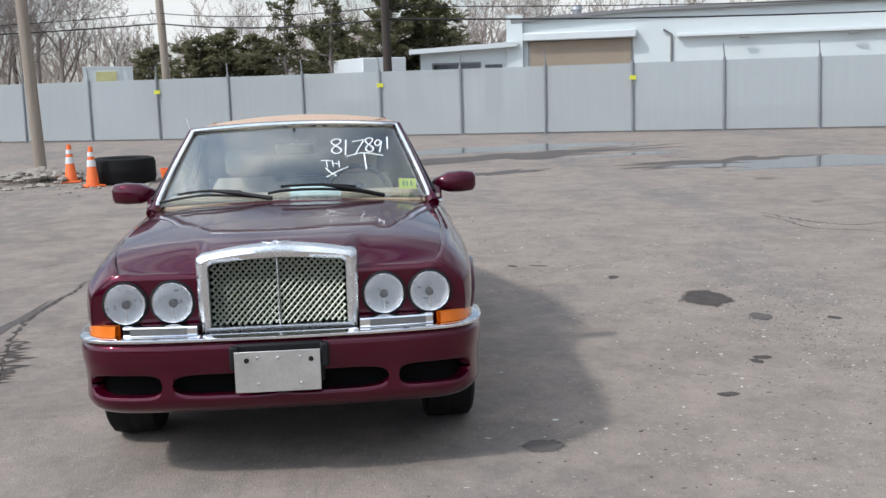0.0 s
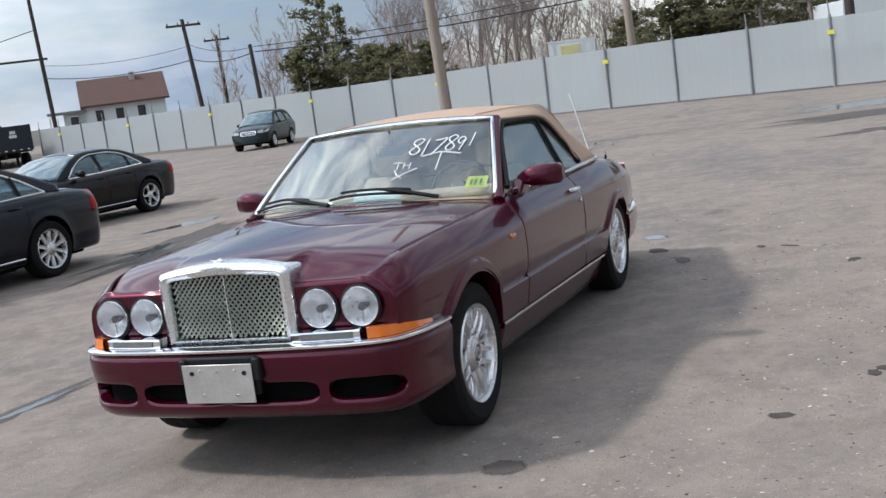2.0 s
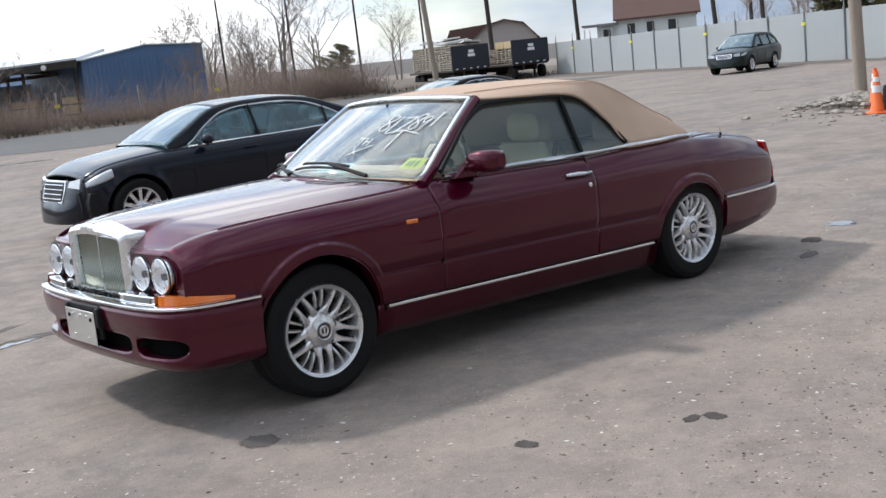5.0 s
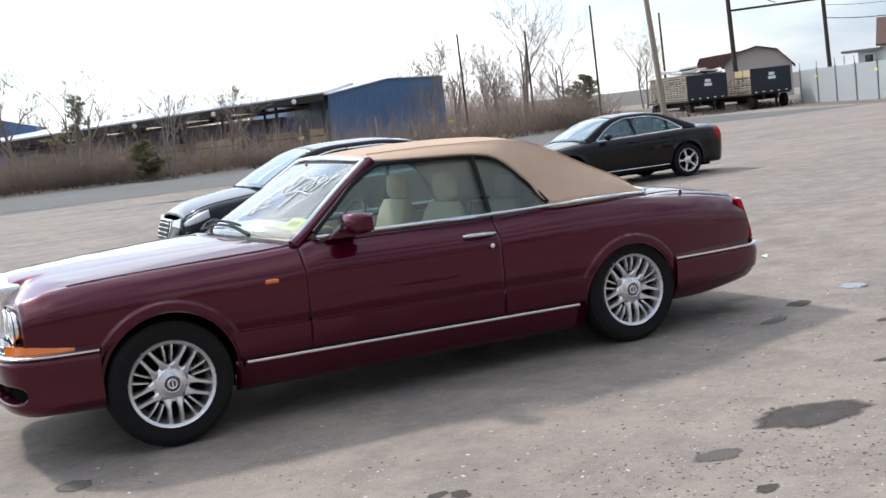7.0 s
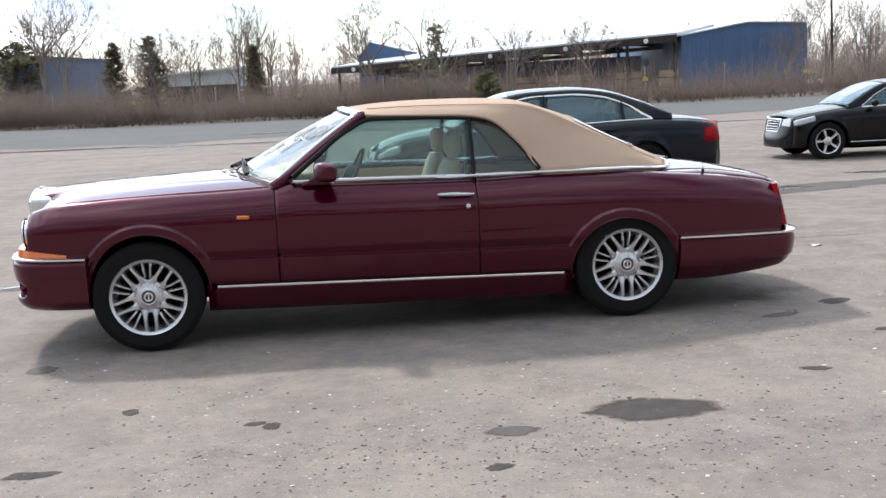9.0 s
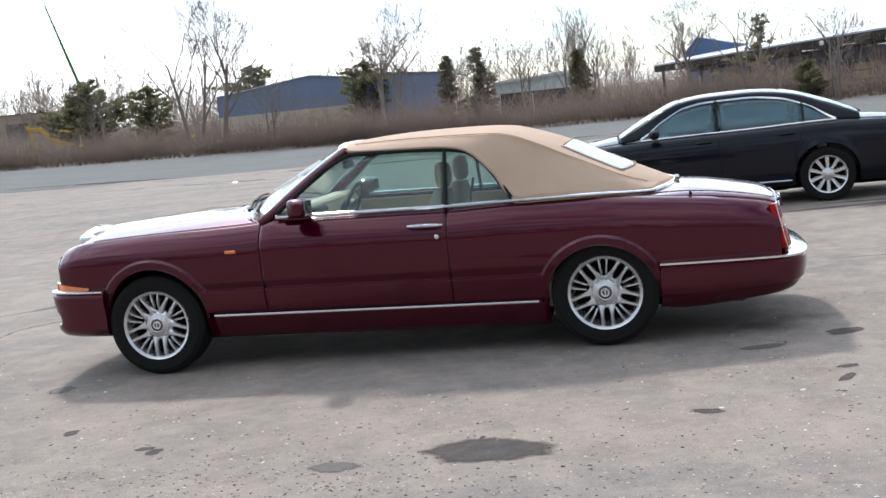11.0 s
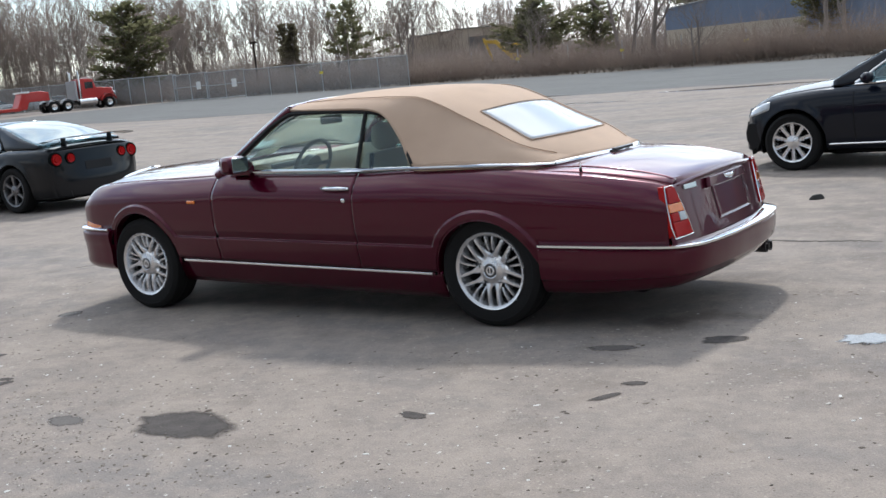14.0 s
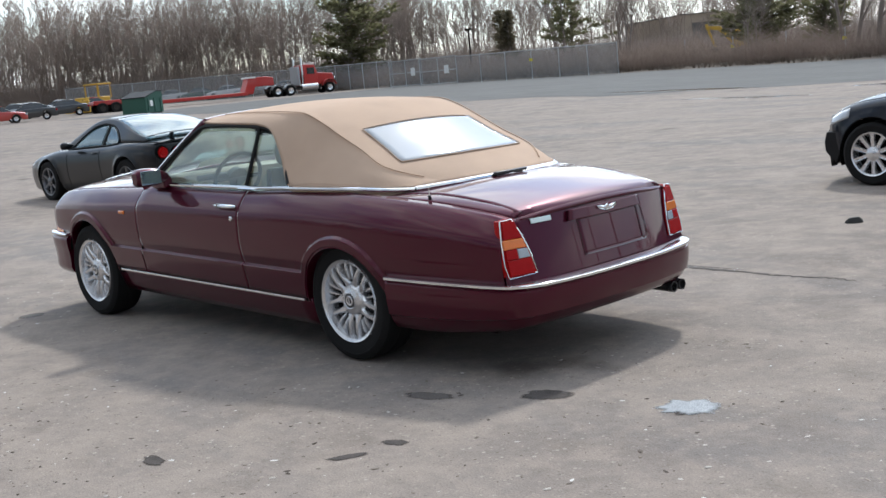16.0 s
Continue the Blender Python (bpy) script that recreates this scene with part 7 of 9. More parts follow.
for i, (x, y, rx, ry) in enumerate(((-8, 30.5, 3.4, 0.5), (-2.5, 28.6, 2.6, 0.35), (5.5, 27.0, 2.2, 0.3), (12, 26.5, 2.0, 0.3), (-20, 34, 4.0, 0.45), (0, 36, 3.0, 0.3), (-13, 27, 2.4, 0.25))):
    blob("puddle", x, y, rx, ry, -10, 120 + i, WATER, "long shallow puddle on the far asphalt", 0.012, 0.4, 48)
VERGE = mat("dry_weeds", (0.135, 0.108, 0.082), 0.95, 0, 0.35, 0.8, 0.6, 9.0)
rows = []
for x in steps(-120, 60, 90):
    e = EDGE(x)
    rows.append([(x, e + dy + 0.8 * noise.noise((x * 0.3, dy, 1)), rise(x, 0) + h + (0.12 * noise.noise((x * 0.5, dy, 7)) if h > 0 else 0)) for dy, h in ((-0.6, 0.0), (0.3, 0.12), (1.5, 0.25), (4.0, 0.35), (12.0, 0.4), (60.0, 0.4))])
tagged(part("verge", outward(M().grid(rows), (0, 60, -50)), VERGE, None, "weedy brown verge beyond the asphalt"), category="verge", kind="structure")
rows = []
for k in steps(0, 1, 24):
    x, y = 48.5 + (33.9 - 48.5) * k, 45.06 + (12.0 - 45.06) * k
    w = 2.6 * (1 - k) ** 0.7
    rows.append([(x - 0.91 * w * q + 0.1, y + 0.40 * w * q, 0.05 * (1 - q) + 0.012) for q in steps(0, 1, 4)])
tagged(part("fence_verge", outward(M().grid(rows), (40, 30, -50)), VERGE, None, "strip of dry weeds along the fence foot"), category="verge", kind="structure")

# ---- vegetation ----
BARK = mat("grey_bark", (0.225, 0.188, 0.165), 0.95, 0, 0.25, 2.0)
TWIGS = mat("brown_twigs", (0.41, 0.340, 0.300), 0.95, 0, 0.30, 1.2)
BRUSH = mat("dry_brush", (0.265, 0.205, 0.170), 0.95, 0, 0.45, 0.25)
PINE = mat("pine_needles", (0.080, 0.094, 0.052), 0.85, 0, 0.4, 1.5, tint=(0.150, 0.138, 0.078))
PINEDARK = mat("cedar_needles", (0.085, 0.080, 0.050), 0.9, 0, 0.4, 1.5, tint=(0.150, 0.115, 0.080))

for ma, through_col, share in ((PINE, (0.23, 0.22, 0.115), 0.5), (PINEDARK, (0.17, 0.15, 0.09), 0.5), (TWIGS, (0.36, 0.30, 0.262), 0.45), (BRUSH, (0.24, 0.185, 0.15), 0.3)):
    # needles let some light through; on twigs and brush it lifts the shaded sides
    nt = ma.node_tree
    tl, mx = nt.nodes.new("ShaderNodeBsdfTranslucent"), nt.nodes.new("ShaderNodeMixShader")
    tl.inputs["Color"].default_value = (*through_col, 1)
    mx.inputs[0].default_value = share
    nt.links.new(nt.nodes["Principled BSDF"].outputs[0], mx.inputs[1])
    nt.links.new(tl.outputs[0], mx.inputs[2])
    nt.links.new(mx.outputs[0], nt.nodes["Material Output"].inputs["Surface"])


def branch(m, p, d, length, r, depth, rnd, spread, sides):
    """One limb and, from its length, its twigs."""
    n = 3 if depth > 1 else 2
    pts, q, dd = [p], p, d
    for _ in range(n):
        sw = 0.05 if length > 4 else 0.14
        dd = (dd + Vector((rnd.gauss(0, sw), rnd.gauss(0, sw), rnd.gauss(0.08, 0.06)))).normalized()
        q = q + dd * length / n
        pts.append(q)
    m.tube(pts, [r * (1 - 0.55 * k / n) for k in range(n + 1)], sides if depth > 2 else 3, cap=False)
    if depth == 0:
        return
    kids = {5: 5, 4: 5, 3: 4, 2: 4, 1: 4}.get(depth, 4)
    for k in range(kids):
        t = 0.35 + 0.65 * (k + rnd.random()) / kids
        i = min(int(t * n), n - 1)
        base = pts[i].lerp(pts[i + 1], t * n - i)
        side = Vector((rnd.gauss(0, 1), rnd.gauss(0, 1), rnd.gauss(0, 0.5)))
        side = (side - dd * side.dot(dd)).normalized()
        nd = (dd * (1 - spread * 0.45) + side * spread + Vector((0, 0, 0.16))).normalized()
        branch(m, base, nd, length * rnd.uniform(0.48, 0.72), max(r * (1 - 0.5 * t) * 0.56, 0.009), depth - 1, rnd, spread, sides)


def bare_mesh(seed, h, stems=1, depth=4, spread=0.75):
    rnd, m = random.Random(seed), M()
    for k in range(stems):
        a = 2 * math.pi * k / max(stems, 1) + rnd.random()
        lean = 0.16 if stems > 1 else 0.05
        branch(m, Vector((0.25 * math.cos(a) * (stems > 1), 0.25 * math.sin(a) * (stems > 1), -0.1)), Vector((lean * math.cos(a), lean * math.sin(a), 1)).normalized(), h * 0.58, 0.021 * h / stems ** 0.5, depth, rnd, spread, 6)
    return mesh("bare_tree", m, BARK, 60)


BARE = [bare_mesh(s, 9.0, st, dp, sp) for s, st, dp, sp in ((1, 1, 5, 0.66), (2, 2, 4, 0.60), (3, 3, 4, 0.52), (4, 1, 5, 0.74), (5, 2, 4, 0.66))]


def ever_mesh(seed, kind):
    """A conifer: tapered trunk, limbs in uneven whorls, sprays of needles along each limb."""
    rnd = random.Random(seed)
    trunk, crown = M(), M()
    trunk.tube([(0, 0, -0.1), (rnd.gauss(0, 0.12), rnd.gauss(0, 0.12), 4.0), (rnd.gauss(0, 0.1), 0.05, 8.2)], [0.17, 0.11, 0.02], 7)
    lobes = [(rnd.uniform(0, 6.28), rnd.uniform(0.2, 0.9)) for _ in range(4)]
    n = {"cone": 110, "open": 40, "round": 105}[kind]
    for k in range(n):
        t = (k + rnd.random()) / n
        a = rnd.uniform(0, 6.28)
        if kind == "cone":
            z, rad, up = 0.5 + 7.5 * t, 1.55 * (1 - t) ** 0.75 + 0.12, 0.15
        elif kind == "open":
            t = 0.28 + 0.72 * t
            z, rad, up = 8.2 * t, 2.5 * (1.12 - t) ** 0.55 * rnd.choice((0.35, 0.8, 1.0, 1.1)), 0.1
        else:
            z, rad, up = 0.8 + 7.0 * t, 2.3 * math.sin(math.pi * min(0.97, 0.22 + 0.74 * t)) ** 0.75, 0.32
        for la, lt in lobes:
            if abs(t - lt) < 0.14:
                rad *= 1 + 0.38 * math.cos(a - la)
        rad *= rnd.uniform(0.55, 1.15)
        d = Vector((math.cos(a), math.sin(a), up + rnd.gauss(0, 0.12)))
        root, tip = Vector((0, 0, z)), Vector((0, 0, z)) + d * rad
        trunk.tube([root, tip], [0.03 + 0.012 * rad, 0.008], 3, cap=False)
        for _ in range(int(9 + 14 * rad)):
            s = rnd.random() ** 0.6
            c = root.lerp(tip, s) + Vector((rnd.gauss(0, 0.11), rnd.gauss(0, 0.11), rnd.gauss(0, 0.10)))
            for _ in range(2):
                dv = (d * 0.8 + Vector((rnd.gauss(0, 0.7), rnd.gauss(0, 0.7), rnd.gauss(0.1, 0.5)))).normalized()
                w = dv.cross(Vector((rnd.gauss(0, 1), rnd.gauss(0, 1), 1))).normalized() * rnd.uniform(0.045, 0.09)
                ln = rnd.uniform(0.16, 0.42)
                crown.add([c - w * 0.5, c + w * 0.5, c + dv * ln * 0.6 + w, c + dv * ln, c + dv * ln * 0.6 - w], [(0, 1, 2, 3, 4)])
    return mesh("trunk", trunk, BARK, 60), mesh("crown", crown, PINE if kind != "cone" else PINEDARK, 0)


EVER = [ever_mesh(21, "cone"), ever_mesh(22, "open"), ever_mesh(23, "round"), ever_mesh(24, "round"), ever_mesh(25, "open")]
TREES = [(-30.7, 70.4, 11.2, 1), (-27.0, 66.5, 10.6, 0), (-17.6, 74.9, 9.6, 0), (-4.3, 87.3, 9.2, 2), (-65.3, 90.9, 11.6, 2), (-77.0, 94.6, 12.5, 2), (-13.5, 101.3, 8.4, 4), (-15.1, 70.8, 7.8, 3),
         (-8.4, 91.8, 7.6, 4), (-2.1, 87.1, 8.2, 2), (11.5, 52.9, 5.4, 4), (18.5, 61.6, 5.2, 0), (41.6, 77.2, 7.5, 1), (42.0, 71.4, 7.0, 2), (46.6, 74.3, 10.4, 1), (51.8, 76.9, 8.3, 4), (7.7, 57.1, 6.6, 1),
         (4.8, 61.1, 6.9, 0), (51.0, 100.4, 9.5, 0), (63.7, 80.6, 7.5, 4), (65.4, 18.7, 9.5, 3), (77.4, 30.1, 10.2, 2), (81.2, 34.0, 10.6, 2), (69.5, 22.4, 9.4, 1), (73.7, 25.6, 9.5, 2), (81.2, 17.3, 7.0, 4),
         (61.0, 16.5, 7.7, 3), (65.2, 19.8, 8.0, 1), (102.2, -13.7, 11, 4), (101.4, -19.0, 11, 0), (90, 8, 9, 1), (95, -2, 9.5, 4), (-22.0, 62.0, 5.0, 4), (-8.0, 60.0, 4.8, 0), (-38.0, 70.0, 6.0, 4), (36.0, 60.0, 5.0, 4), (30.0, 59.0, 4.5, 0)]
for i, (x, y, top, v) in enumerate(TREES):
    z = rise(x, y)
    h = max(top - z, 3.5)
    o = thing("bare_tree", BARE[v], (x, y, z), rng.uniform(0, 360), "leafless grey-brown deciduous tree", "tree", "bare trees")
    full = sorted(p.co.z for p in BARE[v].vertices)[int(0.95 * len(BARE[v].vertices))]
    o.scale = (h / full, h / full, h / full)
EVERS = [(-14.3, 85.9, 6.3, 0), (-3.5, 92.4, 5.9, 0), (-48.5, 89.5, 8.1, 2), (-46.0, 96.4, 7.2, 3), (-52.0, 93.0, 7.0, 2), (-70.2, 87.2, 9.8, 4), (-71.3, 79.9, 7.9, 0), (-41.1, 114.7, 9.2, 3), (-10.3, 76.5, 6.2, 0), (-3.0, 77.1, 5.2, 0),
         (-24.8, 99.4, 7.4, 3), (9.2, 66.5, 5.6, 1), (60.5, 31.3, 8.6, 4), (59.8, 32.6, 5.4, 2), (66.2, 30.9, 5.2, 3), (63.0, 29.0, 5.0, 2), (54.8, 6.1, 5.0, 2), (54.5, 7.9, 4.6, 3), (54.8, 4.6, 4.7, 2), (52.9, 2.8, 6.4, 4), (53.0, 0.4, 6.6, 4),
         (55.0, -2.7, 7.4, 3), (54.9, -4.6, 6.6, 2), (69.8, 34.7, 8.4, 4), (57.7, 25.2, 4.6, 2), (55.5, 22.0, 4.4, 3), (60, 27.5, 4.8, 3), (-72.8, 91.5, 10.4, 1), (-87.0, 72.4, 12.0, 3), (-75.1, 83.0, 8.2, 0), (53.5, 75.7, 4.2, 2), (57.4, 1.0, 5.6, 3), (58.0, 10.5, 4.4, 2), (10.2, 53.5, 2.3, 2)]
for i, (x, y, top, v) in enumerate(EVERS):
    z = rise(x, y)
    h = max(top - z, 2.2)
    root = thing("evergreen_tree", None, (x, y, z), rng.uniform(0, 360), "dark green conifer with uneven crown", "tree", "evergreen trees")
    for nm, me in zip(("trunk", "crown"), EVER[v]):
        o = new(nm, me)
        o.parent = root
    wide = 1.35 if v in (2, 3) else 1.15 if v == 0 else 1.0
    root.scale = (h / 8.4 * wide, h / 8.4 * wide, h / 8.4)

# brush along the edge of the lot, and the woods beyond it
rnd = random.Random(31)
woods = M()


def far_tree(m, x, y, z, h, rnd):
    """A slim leafless tree: forked stem, rising limbs and fine twigs."""
    r = 0.0058 * h
    p, d = Vector((x, y, z)), Vector((rnd.gauss(0, 0.07), rnd.gauss(0, 0.07), 1)).normalized()
    pts = [p]
    for _ in range(4):
        d = (d + Vector((rnd.gauss(0, 0.07), rnd.gauss(0, 0.07), 0.05))).normalized()
        pts.append(pts[-1] + d * h / 4)
    m.tube(pts, [r, r * 0.85, r * 0.62, r * 0.38, 0.012], 4, cap=False)
    first = rnd.uniform(0.18, 0.42)
    for k in range(13):
        t = first + (0.97 - first) * (k + rnd.random()) / 13
        i = min(int(t * 4), 3)
        q0 = pts[i].lerp(pts[i + 1], t * 4 - i)
        a = rnd.uniform(0, 6.28)
        ln = h * 0.30 * (1.12 - t) * rnd.uniform(0.5, 1.25)
        q1 = q0 + Vector((math.cos(a) * 0.62, math.sin(a) * 0.62, rnd.uniform(0.45, 0.95))) * ln
        q2 = q1 + Vector((math.cos(a) * 0.35, math.sin(a) * 0.35, 0.8)) * ln * 0.45
        m.tube([q0, q1, q2], [r * 0.34 * (1.15 - t) + 0.012, 0.018, 0.009], 3, cap=False)
        for _ in range(24):
            s0 = q0.lerp(q1, rnd.uniform(0.3, 1)) if rnd.random() < 0.6 else q1.lerp(q2, rnd.random())
            w = Vector((rnd.gauss(0, 1), rnd.gauss(0, 1), 0)).normalized() * 0.022
            m.add([s0 - w, s0 + w, s0 + Vector((rnd.gauss(0, 0.5), rnd.gauss(0, 0.5), rnd.uniform(0.1, 0.9))) * ln * 0.6], [(0, 1, 2)])


for _ in range(1250):
    t = rnd.random()
    x, y = -165 + 107 * t + rnd.gauss(0, 3), 20 + 78 * t + abs(rnd.gauss(0, 13)) + 6
    if x > -88:
        if rnd.random() < 0.55:
            continue
        y += 10
    far_tree(woods, x, y, rise(x, y), rnd.uniform(8, 15.5) * (0.8 if x > -88 else 1.06), rnd)
for _ in range(420):
    x = rnd.uniform(-62, 80)
    far_tree(woods, x, 128 + rnd.gauss(0, 8), rise(x, 0), rnd.uniform(5.5, 10.0) * (0.8 if x > 10 else 1.0), rnd)
for _ in range(330):
    far_tree(woods, rnd.uniform(66, 112), rnd.uniform(-60, 48), 0, rnd.uniform(5, 9.5), rnd)
# unseen trees on the -y side, added to darken reflections in the paint
for _ in range(420):
    far_tree(woods, rnd.uniform(-75, 60), -46 - abs(rnd.gauss(0, 7)), 0, rnd.uniform(7, 12), rnd)
tagged(part("far_woods", woods, TWIGS, None, "distant leafless brown woodland", smooth=0), category="woods", kind="stuff")
thick = M()


def thicket(m, x, y, z, h, rnd, n, w=1.0):
    """A bush of many fine crooked stems, as thin blades."""
    for _ in range(n):
        p = Vector((x + rnd.gauss(0, 0.5) * w, y + rnd.gauss(0, 0.5) * w, z))
        lean = Vector((rnd.gauss(0, 0.78), rnd.gauss(0, 0.78), 1)).normalized()
        hh = h * rnd.uniform(0.35, 1.15)
        q = p + lean * hh * 0.6
        e = q + (lean + Vector((rnd.gauss(0, 0.7), rnd.gauss(0, 0.7), 0))).normalized() * hh * 0.4
        s = Vector((rnd.gauss(0, 1), rnd.gauss(0, 1), 0)).normalized() * 0.0085 * w
        m.add([p - s, p + s, q + s * 0.7, q - s * 0.7, e], [(0, 1, 2, 3), (3, 2, 4)])
        for _ in range(4):
            b0 = p.lerp(q, rnd.uniform(0.25, 1.0))
            b1 = b0 + Vector((rnd.gauss(0, 0.7), rnd.gauss(0, 0.7), rnd.uniform(-0.1, 0.7))) * hh * 0.45
            m.add([b0 - s * 0.6, b0 + s * 0.6, b1], [(0, 1, 2)])


for _ in range(4000):
    t = rnd.random()
    x, y = -165 + 110 * t + rnd.gauss(0, 3), 27 + 77 * t + abs(rnd.gauss(0, 9)) + 4
    if x > -84:
        y += 6
    thicket(thick, x, y, rise(x, y), rnd.uniform(1.8, 5.0) * (rnd.choice((1, 1.2, 1.5, 1.9)) if x < -84 else 1.15), rnd, 18, 2.8)
for _ in range(1700):
    x = rnd.uniform(-62, 78)
    thicket(thick, x, 128 + rnd.gauss(0, 7), rise(x, 0), rnd.uniform(2.5, 8.0), rnd, 18, 2.8)
for _ in range(900):
    thicket(thick, rnd.uniform(66, 98), rnd.uniform(-55, 48), 0, rnd.uniform(1.8, 5.5), rnd, 18, 2.4)
# unseen thickets filling that added dark treeline for the reflections
for _ in range(1000):
    thicket(thick, rnd.uniform(-80, 65), -46 - abs(rnd.gauss(0, 5)), 0, rnd.uniform(2.5, 6.5), rnd, 18, 2.6)
tagged(part("undergrowth", thick, TWIGS, None, "dense leafless brown undergrowth below the woods", smooth=0), category="undergrowth", kind="stuff")
brush = M()
for _ in range(6400):
    x = rnd.uniform(-105, 37.5)
    dens = 0.86 + 0.62 * noise.noise((x * 0.09, 5.0, 0.0)) + 0.5 * noise.noise((x * 0.33, 9.0, 0.0))
    if 14 < x < 33:
        dens *= 0.75
    if x > 34:
        dens = 1.15
    if rnd.random() > dens:
        continue
    y = EDGE(x) + 0.9 + abs(rnd.gauss(0, 3.2))
    h = rnd.choice((0.8, 1.2, 1.7, 2.2, 3.1)) * rnd.uniform(0.8, 1.15) * (0.40 + 0.72 * dens) * (0.72 if 12 < x < 33 else 1.15 if x > 34 else 1.0)
    thicket(brush, x, y, rise(x, y), h, rnd, 20, 1.2)
for _ in range(170):
    x = rnd.uniform(-75, 36)
    y = EDGE(x) + rnd.uniform(1.0, 8.0)
    thicket(brush, x, y, rise(x, y), rnd.uniform(2.6, 4.8), rnd, 46, rnd.uniform(1.0, 2.0))
tagged(part("brush", brush, BRUSH, None, "tangle of leafless brown brush and saplings", smooth=0), category="brush", kind="stuff")
weeds = M()
for _ in range(5200):
    x = rnd.uniform(-100, 56)
    y = EDGE(x) + rnd.uniform(-0.5, 1.6)
    hh = rnd.uniform(0.12, 0.5)
    p = Vector((x, y, rise(x, y)))
    for _ in range(3):
        e = p + Vector((rnd.gauss(0, 0.3), rnd.gauss(0, 0.3), 1)) * hh
        m = Vector((rnd.gauss(0, 1), rnd.gauss(0, 1), 0)).normalized() * 0.02
        weeds.add([p - m, p + m, e], [(0, 1, 2)])
tagged(part("dry_grass", weeds, VERGE, None, "dry straw-coloured grass along the edge", smooth=0), category="grass", kind="stuff")
# wooded rise that closes the horizon
HILL = mat("far_hillside", (0.11, 0.095, 0.085), 0.95, 0, 0.3, 0.15, 0.5, 1.5)
rows = []
for k in range(73):
    a = 2 * math.pi * k / 72
    rows.append([(r * math.cos(a), r * math.sin(a), h + (2.0 * noise.noise((math.cos(a) * 5, math.sin(a) * 5, h)) if h > 1 else 0)) for r, h in ((200, -1.0), (215, 1.6), (240, 2.4), (290, 3.0), (420, 3.4))])
tagged(part("far_hills", outward(M().grid(rows), (0, 0, -400)), HILL, None, "low brown wooded rise at the horizon"), category="hillside", kind="structure")


# ---- buildings round the lot ----
WHITEWALL = mat("white_render", (0.60, 0.645, 0.64), 0.8, 0, 0.07, 0.6, 0.15, 30.0)
WHITEMETAL = mat("white_sheet_metal", (0.62, 0.65, 0.65), 0.45, 0, 0.08, 0.8)
TANSLAT = mat("tan_roller_slats", (0.34, 0.27, 0.20), 0.55, 0, 0.15, 1.5)
GREYROOF = mat("grey_roofing", (0.20, 0.20, 0.20), 0.8, 0, 0.2, 0.8)
BRIGHTROOF = mat("pale_metal_roof", (0.62, 0.64, 0.66), 0.32, 0.3, 0.10, 0.5)
REDROOF = mat("red_brown_shingles", (0.105, 0.058, 0.047), 0.9, 0, 0.25, 0.7, 0.3, 8.0)
BLUEMETAL = mat("blue_sheet_metal", (0.085, 0.165, 0.315), 0.5, 0, 0.14, 0.35, 0.25, 3.0, stretch=(8, 8, 0.4))
BLUEGREY = mat("slate_blue_sheet", (0.19, 0.24, 0.34), 0.55, 0, 0.14, 0.3, 0.25, 3.0, stretch=(8, 8, 0.4))
TANWALL = mat("tan_block_wall", (0.58, 0.50, 0.40), 0.9, 0, 0.15, 0.5, 0.3, 5.0)
GABLEGREY = mat("weathered_siding", (0.36, 0.33, 0.31), 0.85, 0, 0.14, 0.4, 0.2, 4.0, stretch=(0.5, 0.5, 8))
LUMBER = mat("stacked_lumber", (0.42, 0.31, 0.19), 0.85, 0, 0.20, 3.0, 0.3, 12.0)
PALLETWOOD = mat("grey_pallet_wood", (0.42, 0.37, 0.30), 0.9, 0, 0.30, 2.5, 0.3, 14.0)
CRATEWOOD = mat("pale_crate_wood", (0.48, 0.37, 0.21), 0.85, 0, 0.2, 2.0)
TARP = mat("weathered_white_sheet", (0.58, 0.57, 0.55), 0.8, 0, 0.2, 1.2)
NAVYSTEEL = mat("dark_navy_steel", (0.012, 0.016, 0.028), 0.6, 0, 0.25, 1.0)
STEELDARK = mat("rusty_dark_steel", (0.045, 0.038, 0.033), 0.8, 0.2, 0.3, 3.0)
GALV = mat("galvanised_steel", (0.42, 0.43, 0.44), 0.5, 0.7, 0.15, 4.0)
REDPAINT = mat("red_enamel", (0.45, 0.022, 0.018), 0.35, 0, 0.12, 1.0, coat=0.6)
YELLOWPAINT = mat("yellow_plant_paint", (0.58, 0.36, 0.04), 0.5, 0, 0.2, 1.5)
GREENSTEEL = mat("green_painted_steel", (0.025, 0.095, 0.065), 0.6, 0, 0.2, 1.2)
CRANEGREEN = mat("crane_green", (0.06, 0.20, 0.07), 0.5, 0, 0.15, 1.0)
SIGNYELLOW = mat("faded_yellow_sign", (0.55, 0.52, 0.25), 0.7, 0, 0.2, 3.0)
WINDOWDARK = mat("dark_window_glass", (0.02, 0.025, 0.03), 0.08, 0, 0.1, 1.0, coat=1.0)
LABELWHITE = mat("white_label", (0.75, 0.75, 0.74), 0.7, 0, 0.12, 6.0)
TAGYELLOW = mat("yellow_tag", (0.72, 0.60, 0.06), 0.6, 0, 0.1, 6.0)


def axes(a, b):
    """Length of a front line, and the turn whose local y looks away from the lot's middle."""
    a, b = Vector(a), Vector(b)
    d = b - a
    if Vector((-d.y, d.x)).dot((a + b) / 2) < 0:
        a, b, d = b, a, -d
    return a, d.length, math.degrees(math.atan2(d.y, d.x))


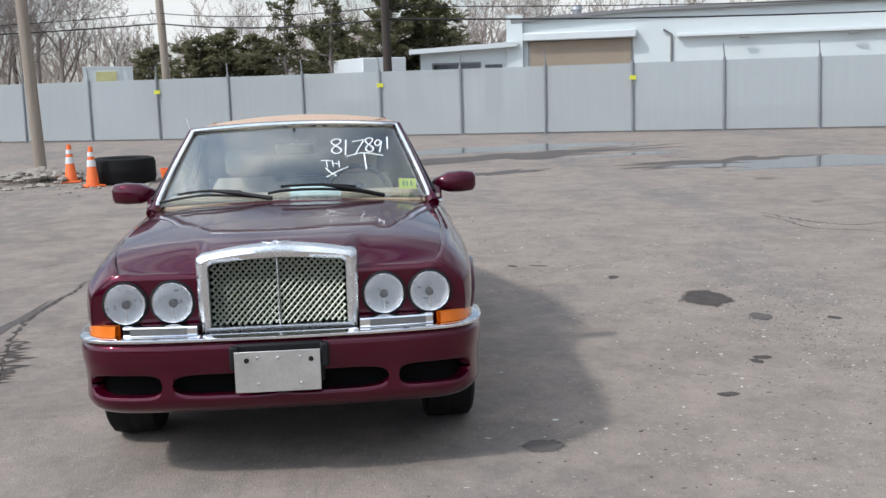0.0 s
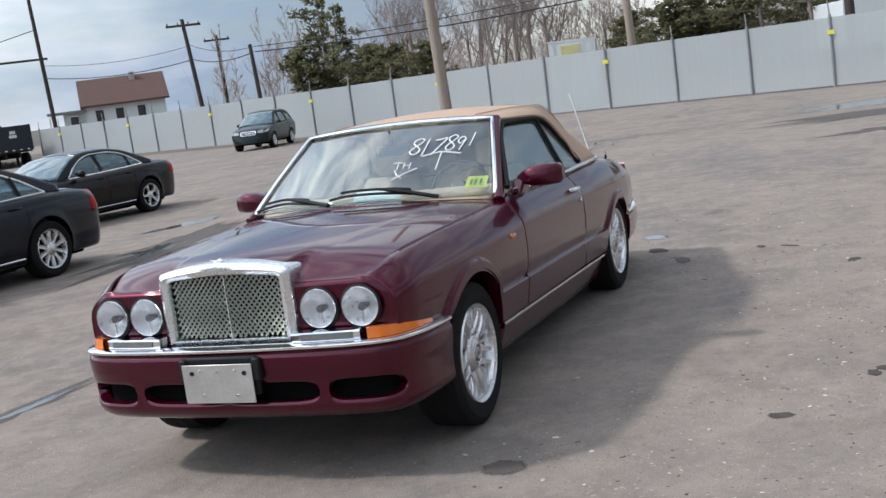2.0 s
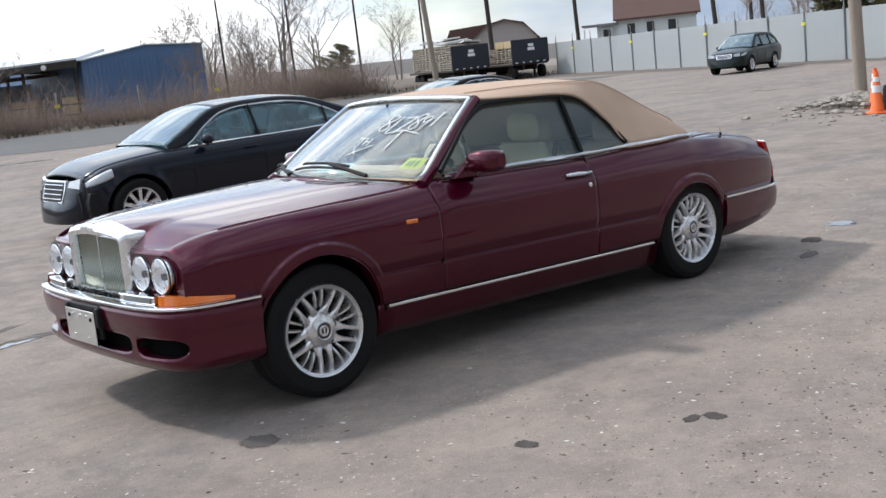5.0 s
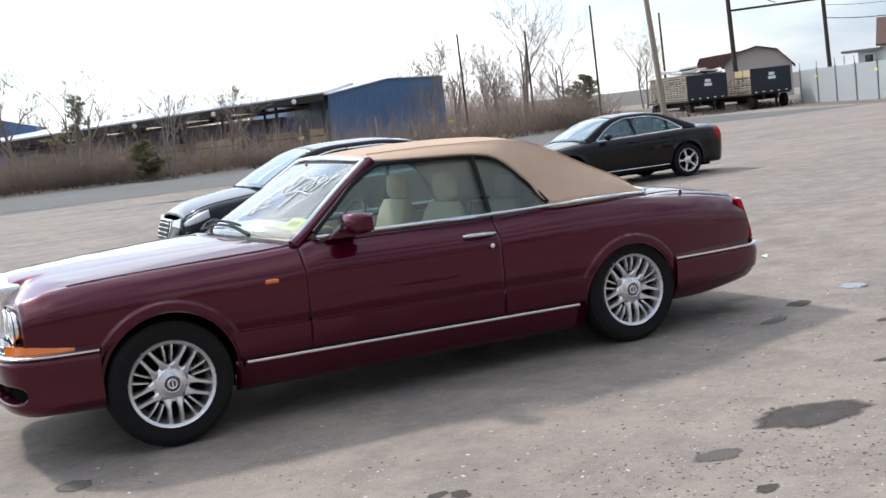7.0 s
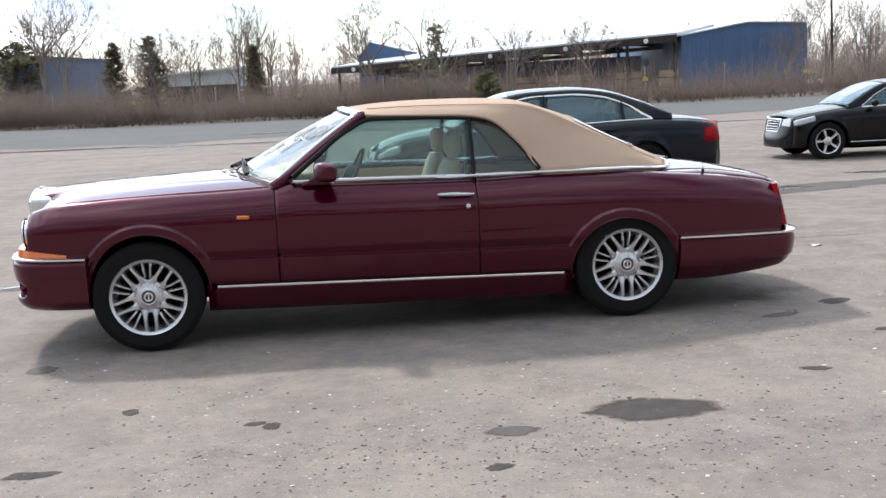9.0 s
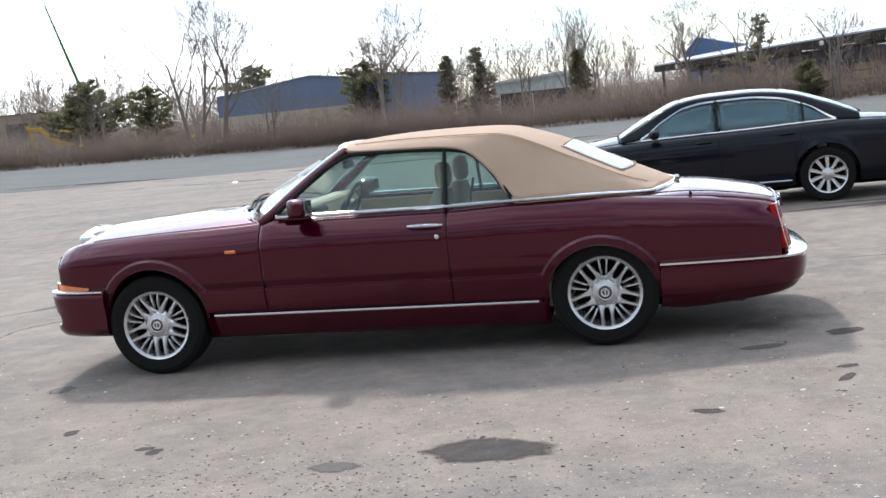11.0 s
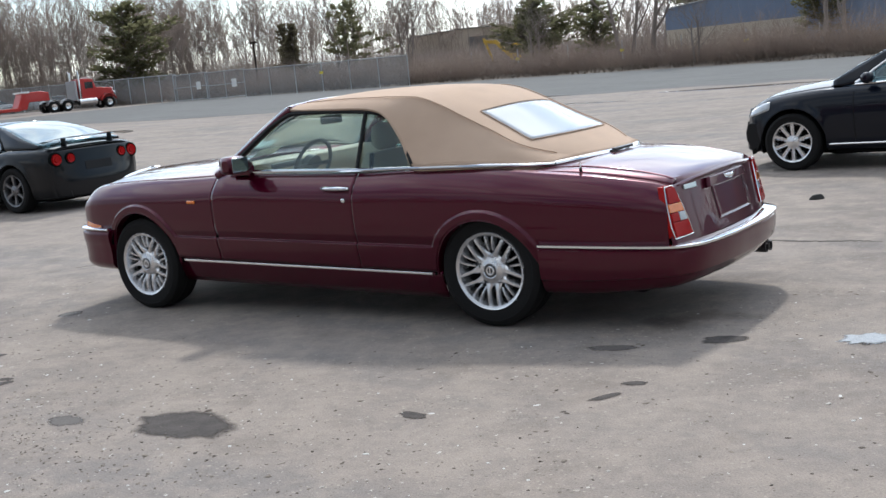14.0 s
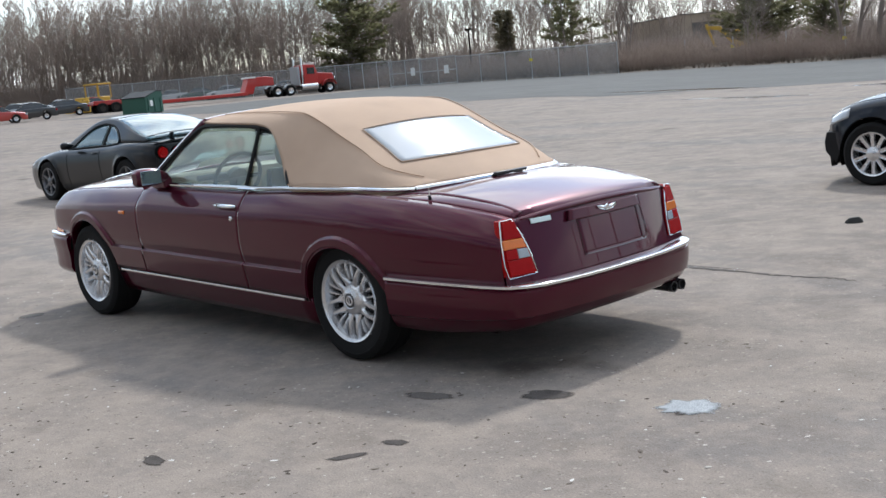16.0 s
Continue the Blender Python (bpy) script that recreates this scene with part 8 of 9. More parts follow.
def shell(name, label, a, b, depth, z0, profile, wall, roof_mat, category="building", over=0.25, slab=0.18, base=None):
    """A building: its front wall follows the profile (fraction of the front, height); the roof runs back from it."""
    a, L, rz = axes(a, b)
    root = thing(name, None, (a.x, a.y, z0), rz, label, category)
    top = [(q * L, h - z0) for q, h in profile]
    part("front_wall", M().prism([(0, 0)] + [(L, 0)] + top[::-1], 0, 0.25), wall, root, smooth=0)
    part("back_wall", M().prism([(0, 0)] + [(L, 0)] + top[::-1], depth - 0.25, depth), wall, root, smooth=0)
    for x0, h in ((0, top[0][1]), (L - 0.25, top[-1][1])):
        part("side_wall", M().box(x0, x0 + 0.25, 0.25, depth - 0.25, 0, h), wall, root, smooth=0)
    for (xa, ha), (xb, hb) in zip(top[:-1], top[1:]):
        ea = over if xa == 0 else 0
        eb = over if abs(xb - L) < 1e-6 else 0
        s = (hb - ha) / (xb - xa)
        poly = [(xa - ea, ha - s * ea), (xb + eb, hb + s * eb), (xb + eb, hb + s * eb + slab), (xa - ea, ha - s * ea + slab)]
        part("roof", M().prism(poly, -over, depth + over), roof_mat, root, smooth=0)
    if base:
        part("base_course", M().box(0.02, L - 0.02, -0.04, 0.0, 0, base[0]), base[1], root, smooth=0)
    return root, L


def window_in(root, x0, x1, z0, z1, frame_mat, name="window"):
    w = part(name, M().box(x0, x1, -0.05, -0.004, z0, z1), frame_mat, root, bevel=0.01)
    part("pane", M().box(x0 + 0.09, x1 - 0.09, -0.07, -0.045, z0 + 0.09, z1 - 0.09), WINDOWDARK, w)
    return w


# long white workshop behind the fence
A, U = Vector((52.3, -9.2)), Vector((-0.297, -0.955))
shop, L = shell("white_workshop", "long white rendered workshop with tan roller door behind fence", A, A + U * 45, 14, 0, [(0, 4.6), (0.14, 4.9), (1, 5.15)], WHITEWALL, GREYROOF, over=0.3)
door = part("roller_door", M().box(0.55, 5.95, -0.06, 0.0, 0.0, 3.6), GREYROOF, shop, "tan slatted roller door")
for k in range(40):
    z = 0.02 + k * 0.089
    part("slat", M().box(0.65, 5.85, -0.10, -0.062, z, z + 0.078), TANSLAT, door)
part("roller_housing", M().box(0.35, 6.15, -0.55, 0.0, 3.62, 4.02), WHITEMETAL, shop, bevel=0.05)
part("corner_pier", M().box(-0.55, 0.30, -0.25, 0.0, 0, 5.0), WHITEWALL, shop)
part("downpipe", M().tube([(7.9, -0.06, 0), (7.9, -0.06, 3.7), (7.5, -0.12, 3.95)], 0.06, 8), GREYROOF, shop)
part("ledge", M().box(8.2, 44.5, -0.35, 0.0, 3.55, 3.72), WHITEMETAL, shop, "white ledge along the wall", bevel=0.02)
for x in (11.2, 16.4, 21.6, 26.8, 32.0):
    part("wall_lamp", M().box(x, x + 0.5, -0.5, -0.36, 3.38, 3.5), GREYROOF, shop, bevel=0.02)
part("roof_vent", M().rev([(0.22, 0), (0.22, 0.7), (0.34, 0.72), (0.30, 0.9), (0.001, 1.0)], 12, (2.6, 5.0, 4.7), "z"), GALV, shop)
wing, L = shell("low_wing", "low white wing with an overhanging pale roof", (52.9, -4.1), (52.35, -8.6), 6, 0, [(0, 3.15), (1, 3.35)], WHITEWALL, WHITEMETAL, over=0.55, slab=0.25)
window_in(wing, 0.6, 3.2, 1.9, 2.65, GREYROOF)
part("doorway", M().box(3.4, 4.3, -0.05, -0.004, 0, 2.5), WINDOWDARK, wing)

root, L = shell("storage_container", "white storage container with a faded yellow sign", (39.9, 10.35), (40.3, 8.45), 3.0, 0, [(0, 2.67), (1, 2.62)], WHITEMETAL, WHITEMETAL, "container", 0.02, 0.06)
part("sign", M().box(0.5, 1.3, -0.06, -0.004, 2.0, 2.5), SIGNYELLOW, root, "faded yellow sign")
for k in range(6):
    part("rib", M().box(0.15 + k * 0.31, 0.21 + k * 0.31, -0.03, -0.002, 0.1, 1.98 if 0.4 < 0.15 + k * 0.31 < 1.35 else 2.6), WHITEMETAL, root)


def box_truck(at, rz):
    r = thing("box_truck", None, at, rz, "white box truck parked behind the fence", "truck")
    part("cargo_box", M().box(-0.9, 4.4, -1.15, 1.15, 0.85, 2.95), WHITEMETAL, r, bevel=0.04)
    part("cab", M().prism([(-2.9, 0.5), (-1.0, 0.5), (-1.0, 2.2), (-1.9, 2.2), (-2.3, 1.45), (-2.9, 1.3)], -1.0, 1.0), WHITEPAINT, r, bevel=0.06)
    part("windscreen", M().add([(-1.93, -0.9, 2.12), (-2.33, -0.9, 1.48), (-2.33, 0.9, 1.48), (-1.93, 0.9, 2.12)], [(0, 1, 2, 3)]), WINDOWDARK, r, thick=0.02)
    for x in (-2.1, 2.9):
        for s in (-1, 1):
            part("wheel", M().rev([(0.001, 0.12), (0.22, 0.12), (0.40, 0.11), (0.40, -0.11), (0.001, -0.11)], 18, (x, s * 0.95, 0.40)), RUBBER, r)
    part("chassis", M().box(-2.4, 4.3, -0.5, 0.5, 0.45, 0.85), STEELDARK, r)


box_truck((53.4, -0.6, 0), 200)

# houses beyond the fence
house, L = shell("white_house", "white house with a red-brown shingle roof", (79.3, 66.2), (83.9, 60.5), 7, 0, [(0, 3.9), (1, 3.9)], WHITEWALL, GREYROOF, "house", 0.1, 0.05)
for s, y0, y1 in ((1, -0.5, 3.5), (-1, 7.5, 3.5)):
    part("roof", M().add([(-0.4, y0, 3.65), (L + 0.4, y0, 3.65), (L + 0.4, y1, 6.15), (-0.4, y1, 6.15), (-0.4, y0, 3.82), (L + 0.4, y0, 3.82), (L + 0.4, y1, 6.34), (-0.4, y1, 6.34)], [(0, 1, 2, 3), (7, 6, 5, 4), (0, 4, 5, 1), (1, 5, 6, 2), (2, 6, 7, 3), (3, 7, 4, 0)]), REDROOF, house, "red-brown shingle roof", smooth=0)
for x0 in (0.15, L - 0.35):
    part("gable", M().prism([(0.1, 3.7), (6.9, 3.7), (3.5, 6.1)], x0, x0 + 0.2, "x"), WHITEWALL, house, smooth=0)
for x in (0.8, 2.6, 4.6):
    window_in(house, x, x + 0.9, 2.2, 3.4, WHITEMETAL)
part("side_wing", M().box(-2.0, 0.0, 0.3, 4.5, 0.0, 3.35), WHITEWALL, house)
part("porch_roof", M().box(-3.4, 0.1, -0.3, 4.8, 3.36, 3.55), GREYROOF, house)
window_in(house, -1.5, -0.6, 2.1, 3.1, WHITEMETAL)
part("chimney", M().box(4.5, 5.0, 2.7, 3.2, 5.4, 6.6), GABLEGREY, house, bevel=0.02)
for x in (-3.2,):
    part("porch_post", M().tube([(x, 0, 0), (x, 0, 3.15)], 0.07, 6), WHITEMETAL, house)
barn, L = shell("gable_barn", "grey-sided barn with a broad gable and red-brown roof", (69.6, 75.9), (73.9, 71.7), 12, 0, [(0, 3.5), (0.2, 4.45), (0.5, 4.85), (0.8, 4.4), (1, 3.1)], GABLEGREY, REDROOF, "barn", 0.3, 0.15)
part("side_roof", M().prism([(-3.0, 3.2), (0.0, 3.5), (1.6, 4.75), (-2.4, 4.5)], 2.0, 2.3), REDROOF, barn, smooth=0)

# blue yard: closed end, open shed, stacked lumber
closed, L = shell("blue_warehouse", "blue corrugated metal building with a low gable", (24.7, 63.1), (33.0, 62.6), 20, 0, [(0, 3.95), (0.52, 4.62), (1, 4.45)], BLUEMETAL, BRIGHTROOF, over=0.15, slab=0.08)
for k in range(28):
    part("rib", M().box(0.1 + k * 0.29, 0.15 + k * 0.29, -0.03, 0.0, 0.0, 3.9), BLUEMETAL, closed)
a, L, rz = axes((24.6, 63.2), (3.0, 78.0))
shed = thing("open_shed", None, (a.x, a.y, 0), rz, "long open storage shed with dark posts and pale metal roof", "shed")
flip = a.x < 20
hx = lambda x: (3.05 + 0.9 * x / L) if flip else (3.95 - 0.9 * x / L)
part("roof", M().prism([(0, hx(0)), (L, hx(L)), (L, hx(L) + 0.22), (0, hx(0) + 0.22)], -0.6, 9.5).tf(lambda x, y, z: (x, y, z + max(0, y) * 0.085)), BRIGHTROOF, shed, "pale metal roof", smooth=0)
part("fascia", M().prism([(0, hx(0) - 0.35), (L, hx(L) - 0.35), (L, hx(L) + 0.1), (0, hx(0) + 0.1)], -0.66, -0.604), STEELDARK, shed, smooth=0)
part("back_wall", M().box(0, L, 9.0, 9.2, 0, 3.0), BLUEMETAL, shed, smooth=0)
part("gutter_beam", M().prism([(0, hx(0) - 0.6), (L, hx(L) - 0.6), (L, hx(L) - 0.36), (0, hx(0) - 0.36)], 3.8, 4.1), STEELDARK, shed, smooth=0)
for k in range(9):
    x = 0.3 + k * (L - 0.6) / 8
    part("post", M().tube([(x, 0, 0), (x, 0, hx(x))], 0.11, 6), STEELDARK, shed)
    part("post", M().tube([(x + 0.8, 5.5, 0), (x + 0.8, 5.5, hx(x) + 0.3)], 0.10, 6), STEELDARK, shed)
    part("rafter", M().box(x - 0.08, x + 0.08, -0.5, 9.0, hx(x) - 0.30, hx(x) - 0.02), STEELDARK, shed)
for k in range(5):
    x = 2.0 + k * (L - 4.0) / 4
    part("floodlight", M().rev([(0.001, 0.10), (0.14, 0.08), (0.17, 0.0), (0.001, -0.05)], 10, (x, -0.75, hx(x) - 0.15)), LABELWHITE, shed, "round white floodlight")
rl = random.Random(77)


def lumber_stack(at, rz, w, dpt, h, material):
    r = thing("lumber_stack", None, at, rz, "stack of sawn timber bundles under the shed", "lumber", "lumber stacks")
    z = 0.0
    while z < h - 0.1:
        part("bearer", M().box(-w / 2 + 0.2, w / 2 - 0.2, -dpt / 2, dpt / 2, z, z + 0.09), STEELDARK, r)
        hh = min(0.55, h - z - 0.08)
        o = rl.uniform(-0.08, 0.08)
        part("timber_layer", M().box(-w / 2 + o, w / 2 + o, -dpt / 2, dpt / 2, z + 0.09, z + 0.09 + hh), material, r, bevel=0.015)
        z += hh + 0.10


dirs = Vector((math.cos(radians(rz)), math.sin(radians(rz))))
nrm = Vector((-dirs.y, dirs.x))
for k in range(16):
    x = 0.9 + k * (L - 1.8) / 15
    p = Vector((a.x, a.y)) + dirs * x + nrm * rl.uniform(0.6, 4.2)
    lumber_stack((p.x, p.y, 0), rz + rl.uniform(-4, 4), rl.uniform(1.0, 1.6), 2.2, rl.choice((0.65, 1.2, 1.25, 1.8)), rl.choice((LUMBER, LUMBER, PALLETWOOD, CRATEWOOD)))
shell("blue_gable_store", "small blue metal store with a steep gable", (5.2, 84.6), (8.9, 83.6), 6, 0, [(0, 4.1), (0.25, 5.2), (1, 4.4)], BLUEMETAL, BRIGHTROOF, "shed", 0.1, 0.06)

# far warehouses
shell("slate_warehouse", "slate-blue metal warehouse with a low gable and tan base", (-43.6, 108.4), (-24.3, 114.5), 30, 1.0, [(0, 5.5), (0.5, 6.85), (1, 5.5)], BLUEGREY, BRIGHTROOF, over=0.2, slab=0.1, base=(2.3, TANWALL))
shell("blue_store", "plain blue metal store building", (-26.0, 99.0), (-16.6, 101.0), 12, 0.5, [(0, 6.0), (1, 5.2)], BLUEGREY, GREYROOF, over=0.15, slab=0.1)
r, L = shell("pale_shed", "low pale shed with a flat banded roof", (-13.6, 106.3), (-4.0, 107.4), 8, 0.0, [(0, 3.6), (1, 4.1)], WHITEWALL, BRIGHTROOF, "shed", 0.4, 0.25)
part("doorway", M().box(1.0, 8.0, -0.05, -0.004, 0, 2.6), WINDOWDARK, r)
r, L = shell("tan_workshop", "long tan block workshop with garage doors", (-77.0, 107.2), (-63.0, 115.6), 12, 1.0, [(0, 5.7), (0.4, 6.2), (1, 6.1)], TANWALL, GREYROOF, over=0.15, slab=0.12)
for x in (7.6, 11.0):
    part("garage_door", M().box(x, x + 2.4, -0.06, -0.004, 0, 4.2), GREYROOF, r)

# ---- trailers of pallets ----
def pallet_mesh():
    m = M()
    for k in range(5):
        m.box(-0.6, 0.6, -0.5 + k * 0.22, -0.5 + k * 0.22 + 0.12, 0.115, 0.14)
    for x in (-0.6, -0.05, 0.5):
        m.box(x, x + 0.10, -0.5, 0.5, 0.025, 0.115)
    for k in range(3):
        m.box(-0.6, 0.6, -0.5 + k * 0.44, -0.5 + k * 0.44 + 0.12, 0.0, 0.025)
    return mesh("pallet", m, PALLETWOOD, 0)


PALLET = pallet_mesh()


def pallet_trailer(front, heading, label, load):
    """Flat trailer with a steel headboard; local x runs back from the headboard."""
    r = thing("flat_trailer", None, (front[0], front[1], 0), heading, label, "trailer", "pallet trailers")
    hb = part("headboard", M().box(-0.10, 0.0, -1.28, 1.28, 0.95, 2.46), NAVYSTEEL, r, "dark navy steel headboard", bevel=0.02)
    part("label_plate", M().box(-0.112, -0.104, -0.30, 0.18, 1.75, 1.93).box(-0.112, -0.104, -0.24, 0.12, 1.98, 2.16), LABELWHITE, hb)
    for k in range(5):
        part("marker", M().box(-0.112, -0.104, -1.0 + k * 0.48, -0.85 + k * 0.48, 1.0, 1.06), LABELWHITE, hb)
    part("deck", M().box(0, 8.0, -1.22, 1.22, 0.86, 1.0), STEELDARK, r, bevel=0.02)
    for s in (-0.45, 0.45):
        part("chassis_rail", M().box(0.1, 8.0, s - 0.06, s + 0.06, 0.55, 0.858), STEELDARK, r)
    for x in (0.5, 6.0, 7.0):
        for s in (-1, 1):
            part("wheel", M().rev([(0.001, 0.10), (0.20, 0.12), (0.40, 0.12), (0.42, 0.05), (0.42, -0.12), (0.001, -0.12)], 18, (x, s * 0.98, 0.42)), RUBBER, r)
    for s in (-0.9, 0.9):
        part("landing_leg", M().box(1.3, 1.42, s - 0.06, s + 0.06, 0.02, 0.86), STEELDARK, r)
    base = pose(front[0], front[1], 0, 0, 0, heading)
    for i in range(6):
        for j, y in enumerate((-0.62, 0.62)):
            for k in range(11 if load == "pallets" else 7):
                m = base @ pose(0.65 + i * 1.22, y + rl.uniform(-0.04, 0.04), 1.0 + k * 0.142, 0, 0, rl.uniform(-4, 4))
                if load != "pallets" and i > 3 and k > 4:
                    continue
                o = new("pallet", PALLET)
                o.matrix_basis = m
                tagged(o, "weathered grey wooden pallet in a stack", "pallet", "stacked pallets")
    if load == "pallets":
        for k in range(9):
            m = M().box(-0.9, 0.9, -0.55, 0.55, 0, 0.09)
            o = thing("loose_board", mesh("loose_board", m.tf(lambda x, y, z: (x, y, z + 0.06 * math.sin(3 * x + k))), TARP, 0), (0, 0, 0), 0, "pale weathered board thrown on the pallets", "board", "boards on the load")
            o.matrix_basis = base @ pose(0.8 + k * 0.7, rl.uniform(-0.3, 0.3), 2.58 + 0.11 * (k % 4), rl.uniform(-5, 5), rl.uniform(-5, 5), rl.uniform(0, 180))
    else:
        for x in (0.7, 2.0):
            o = thing("crate", mesh("crate", M().box(-0.6, 0.6, -1.15, 1.15, 0, 0.42).box(-0.62, -0.5, -1.17, -1.0, 0, 0.44).box(-0.62, -0.5, 1.0, 1.17, 0, 0.44), CRATEWOOD, 0), (0, 0, 0), 0, "pale wooden crate on a trailer load", "crate", "boards on the load")
            o.matrix_basis = base @ pose(x, 0, 2.005, 0, 0, 0)


pallet_trailer((43.4, 47.7), 71.0, "dark flat trailer stacked with weathered pallets", "pallets")
pallet_trailer((46.3, 45.3), 71.0, "dark flat trailer stacked with crates and pallets", "crates")

# ---- wire fences ----
def wire_material():
    ma = bpy.data.materials.new("chain_link")
    ma.use_nodes = True
    nt = ma.node_tree
    b = nt.nodes["Principled BSDF"]
    b.inputs["Base Color"].default_value = (0.33, 0.35, 0.36, 1)
    b.inputs["Metallic"].default_value, b.inputs["Roughness"].default_value = 0.3, 0.6
    co, mp = nt.nodes.new("ShaderNodeTexCoord"), nt.nodes.new("ShaderNodeTexNoise")
    mp.inputs["Scale"].default_value = 0.6
    rg = nt.nodes.new("ShaderNodeMapRange")
    rg.inputs["To Min"].default_value, rg.inputs["To Max"].default_value = 0.30, 0.48
    nt.links.new(co.outputs["Object"], mp.inputs["Vector"])
    nt.links.new(mp.outputs["Fac"], rg.inputs["Value"])
    nt.links.new(rg.outputs["Result"], b.inputs["Alpha"])
    return ma


CHAINLINK = wire_material()


def wire_fence(points, h, label, step=3.0, tags=0, top=True, group="wire fences"):
    root = thing("wire_fence", None, (points[0][0], points[0][1], 0), 0, label, "fence", group)
    ox, oy = points[0]
    n = 0
    for (xa, ya), (xb, yb) in zip(points[:-1], points[1:]):
        ln = math.hypot(xb - xa, yb - ya)
        cnt = max(1, round(ln / step))
        line = [(xa + (xb - xa) * k / cnt, ya + (yb - ya) * k / cnt) for k in range(cnt + 1)]
        for k, (x, y) in enumerate(line):
            z = rise(x, y)
            if k < cnt or (xb, yb) == points[-1]:
                p = part("post", M().tube([(x - ox, y - oy, z), (x - ox, y - oy, z + h + 0.08)], 0.04, 6), GALV, root)
                n += 1
                if tags and n % tags == 0:
                    part("tag", M().box(x - ox - 0.16, x - ox + 0.16, y - oy - 0.07, y - oy - 0.045, z + h * 0.62, z + h * 0.62 + 0.2), TAGYELLOW, p, "small yellow tag")
        for (x, y), (u, v) in zip(line[:-1], line[1:]):
            za, zb = rise(x, y), rise(u, v)
            if not top:
                continue
            part("wire_panel", M().add([(x - ox, y - oy, za + 0.03), (u - ox, v - oy, zb + 0.03), (u - ox, v - oy, zb + h), (x - ox, y - oy, za + h)], [(0, 1, 2, 3)]), CHAINLINK, root)
            if top:
                part("top_rail", M().tube([(x - ox, y - oy, za + h), (u - ox, v - oy, zb + h)], 0.035, 6), GALV, root)


wire_fence([(-46.8, 65.3), (-64.2, 65.2)], 2.35, "galvanised chain-link fence beside brush", 3.0, 4)
wire_fence([(-73.8, 66.2), (-84.5, 68.0), (-92.0, 66.0), (-104.6, 58.9), (-116.0, 54.0)], 2.5, "galvanised chain-link fence round a yard of cars", 3.0, 0)
for x0, x1, y in ((-64.3, -69.0, 65.3), (-69.2, -73.6, 65.7)):
    g = thing("yard_gate", None, (x0, y, rise(x0, y)), 0, "galvanised chain-link yard gate with two rails", "gate", "yard gates")
    w = x1 - x0
    for x in (0, w / 2, w):
        part("upright", M().tube([(x, 0, 0.05), (x, 0, 2.5)], 0.045, 6), GALV, g)
    for z in (0.15, 1.3, 2.45):
        part("rail", M().tube([(0, 0, z), (w, 0, z)], 0.04, 6), GALV, g)
    part("wire_panel", M().add([(0, 0, 0.15), (w, 0, 0.15), (w, 0, 2.45), (0, 0, 2.45)], [(0, 1, 2, 3)]), CHAINLINK, g)
    part("notice", M().box(w * 0.32, w * 0.20, -0.06, -0.04, 1.0, 1.7), LABELWHITE, g, "white notice on the gate")
wire_fence([(-44.0, EDGE(-44.0) + 4.4), (-20.0, EDGE(-20) + 4.6), (0.0, EDGE(0) + 4.8), (20.0, EDGE(20) + 4.2), (33.0, EDGE(33) + 3.2)], 2.0, "thin wire fence running through the brush", 5.0, 2, False)
lp = thing("light_pole", mesh("light_pole", M().tube([(0, 0, 0), (0, 0, 4.8)], [0.11, 0.08], 8), DARKPOLE), (-70.5, 73.5, rise(-70.5, 0)), 0, "dark light pole with a small head", "light pole")
part("lamp_head", M().box(-0.35, 0.35, -0.15, 0.15, 4.75, 4.95), DARKPOLE, lp, bevel=0.03)

# ---- lorry, low trailer and yard plant ----
def disc_wheel(parent, x, y, z, r, w, rim, name="wheel"):
    t = part(name, M().rev([(r * 0.55, w / 2), (r * 0.95, w / 2), (r, w / 2 - 0.04), (r, -w / 2 + 0.04), (r * 0.95, -w / 2), (r * 0.55, -w / 2)], 20, (x, y, z)), RUBBER, parent)
    s = 1 if y > 0 else -1
    part("rim", M().rev([(0.001, s * (w / 2 - 0.03)), (r * 0.22, s * (w / 2 - 0.02)), (r * 0.3, s * (w / 2 - 0.07)), (r * 0.52, s * (w / 2 - 0.05)), (r * 0.58, s * w / 2)], 16, (x, y, z)), rim, t)


front, back = Vector((-81.95, 65.4)), Vector((-83.65, 58.6))
d = (back - front).normalized()
tz = rise(-82.5, 0)
lorry = thing("road_tractor", None, (front.x, front.y, tz), math.degrees(math.atan2(d.y, d.x)), "red long-nosed lorry tractor with chrome fittings", "lorry")
part("bonnet", M().prism([(0.15, 0.85), (0.1, 1.75), (0.25, 1.85), (1.9, 2.0), (1.9, 0.85)], -0.62, 0.62), REDPAINT, lorry, bevel=0.08)
part("radiator_shell", M().box(0.02, 0.16, -0.5, 0.5, 0.75, 1.85), CHROME, lorry, bevel=0.04)
cab = part("cab", M().prism([(1.9, 0.8), (1.9, 1.95), (2.15, 2.75), (3.35, 2.85), (3.35, 0.8)], -1.0, 1.0), REDPAINT, lorry, bevel=0.07)
part("windscreen", M().add([(1.88, -0.85, 1.98), (1.88, 0.85, 1.98), (2.10, 0.80, 2.62), (2.10, -0.80, 2.62)], [(0, 1, 2, 3)]), WINDOWDARK, cab, thick=0.02)
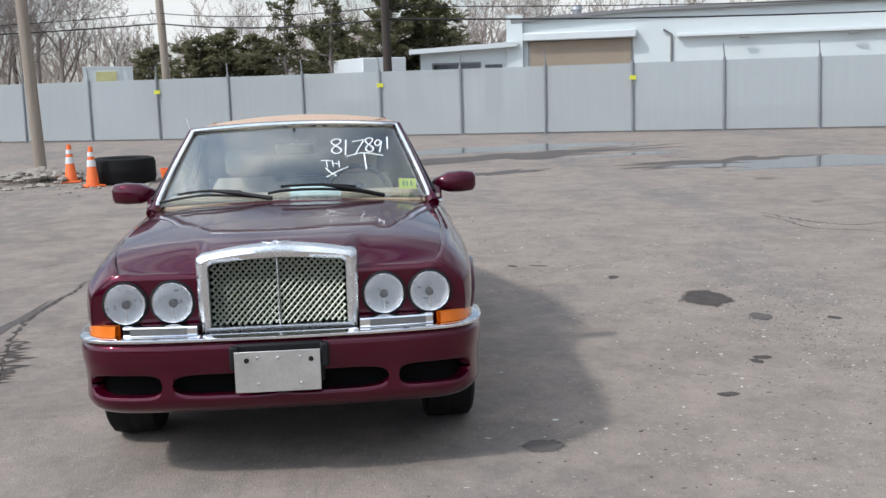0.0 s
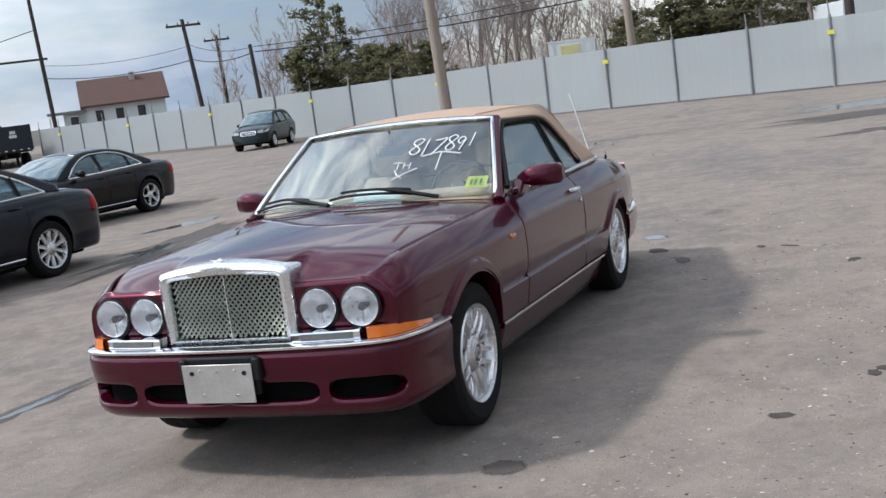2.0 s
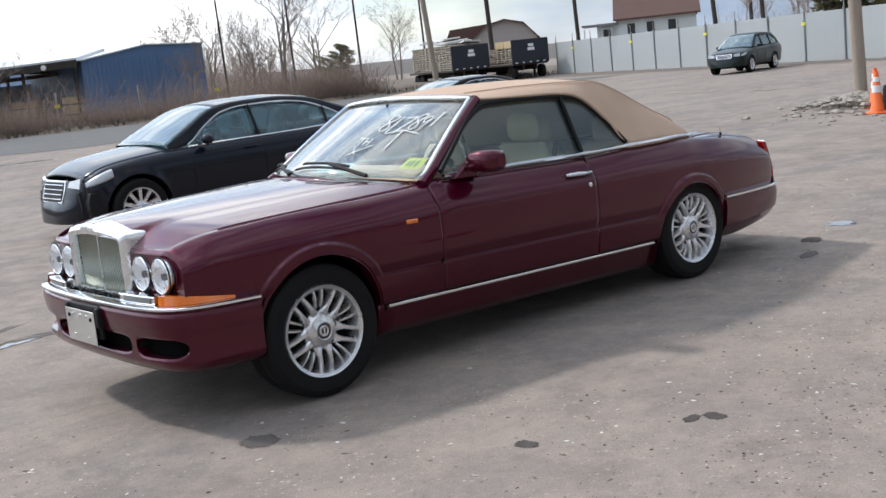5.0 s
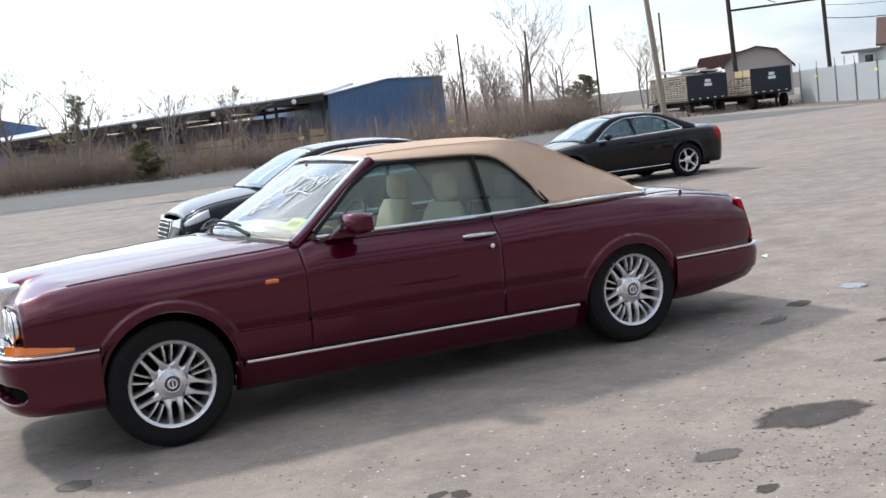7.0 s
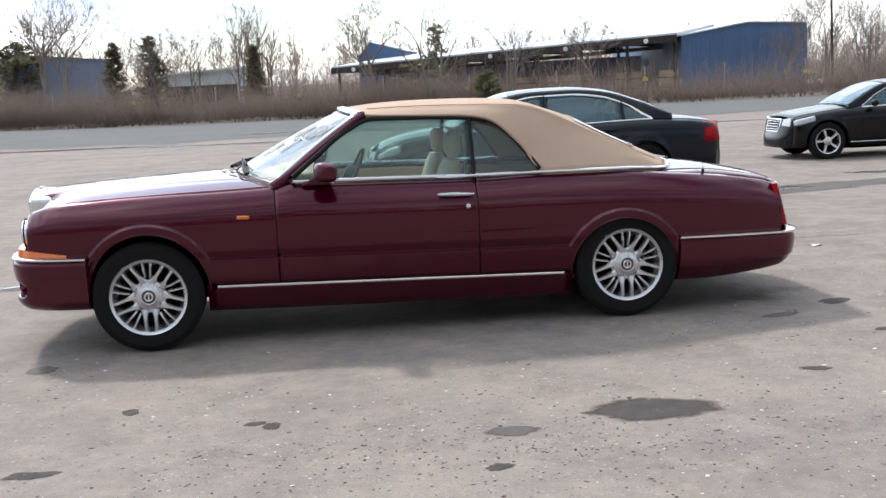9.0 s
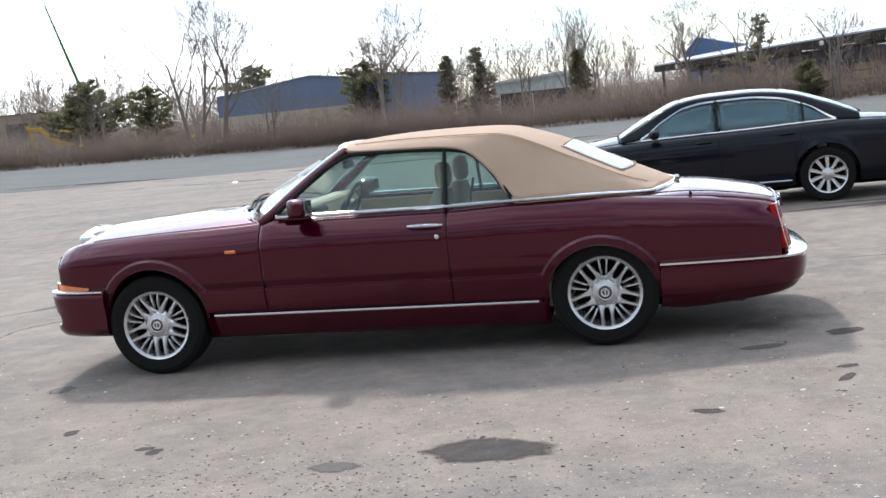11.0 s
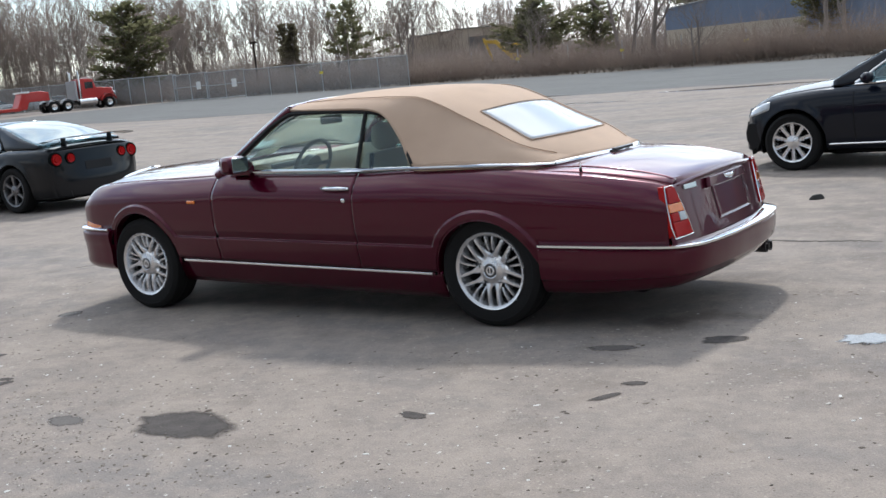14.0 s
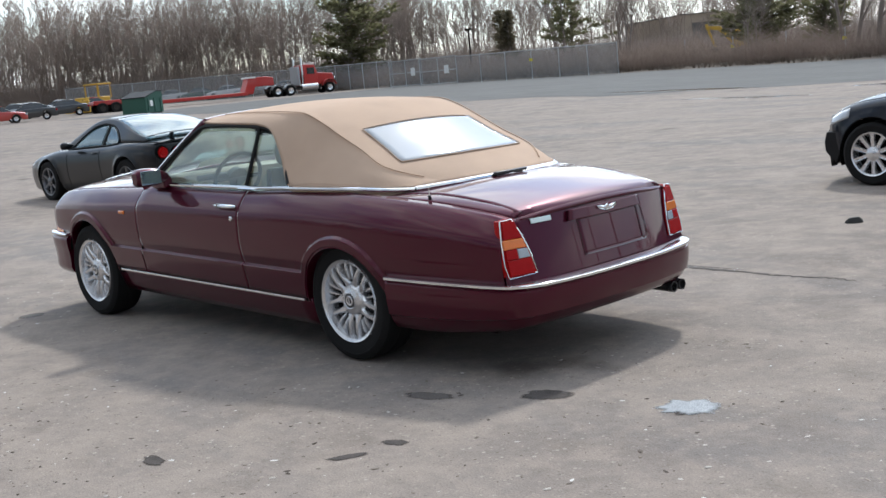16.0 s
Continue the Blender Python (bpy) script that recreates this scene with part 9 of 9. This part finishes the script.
for s in (-1, 1):
    part("side_window", M().box(2.2, 3.0, s * 1.005 - 0.01, s * 1.005 + 0.01, 1.9, 2.5), WINDOWDARK, cab)
    part("front_fender", M().grid([[(0.75 + 0.72 * math.cos(q), s * y, 0.62 + 0.66 * math.sin(q)) for y in (0.6, 1.12)] for q in steps(0.1, 3.0, 12)]), REDPAINT, lorry, thick=0.04)
    part("headlamp", M().rev([(0.001, -0.08), (0.13, -0.06), (0.15, 0.08), (0.001, 0.1)], 14, (0.12, s * 0.82, 1.35), "x"), CHROME, lorry)
    part("exhaust_stack", M().tube([(3.5, s * 0.95, 0.7), (3.5, s * 0.95, 3.4), (3.62, s * 0.95, 3.55)], 0.09, 8), CHROME, lorry)
    part("fuel_tank", M().tube([(2.0, s * 0.88, 0.72), (3.7, s * 0.88, 0.72)], 0.33, 14), CHROME, lorry)
    disc_wheel(lorry, 0.75, s * 0.95, 0.5, 0.5, 0.3, CHROME)
    for x in (4.9, 6.2):
        disc_wheel(lorry, x, s * 0.9, 0.5, 0.5, 0.55, CHROME)
        part("rear_fender", M().grid([[(x + 0.6 * math.cos(q), s * y, 0.5 + 0.62 * math.sin(q)) for y in (0.6, 1.2)] for q in steps(0.3, 2.84, 10)]), GALV, lorry, thick=0.03)
part("roof_lights", M().box(2.2, 2.5, -0.85, 0.85, 2.84, 2.98), LABELWHITE, lorry, bevel=0.04)
part("headache_rack", M().box(3.75, 3.95, -1.0, 1.0, 0.9, 2.7), GALV, lorry, bevel=0.03)
part("chassis", M().box(0.3, 7.0, -0.42, 0.42, 0.6, 0.85), STEELDARK, lorry)
start, end = Vector((-83.45, 59.4)), Vector((-87.45, 42.0))
d = (end - start).normalized()
low_trailer = thing("lowboy_trailer", None, (start.x, start.y, tz), math.degrees(math.atan2(d.y, d.x)), "red low-loader trailer with a high gooseneck", "trailer")
part("gooseneck", M().prism([(0.2, 1.15), (0.2, 1.9), (1.0, 2.05), (2.7, 2.0), (3.1, 1.0), (3.4, 0.45), (2.4, 0.5), (2.1, 1.15)], -0.7, 0.7), REDPAINT, low_trailer, bevel=0.05)
part("engine_box", M().box(2.0, 2.9, -0.8, 0.8, 1.95, 2.1), LABELWHITE, low_trailer, bevel=0.03)
part("deck", M().box(3.2, 13.0, -1.3, 1.3, 0.42, 0.72), REDPAINT, low_trailer, bevel=0.04)
part("deck_boards", M().box(3.5, 12.8, -1.0, 1.0, 0.724, 0.76), PALLETWOOD, low_trailer)
part("rear_frame", M().prism([(13.0, 0.5), (13.0, 0.72), (13.6, 1.15), (17.4, 1.15), (17.4, 0.8), (13.8, 0.7)], -0.9, 0.9), REDPAINT, low_trailer, bevel=0.04)
for x in (14.3, 15.5, 16.7):
    for s in (-1, 1):
        disc_wheel(low_trailer, x, s * 1.0, 0.48, 0.48, 0.5, STEELDARK)


def skip(at, rz):
    r = thing("dumpster", None, at, rz, "dark green steel dumpster with white labels", "dumpster")
    part("body", M().prism([(-1.1, 0.15), (1.1, 0.15), (1.1, 1.55), (0.3, 1.6), (-1.1, 1.2)], -0.95, 0.95), GREENSTEEL, r, bevel=0.02)
    part("lid", M().prism([(-1.15, 1.21), (0.3, 1.61), (1.15, 1.56), (1.15, 1.60), (0.3, 1.66), (-1.15, 1.26)], -1.0, 1.0), BLACK, r, smooth=0)
    for x in (-0.8, 0.0, 0.8):
        part("rib", M().box(x - 0.05, x + 0.05, -1.0, -0.955, 0.2, 1.15), GREENSTEEL, r)
    part("label_plate", M().box(-0.6, -0.3, -1.02, -0.955, 0.6, 1.0), LABELWHITE, r)
    for x in (-0.8, 0.8):
        part("skid", M().box(x - 0.12, x + 0.12, -0.9, 0.9, 0.0, 0.148), STEELDARK, r)


skip((-65.3, 35.2, rise(-65.3, 0)), 118)


def excavator(at, rz):
    r = thing("excavator", None, at, rz, "yellow tracked excavator with folded boom", "excavator")
    for s in (-1, 1):
        part("track", M().prism([(-1.9, 0.35), (-1.6, 0.0), (1.6, 0.0), (1.9, 0.35), (1.6, 0.8), (-1.6, 0.8)], s * 1.2 - 0.3, s * 1.2 + 0.3), STEELDARK, r, bevel=0.05)
    part("upper_body", M().box(-1.4, 1.8, -1.3, 1.3, 0.95, 2.0), YELLOWPAINT, r, bevel=0.08)
    cab = part("cab", M().prism([(-1.5, 1.0), (-1.5, 2.6), (-1.2, 2.9), (0.1, 2.9), (0.1, 1.0)], 0.3, 1.35), YELLOWPAINT, r, bevel=0.06)
    part("cab_window", M().box(-1.3, -0.1, 1.34, 1.37, 1.7, 2.7), WINDOWDARK, cab)
    part("boom", M().prism([(-1.2, 1.5), (-2.8, 3.4), (-4.3, 3.5), (-4.3, 3.2), (-3.0, 2.95), (-1.2, 1.0)], -0.45, -0.1), YELLOWPAINT, r, bevel=0.03)
    part("stick", M().prism([(-4.4, 3.7), (-4.1, 3.7), (-3.3, 1.2), (-3.5, 1.1)], -0.42, -0.12), YELLOWPAINT, r, bevel=0.03)
    part("bucket", M().prism([(-3.3, 1.2), (-3.9, 1.0), (-3.9, 0.4), (-3.2, 0.3), (-2.9, 0.7)], -0.75, 0.2), STEELDARK, r, bevel=0.03)


excavator((-58.5, 103.5, rise(-58.5, 0)), 25)
dz = thing("crawler_loader", None, (-92.5, 45.6, rise(-92, 0)), 110, "yellow crawler loader with an open cab", "loader")
for s in (-1, 1):
    part("track", M().prism([(-1.6, 0.3), (-1.3, 0.0), (1.3, 0.0), (1.6, 0.3), (1.3, 0.8), (-1.3, 0.8)], s * 0.95 - 0.22, s * 0.95 + 0.22), STEELDARK, dz, bevel=0.05)
part("body", M().box(-2.0, 1.2, -0.7, 0.7, 0.5, 1.45), YELLOWPAINT, dz, bevel=0.06)
part("roof", M().box(-0.5, 1.3, -0.9, 0.9, 2.55, 2.68), YELLOWPAINT, dz, bevel=0.03)
for x in (-0.4, 1.2):
    for y in (-0.8, 0.8):
        part("cab_post", M().tube([(x, y, 1.3), (x, y, 2.56)], 0.06, 6), YELLOWPAINT, dz)
part("blade", M().box(-2.6, -2.4, -1.5, 1.5, 0.1, 1.2), YELLOWPAINT, dz, bevel=0.04)
cr = thing("crane_mast", mesh("crane_mast", M().tube([(2.2, 1.2, 0), (-2.6, -1.4, 20.0)], [0.36, 0.10], 6), CRANEGREEN), (-77.2, 142.2, 2.0), 0, "tall slender green crane jib above the trees", "crane")
part("base", M().box(0.6, 4.4, -0.6, 3.0, -0.5, 1.8), CRANEGREEN, cr, bevel=0.1)


def far_car(x, y, rz, paint, label):
    r = thing("parked_car", None, (x, y, rise(x, y)), rz, label, "car", "cars across the lot")
    T = curve([-2.2, -2.05, -1.3, -0.8, 1.3, 2.0, 2.2], [0.55, 0.72, 0.86, 0.92, 0.98, 0.96, 0.75])
    W = curve([-2.2, -2.0, -1.2, 1.2, 2.0, 2.2], [0.62, 0.80, 0.87, 0.87, 0.82, 0.68])
    rows = []
    for x0 in steps(-2.2, 2.2, 22):
        lo = 0.25
        for xc in (-1.32, 1.32):
            if abs(x0 - xc) < 0.38:
                lo = 0.32 + math.sqrt(0.38**2 - (x0 - xc) ** 2)
        t, w = T(x0), W(x0)
        lo = min(lo, t - 0.1)
        rows.append([(x0, s * yy, z) for s, yy, z in ((-1, w - 0.06, lo), (-1, w, (lo + t) / 2), (-1, w - 0.05, t - 0.04), (-1, w - 0.14, t), (-1, 0.3, t + 0.04), (1, 0.3, t + 0.04), (1, w - 0.14, t), (1, w - 0.05, t - 0.04), (1, w, (lo + t) / 2), (1, w - 0.06, lo))])
    m = M().grid(rows)
    m.f += [tuple(range(10)), tuple(reversed(range(len(m.v) - 10, len(m.v))))]
    part("body", m, paint, r)
    cab = [[(x0, s * yy, z) for s, yy, z in ((-1, w0, 0.92), (-1, w0 - 0.22 * (h - 0.92) / 0.5, h), (0, 0, h + 0.03), (1, w0 - 0.22 * (h - 0.92) / 0.5, h), (1, w0, 0.92))] for x0, h, w0 in ((-1.0, 0.93, 0.72), (-0.3, 1.38, 0.73), (0.2, 1.43, 0.73), (0.9, 1.38, 0.72), (1.7, 0.98, 0.68))]
    part("cabin_glass", M().grid(cab), WINDOWDARK, r)
    rf = [[(x0, s * yy, z + 0.02) for s, yy, z in ((-1, w0 + 0.02, h - 0.06), (-1, w0 - 0.03, h), (0, 0, h + 0.03), (1, w0 - 0.03, h), (1, w0 + 0.02, h - 0.06))] for x0, h, w0 in ((-0.35, 1.36, 0.54), (0.2, 1.43, 0.53), (0.95, 1.37, 0.54))]
    part("roof", M().grid(rf), paint, r, thick=0.02)
    for s in (-1, 1):
        part("headlamp", M().box(-2.2, -2.02, s * 0.62 - 0.12, s * 0.62 + 0.12, 0.58, 0.70), CLEARLENS, r, bevel=0.02)
        part("tail_lamp", M().box(2.05, 2.2, s * 0.62 - 0.14, s * 0.62 + 0.14, 0.68, 0.82), REDLENS, r, bevel=0.02)
        for xc in (-1.32, 1.32):
            disc_wheel(r, xc, s * 0.76, 0.32, 0.32, 0.2, BRUSHED)


CARWHITE = mat("white_car_paint", (0.66, 0.67, 0.68), 0.35, 0, 0.06, 2.0, coat=1.0)
CARSILVER = mat("silver_car_paint", (0.40, 0.42, 0.43), 0.35, 0.6, 0.08, 2.0, coat=1.0)
CARRED = mat("red_car_paint", (0.42, 0.035, 0.025), 0.35, 0, 0.08, 2.0, coat=1.0)
CARDARK = mat("dark_car_paint", (0.02, 0.022, 0.025), 0.35, 0, 0.08, 2.0, coat=1.0)
CARGREEN = mat("green_car_paint", (0.03, 0.075, 0.06), 0.35, 0.2, 0.08, 2.0, coat=1.0)
for x, y, rz, p, lb in ((-81.0, 31.4, 246, CARRED, "red saloon parked across the lot"), (-83.2, 34.9, 66, CARDARK, "black saloon parked across the lot"), (-88.2, 40.2, 66, CARDARK, "dark saloon parked across the lot"),
                        (-91.6, 45.0, 246, CARRED, "red saloon parked across the lot"), (-93.5, 38.0, 66, CARSILVER, "silver saloon in a row of parked cars"), (-97.0, 41.5, 246, CARWHITE, "white saloon in a row of parked cars"),
                        (-96.0, 33.0, 246, CARSILVER, "silver saloon in a row of parked cars"), (-101.0, 46.5, 246, CARWHITE, "white saloon in a row of parked cars"), (-100.5, 36.5, 66, CARSILVER, "silver saloon in a row of parked cars"), (-92.0, 29.0, 66, CARWHITE, "white saloon in a row of parked cars"),
                        (60.0, 5.0, 100, CARWHITE, "white saloon standing behind the slatted fence"), (60.5, 10.0, 100, CARSILVER, "silver saloon standing behind the slatted fence"), (58.0, 1.9, 100, CARWHITE, "white saloon standing behind the slatted fence"),
                        (-90.0, 73.0, 60, CARDARK, "dark saloon behind the chain-link fence"), (-92.6, 70.8, 60, CARGREEN, "dark green saloon behind the chain-link fence"), (-95.2, 68.9, 60, CARSILVER, "silver saloon behind the chain-link fence"),
                        (-97.7, 66.9, 60, CARSILVER, "silver saloon behind the chain-link fence"), (-100.2, 64.8, 60, CARWHITE, "white saloon behind the chain-link fence"), (-102.8, 62.8, 60, CARGREEN, "green saloon behind the chain-link fence"), (-105.4, 60.9, 60, CARWHITE, "white saloon behind the chain-link fence")):
    far_car(x, y, rz, p, lb)
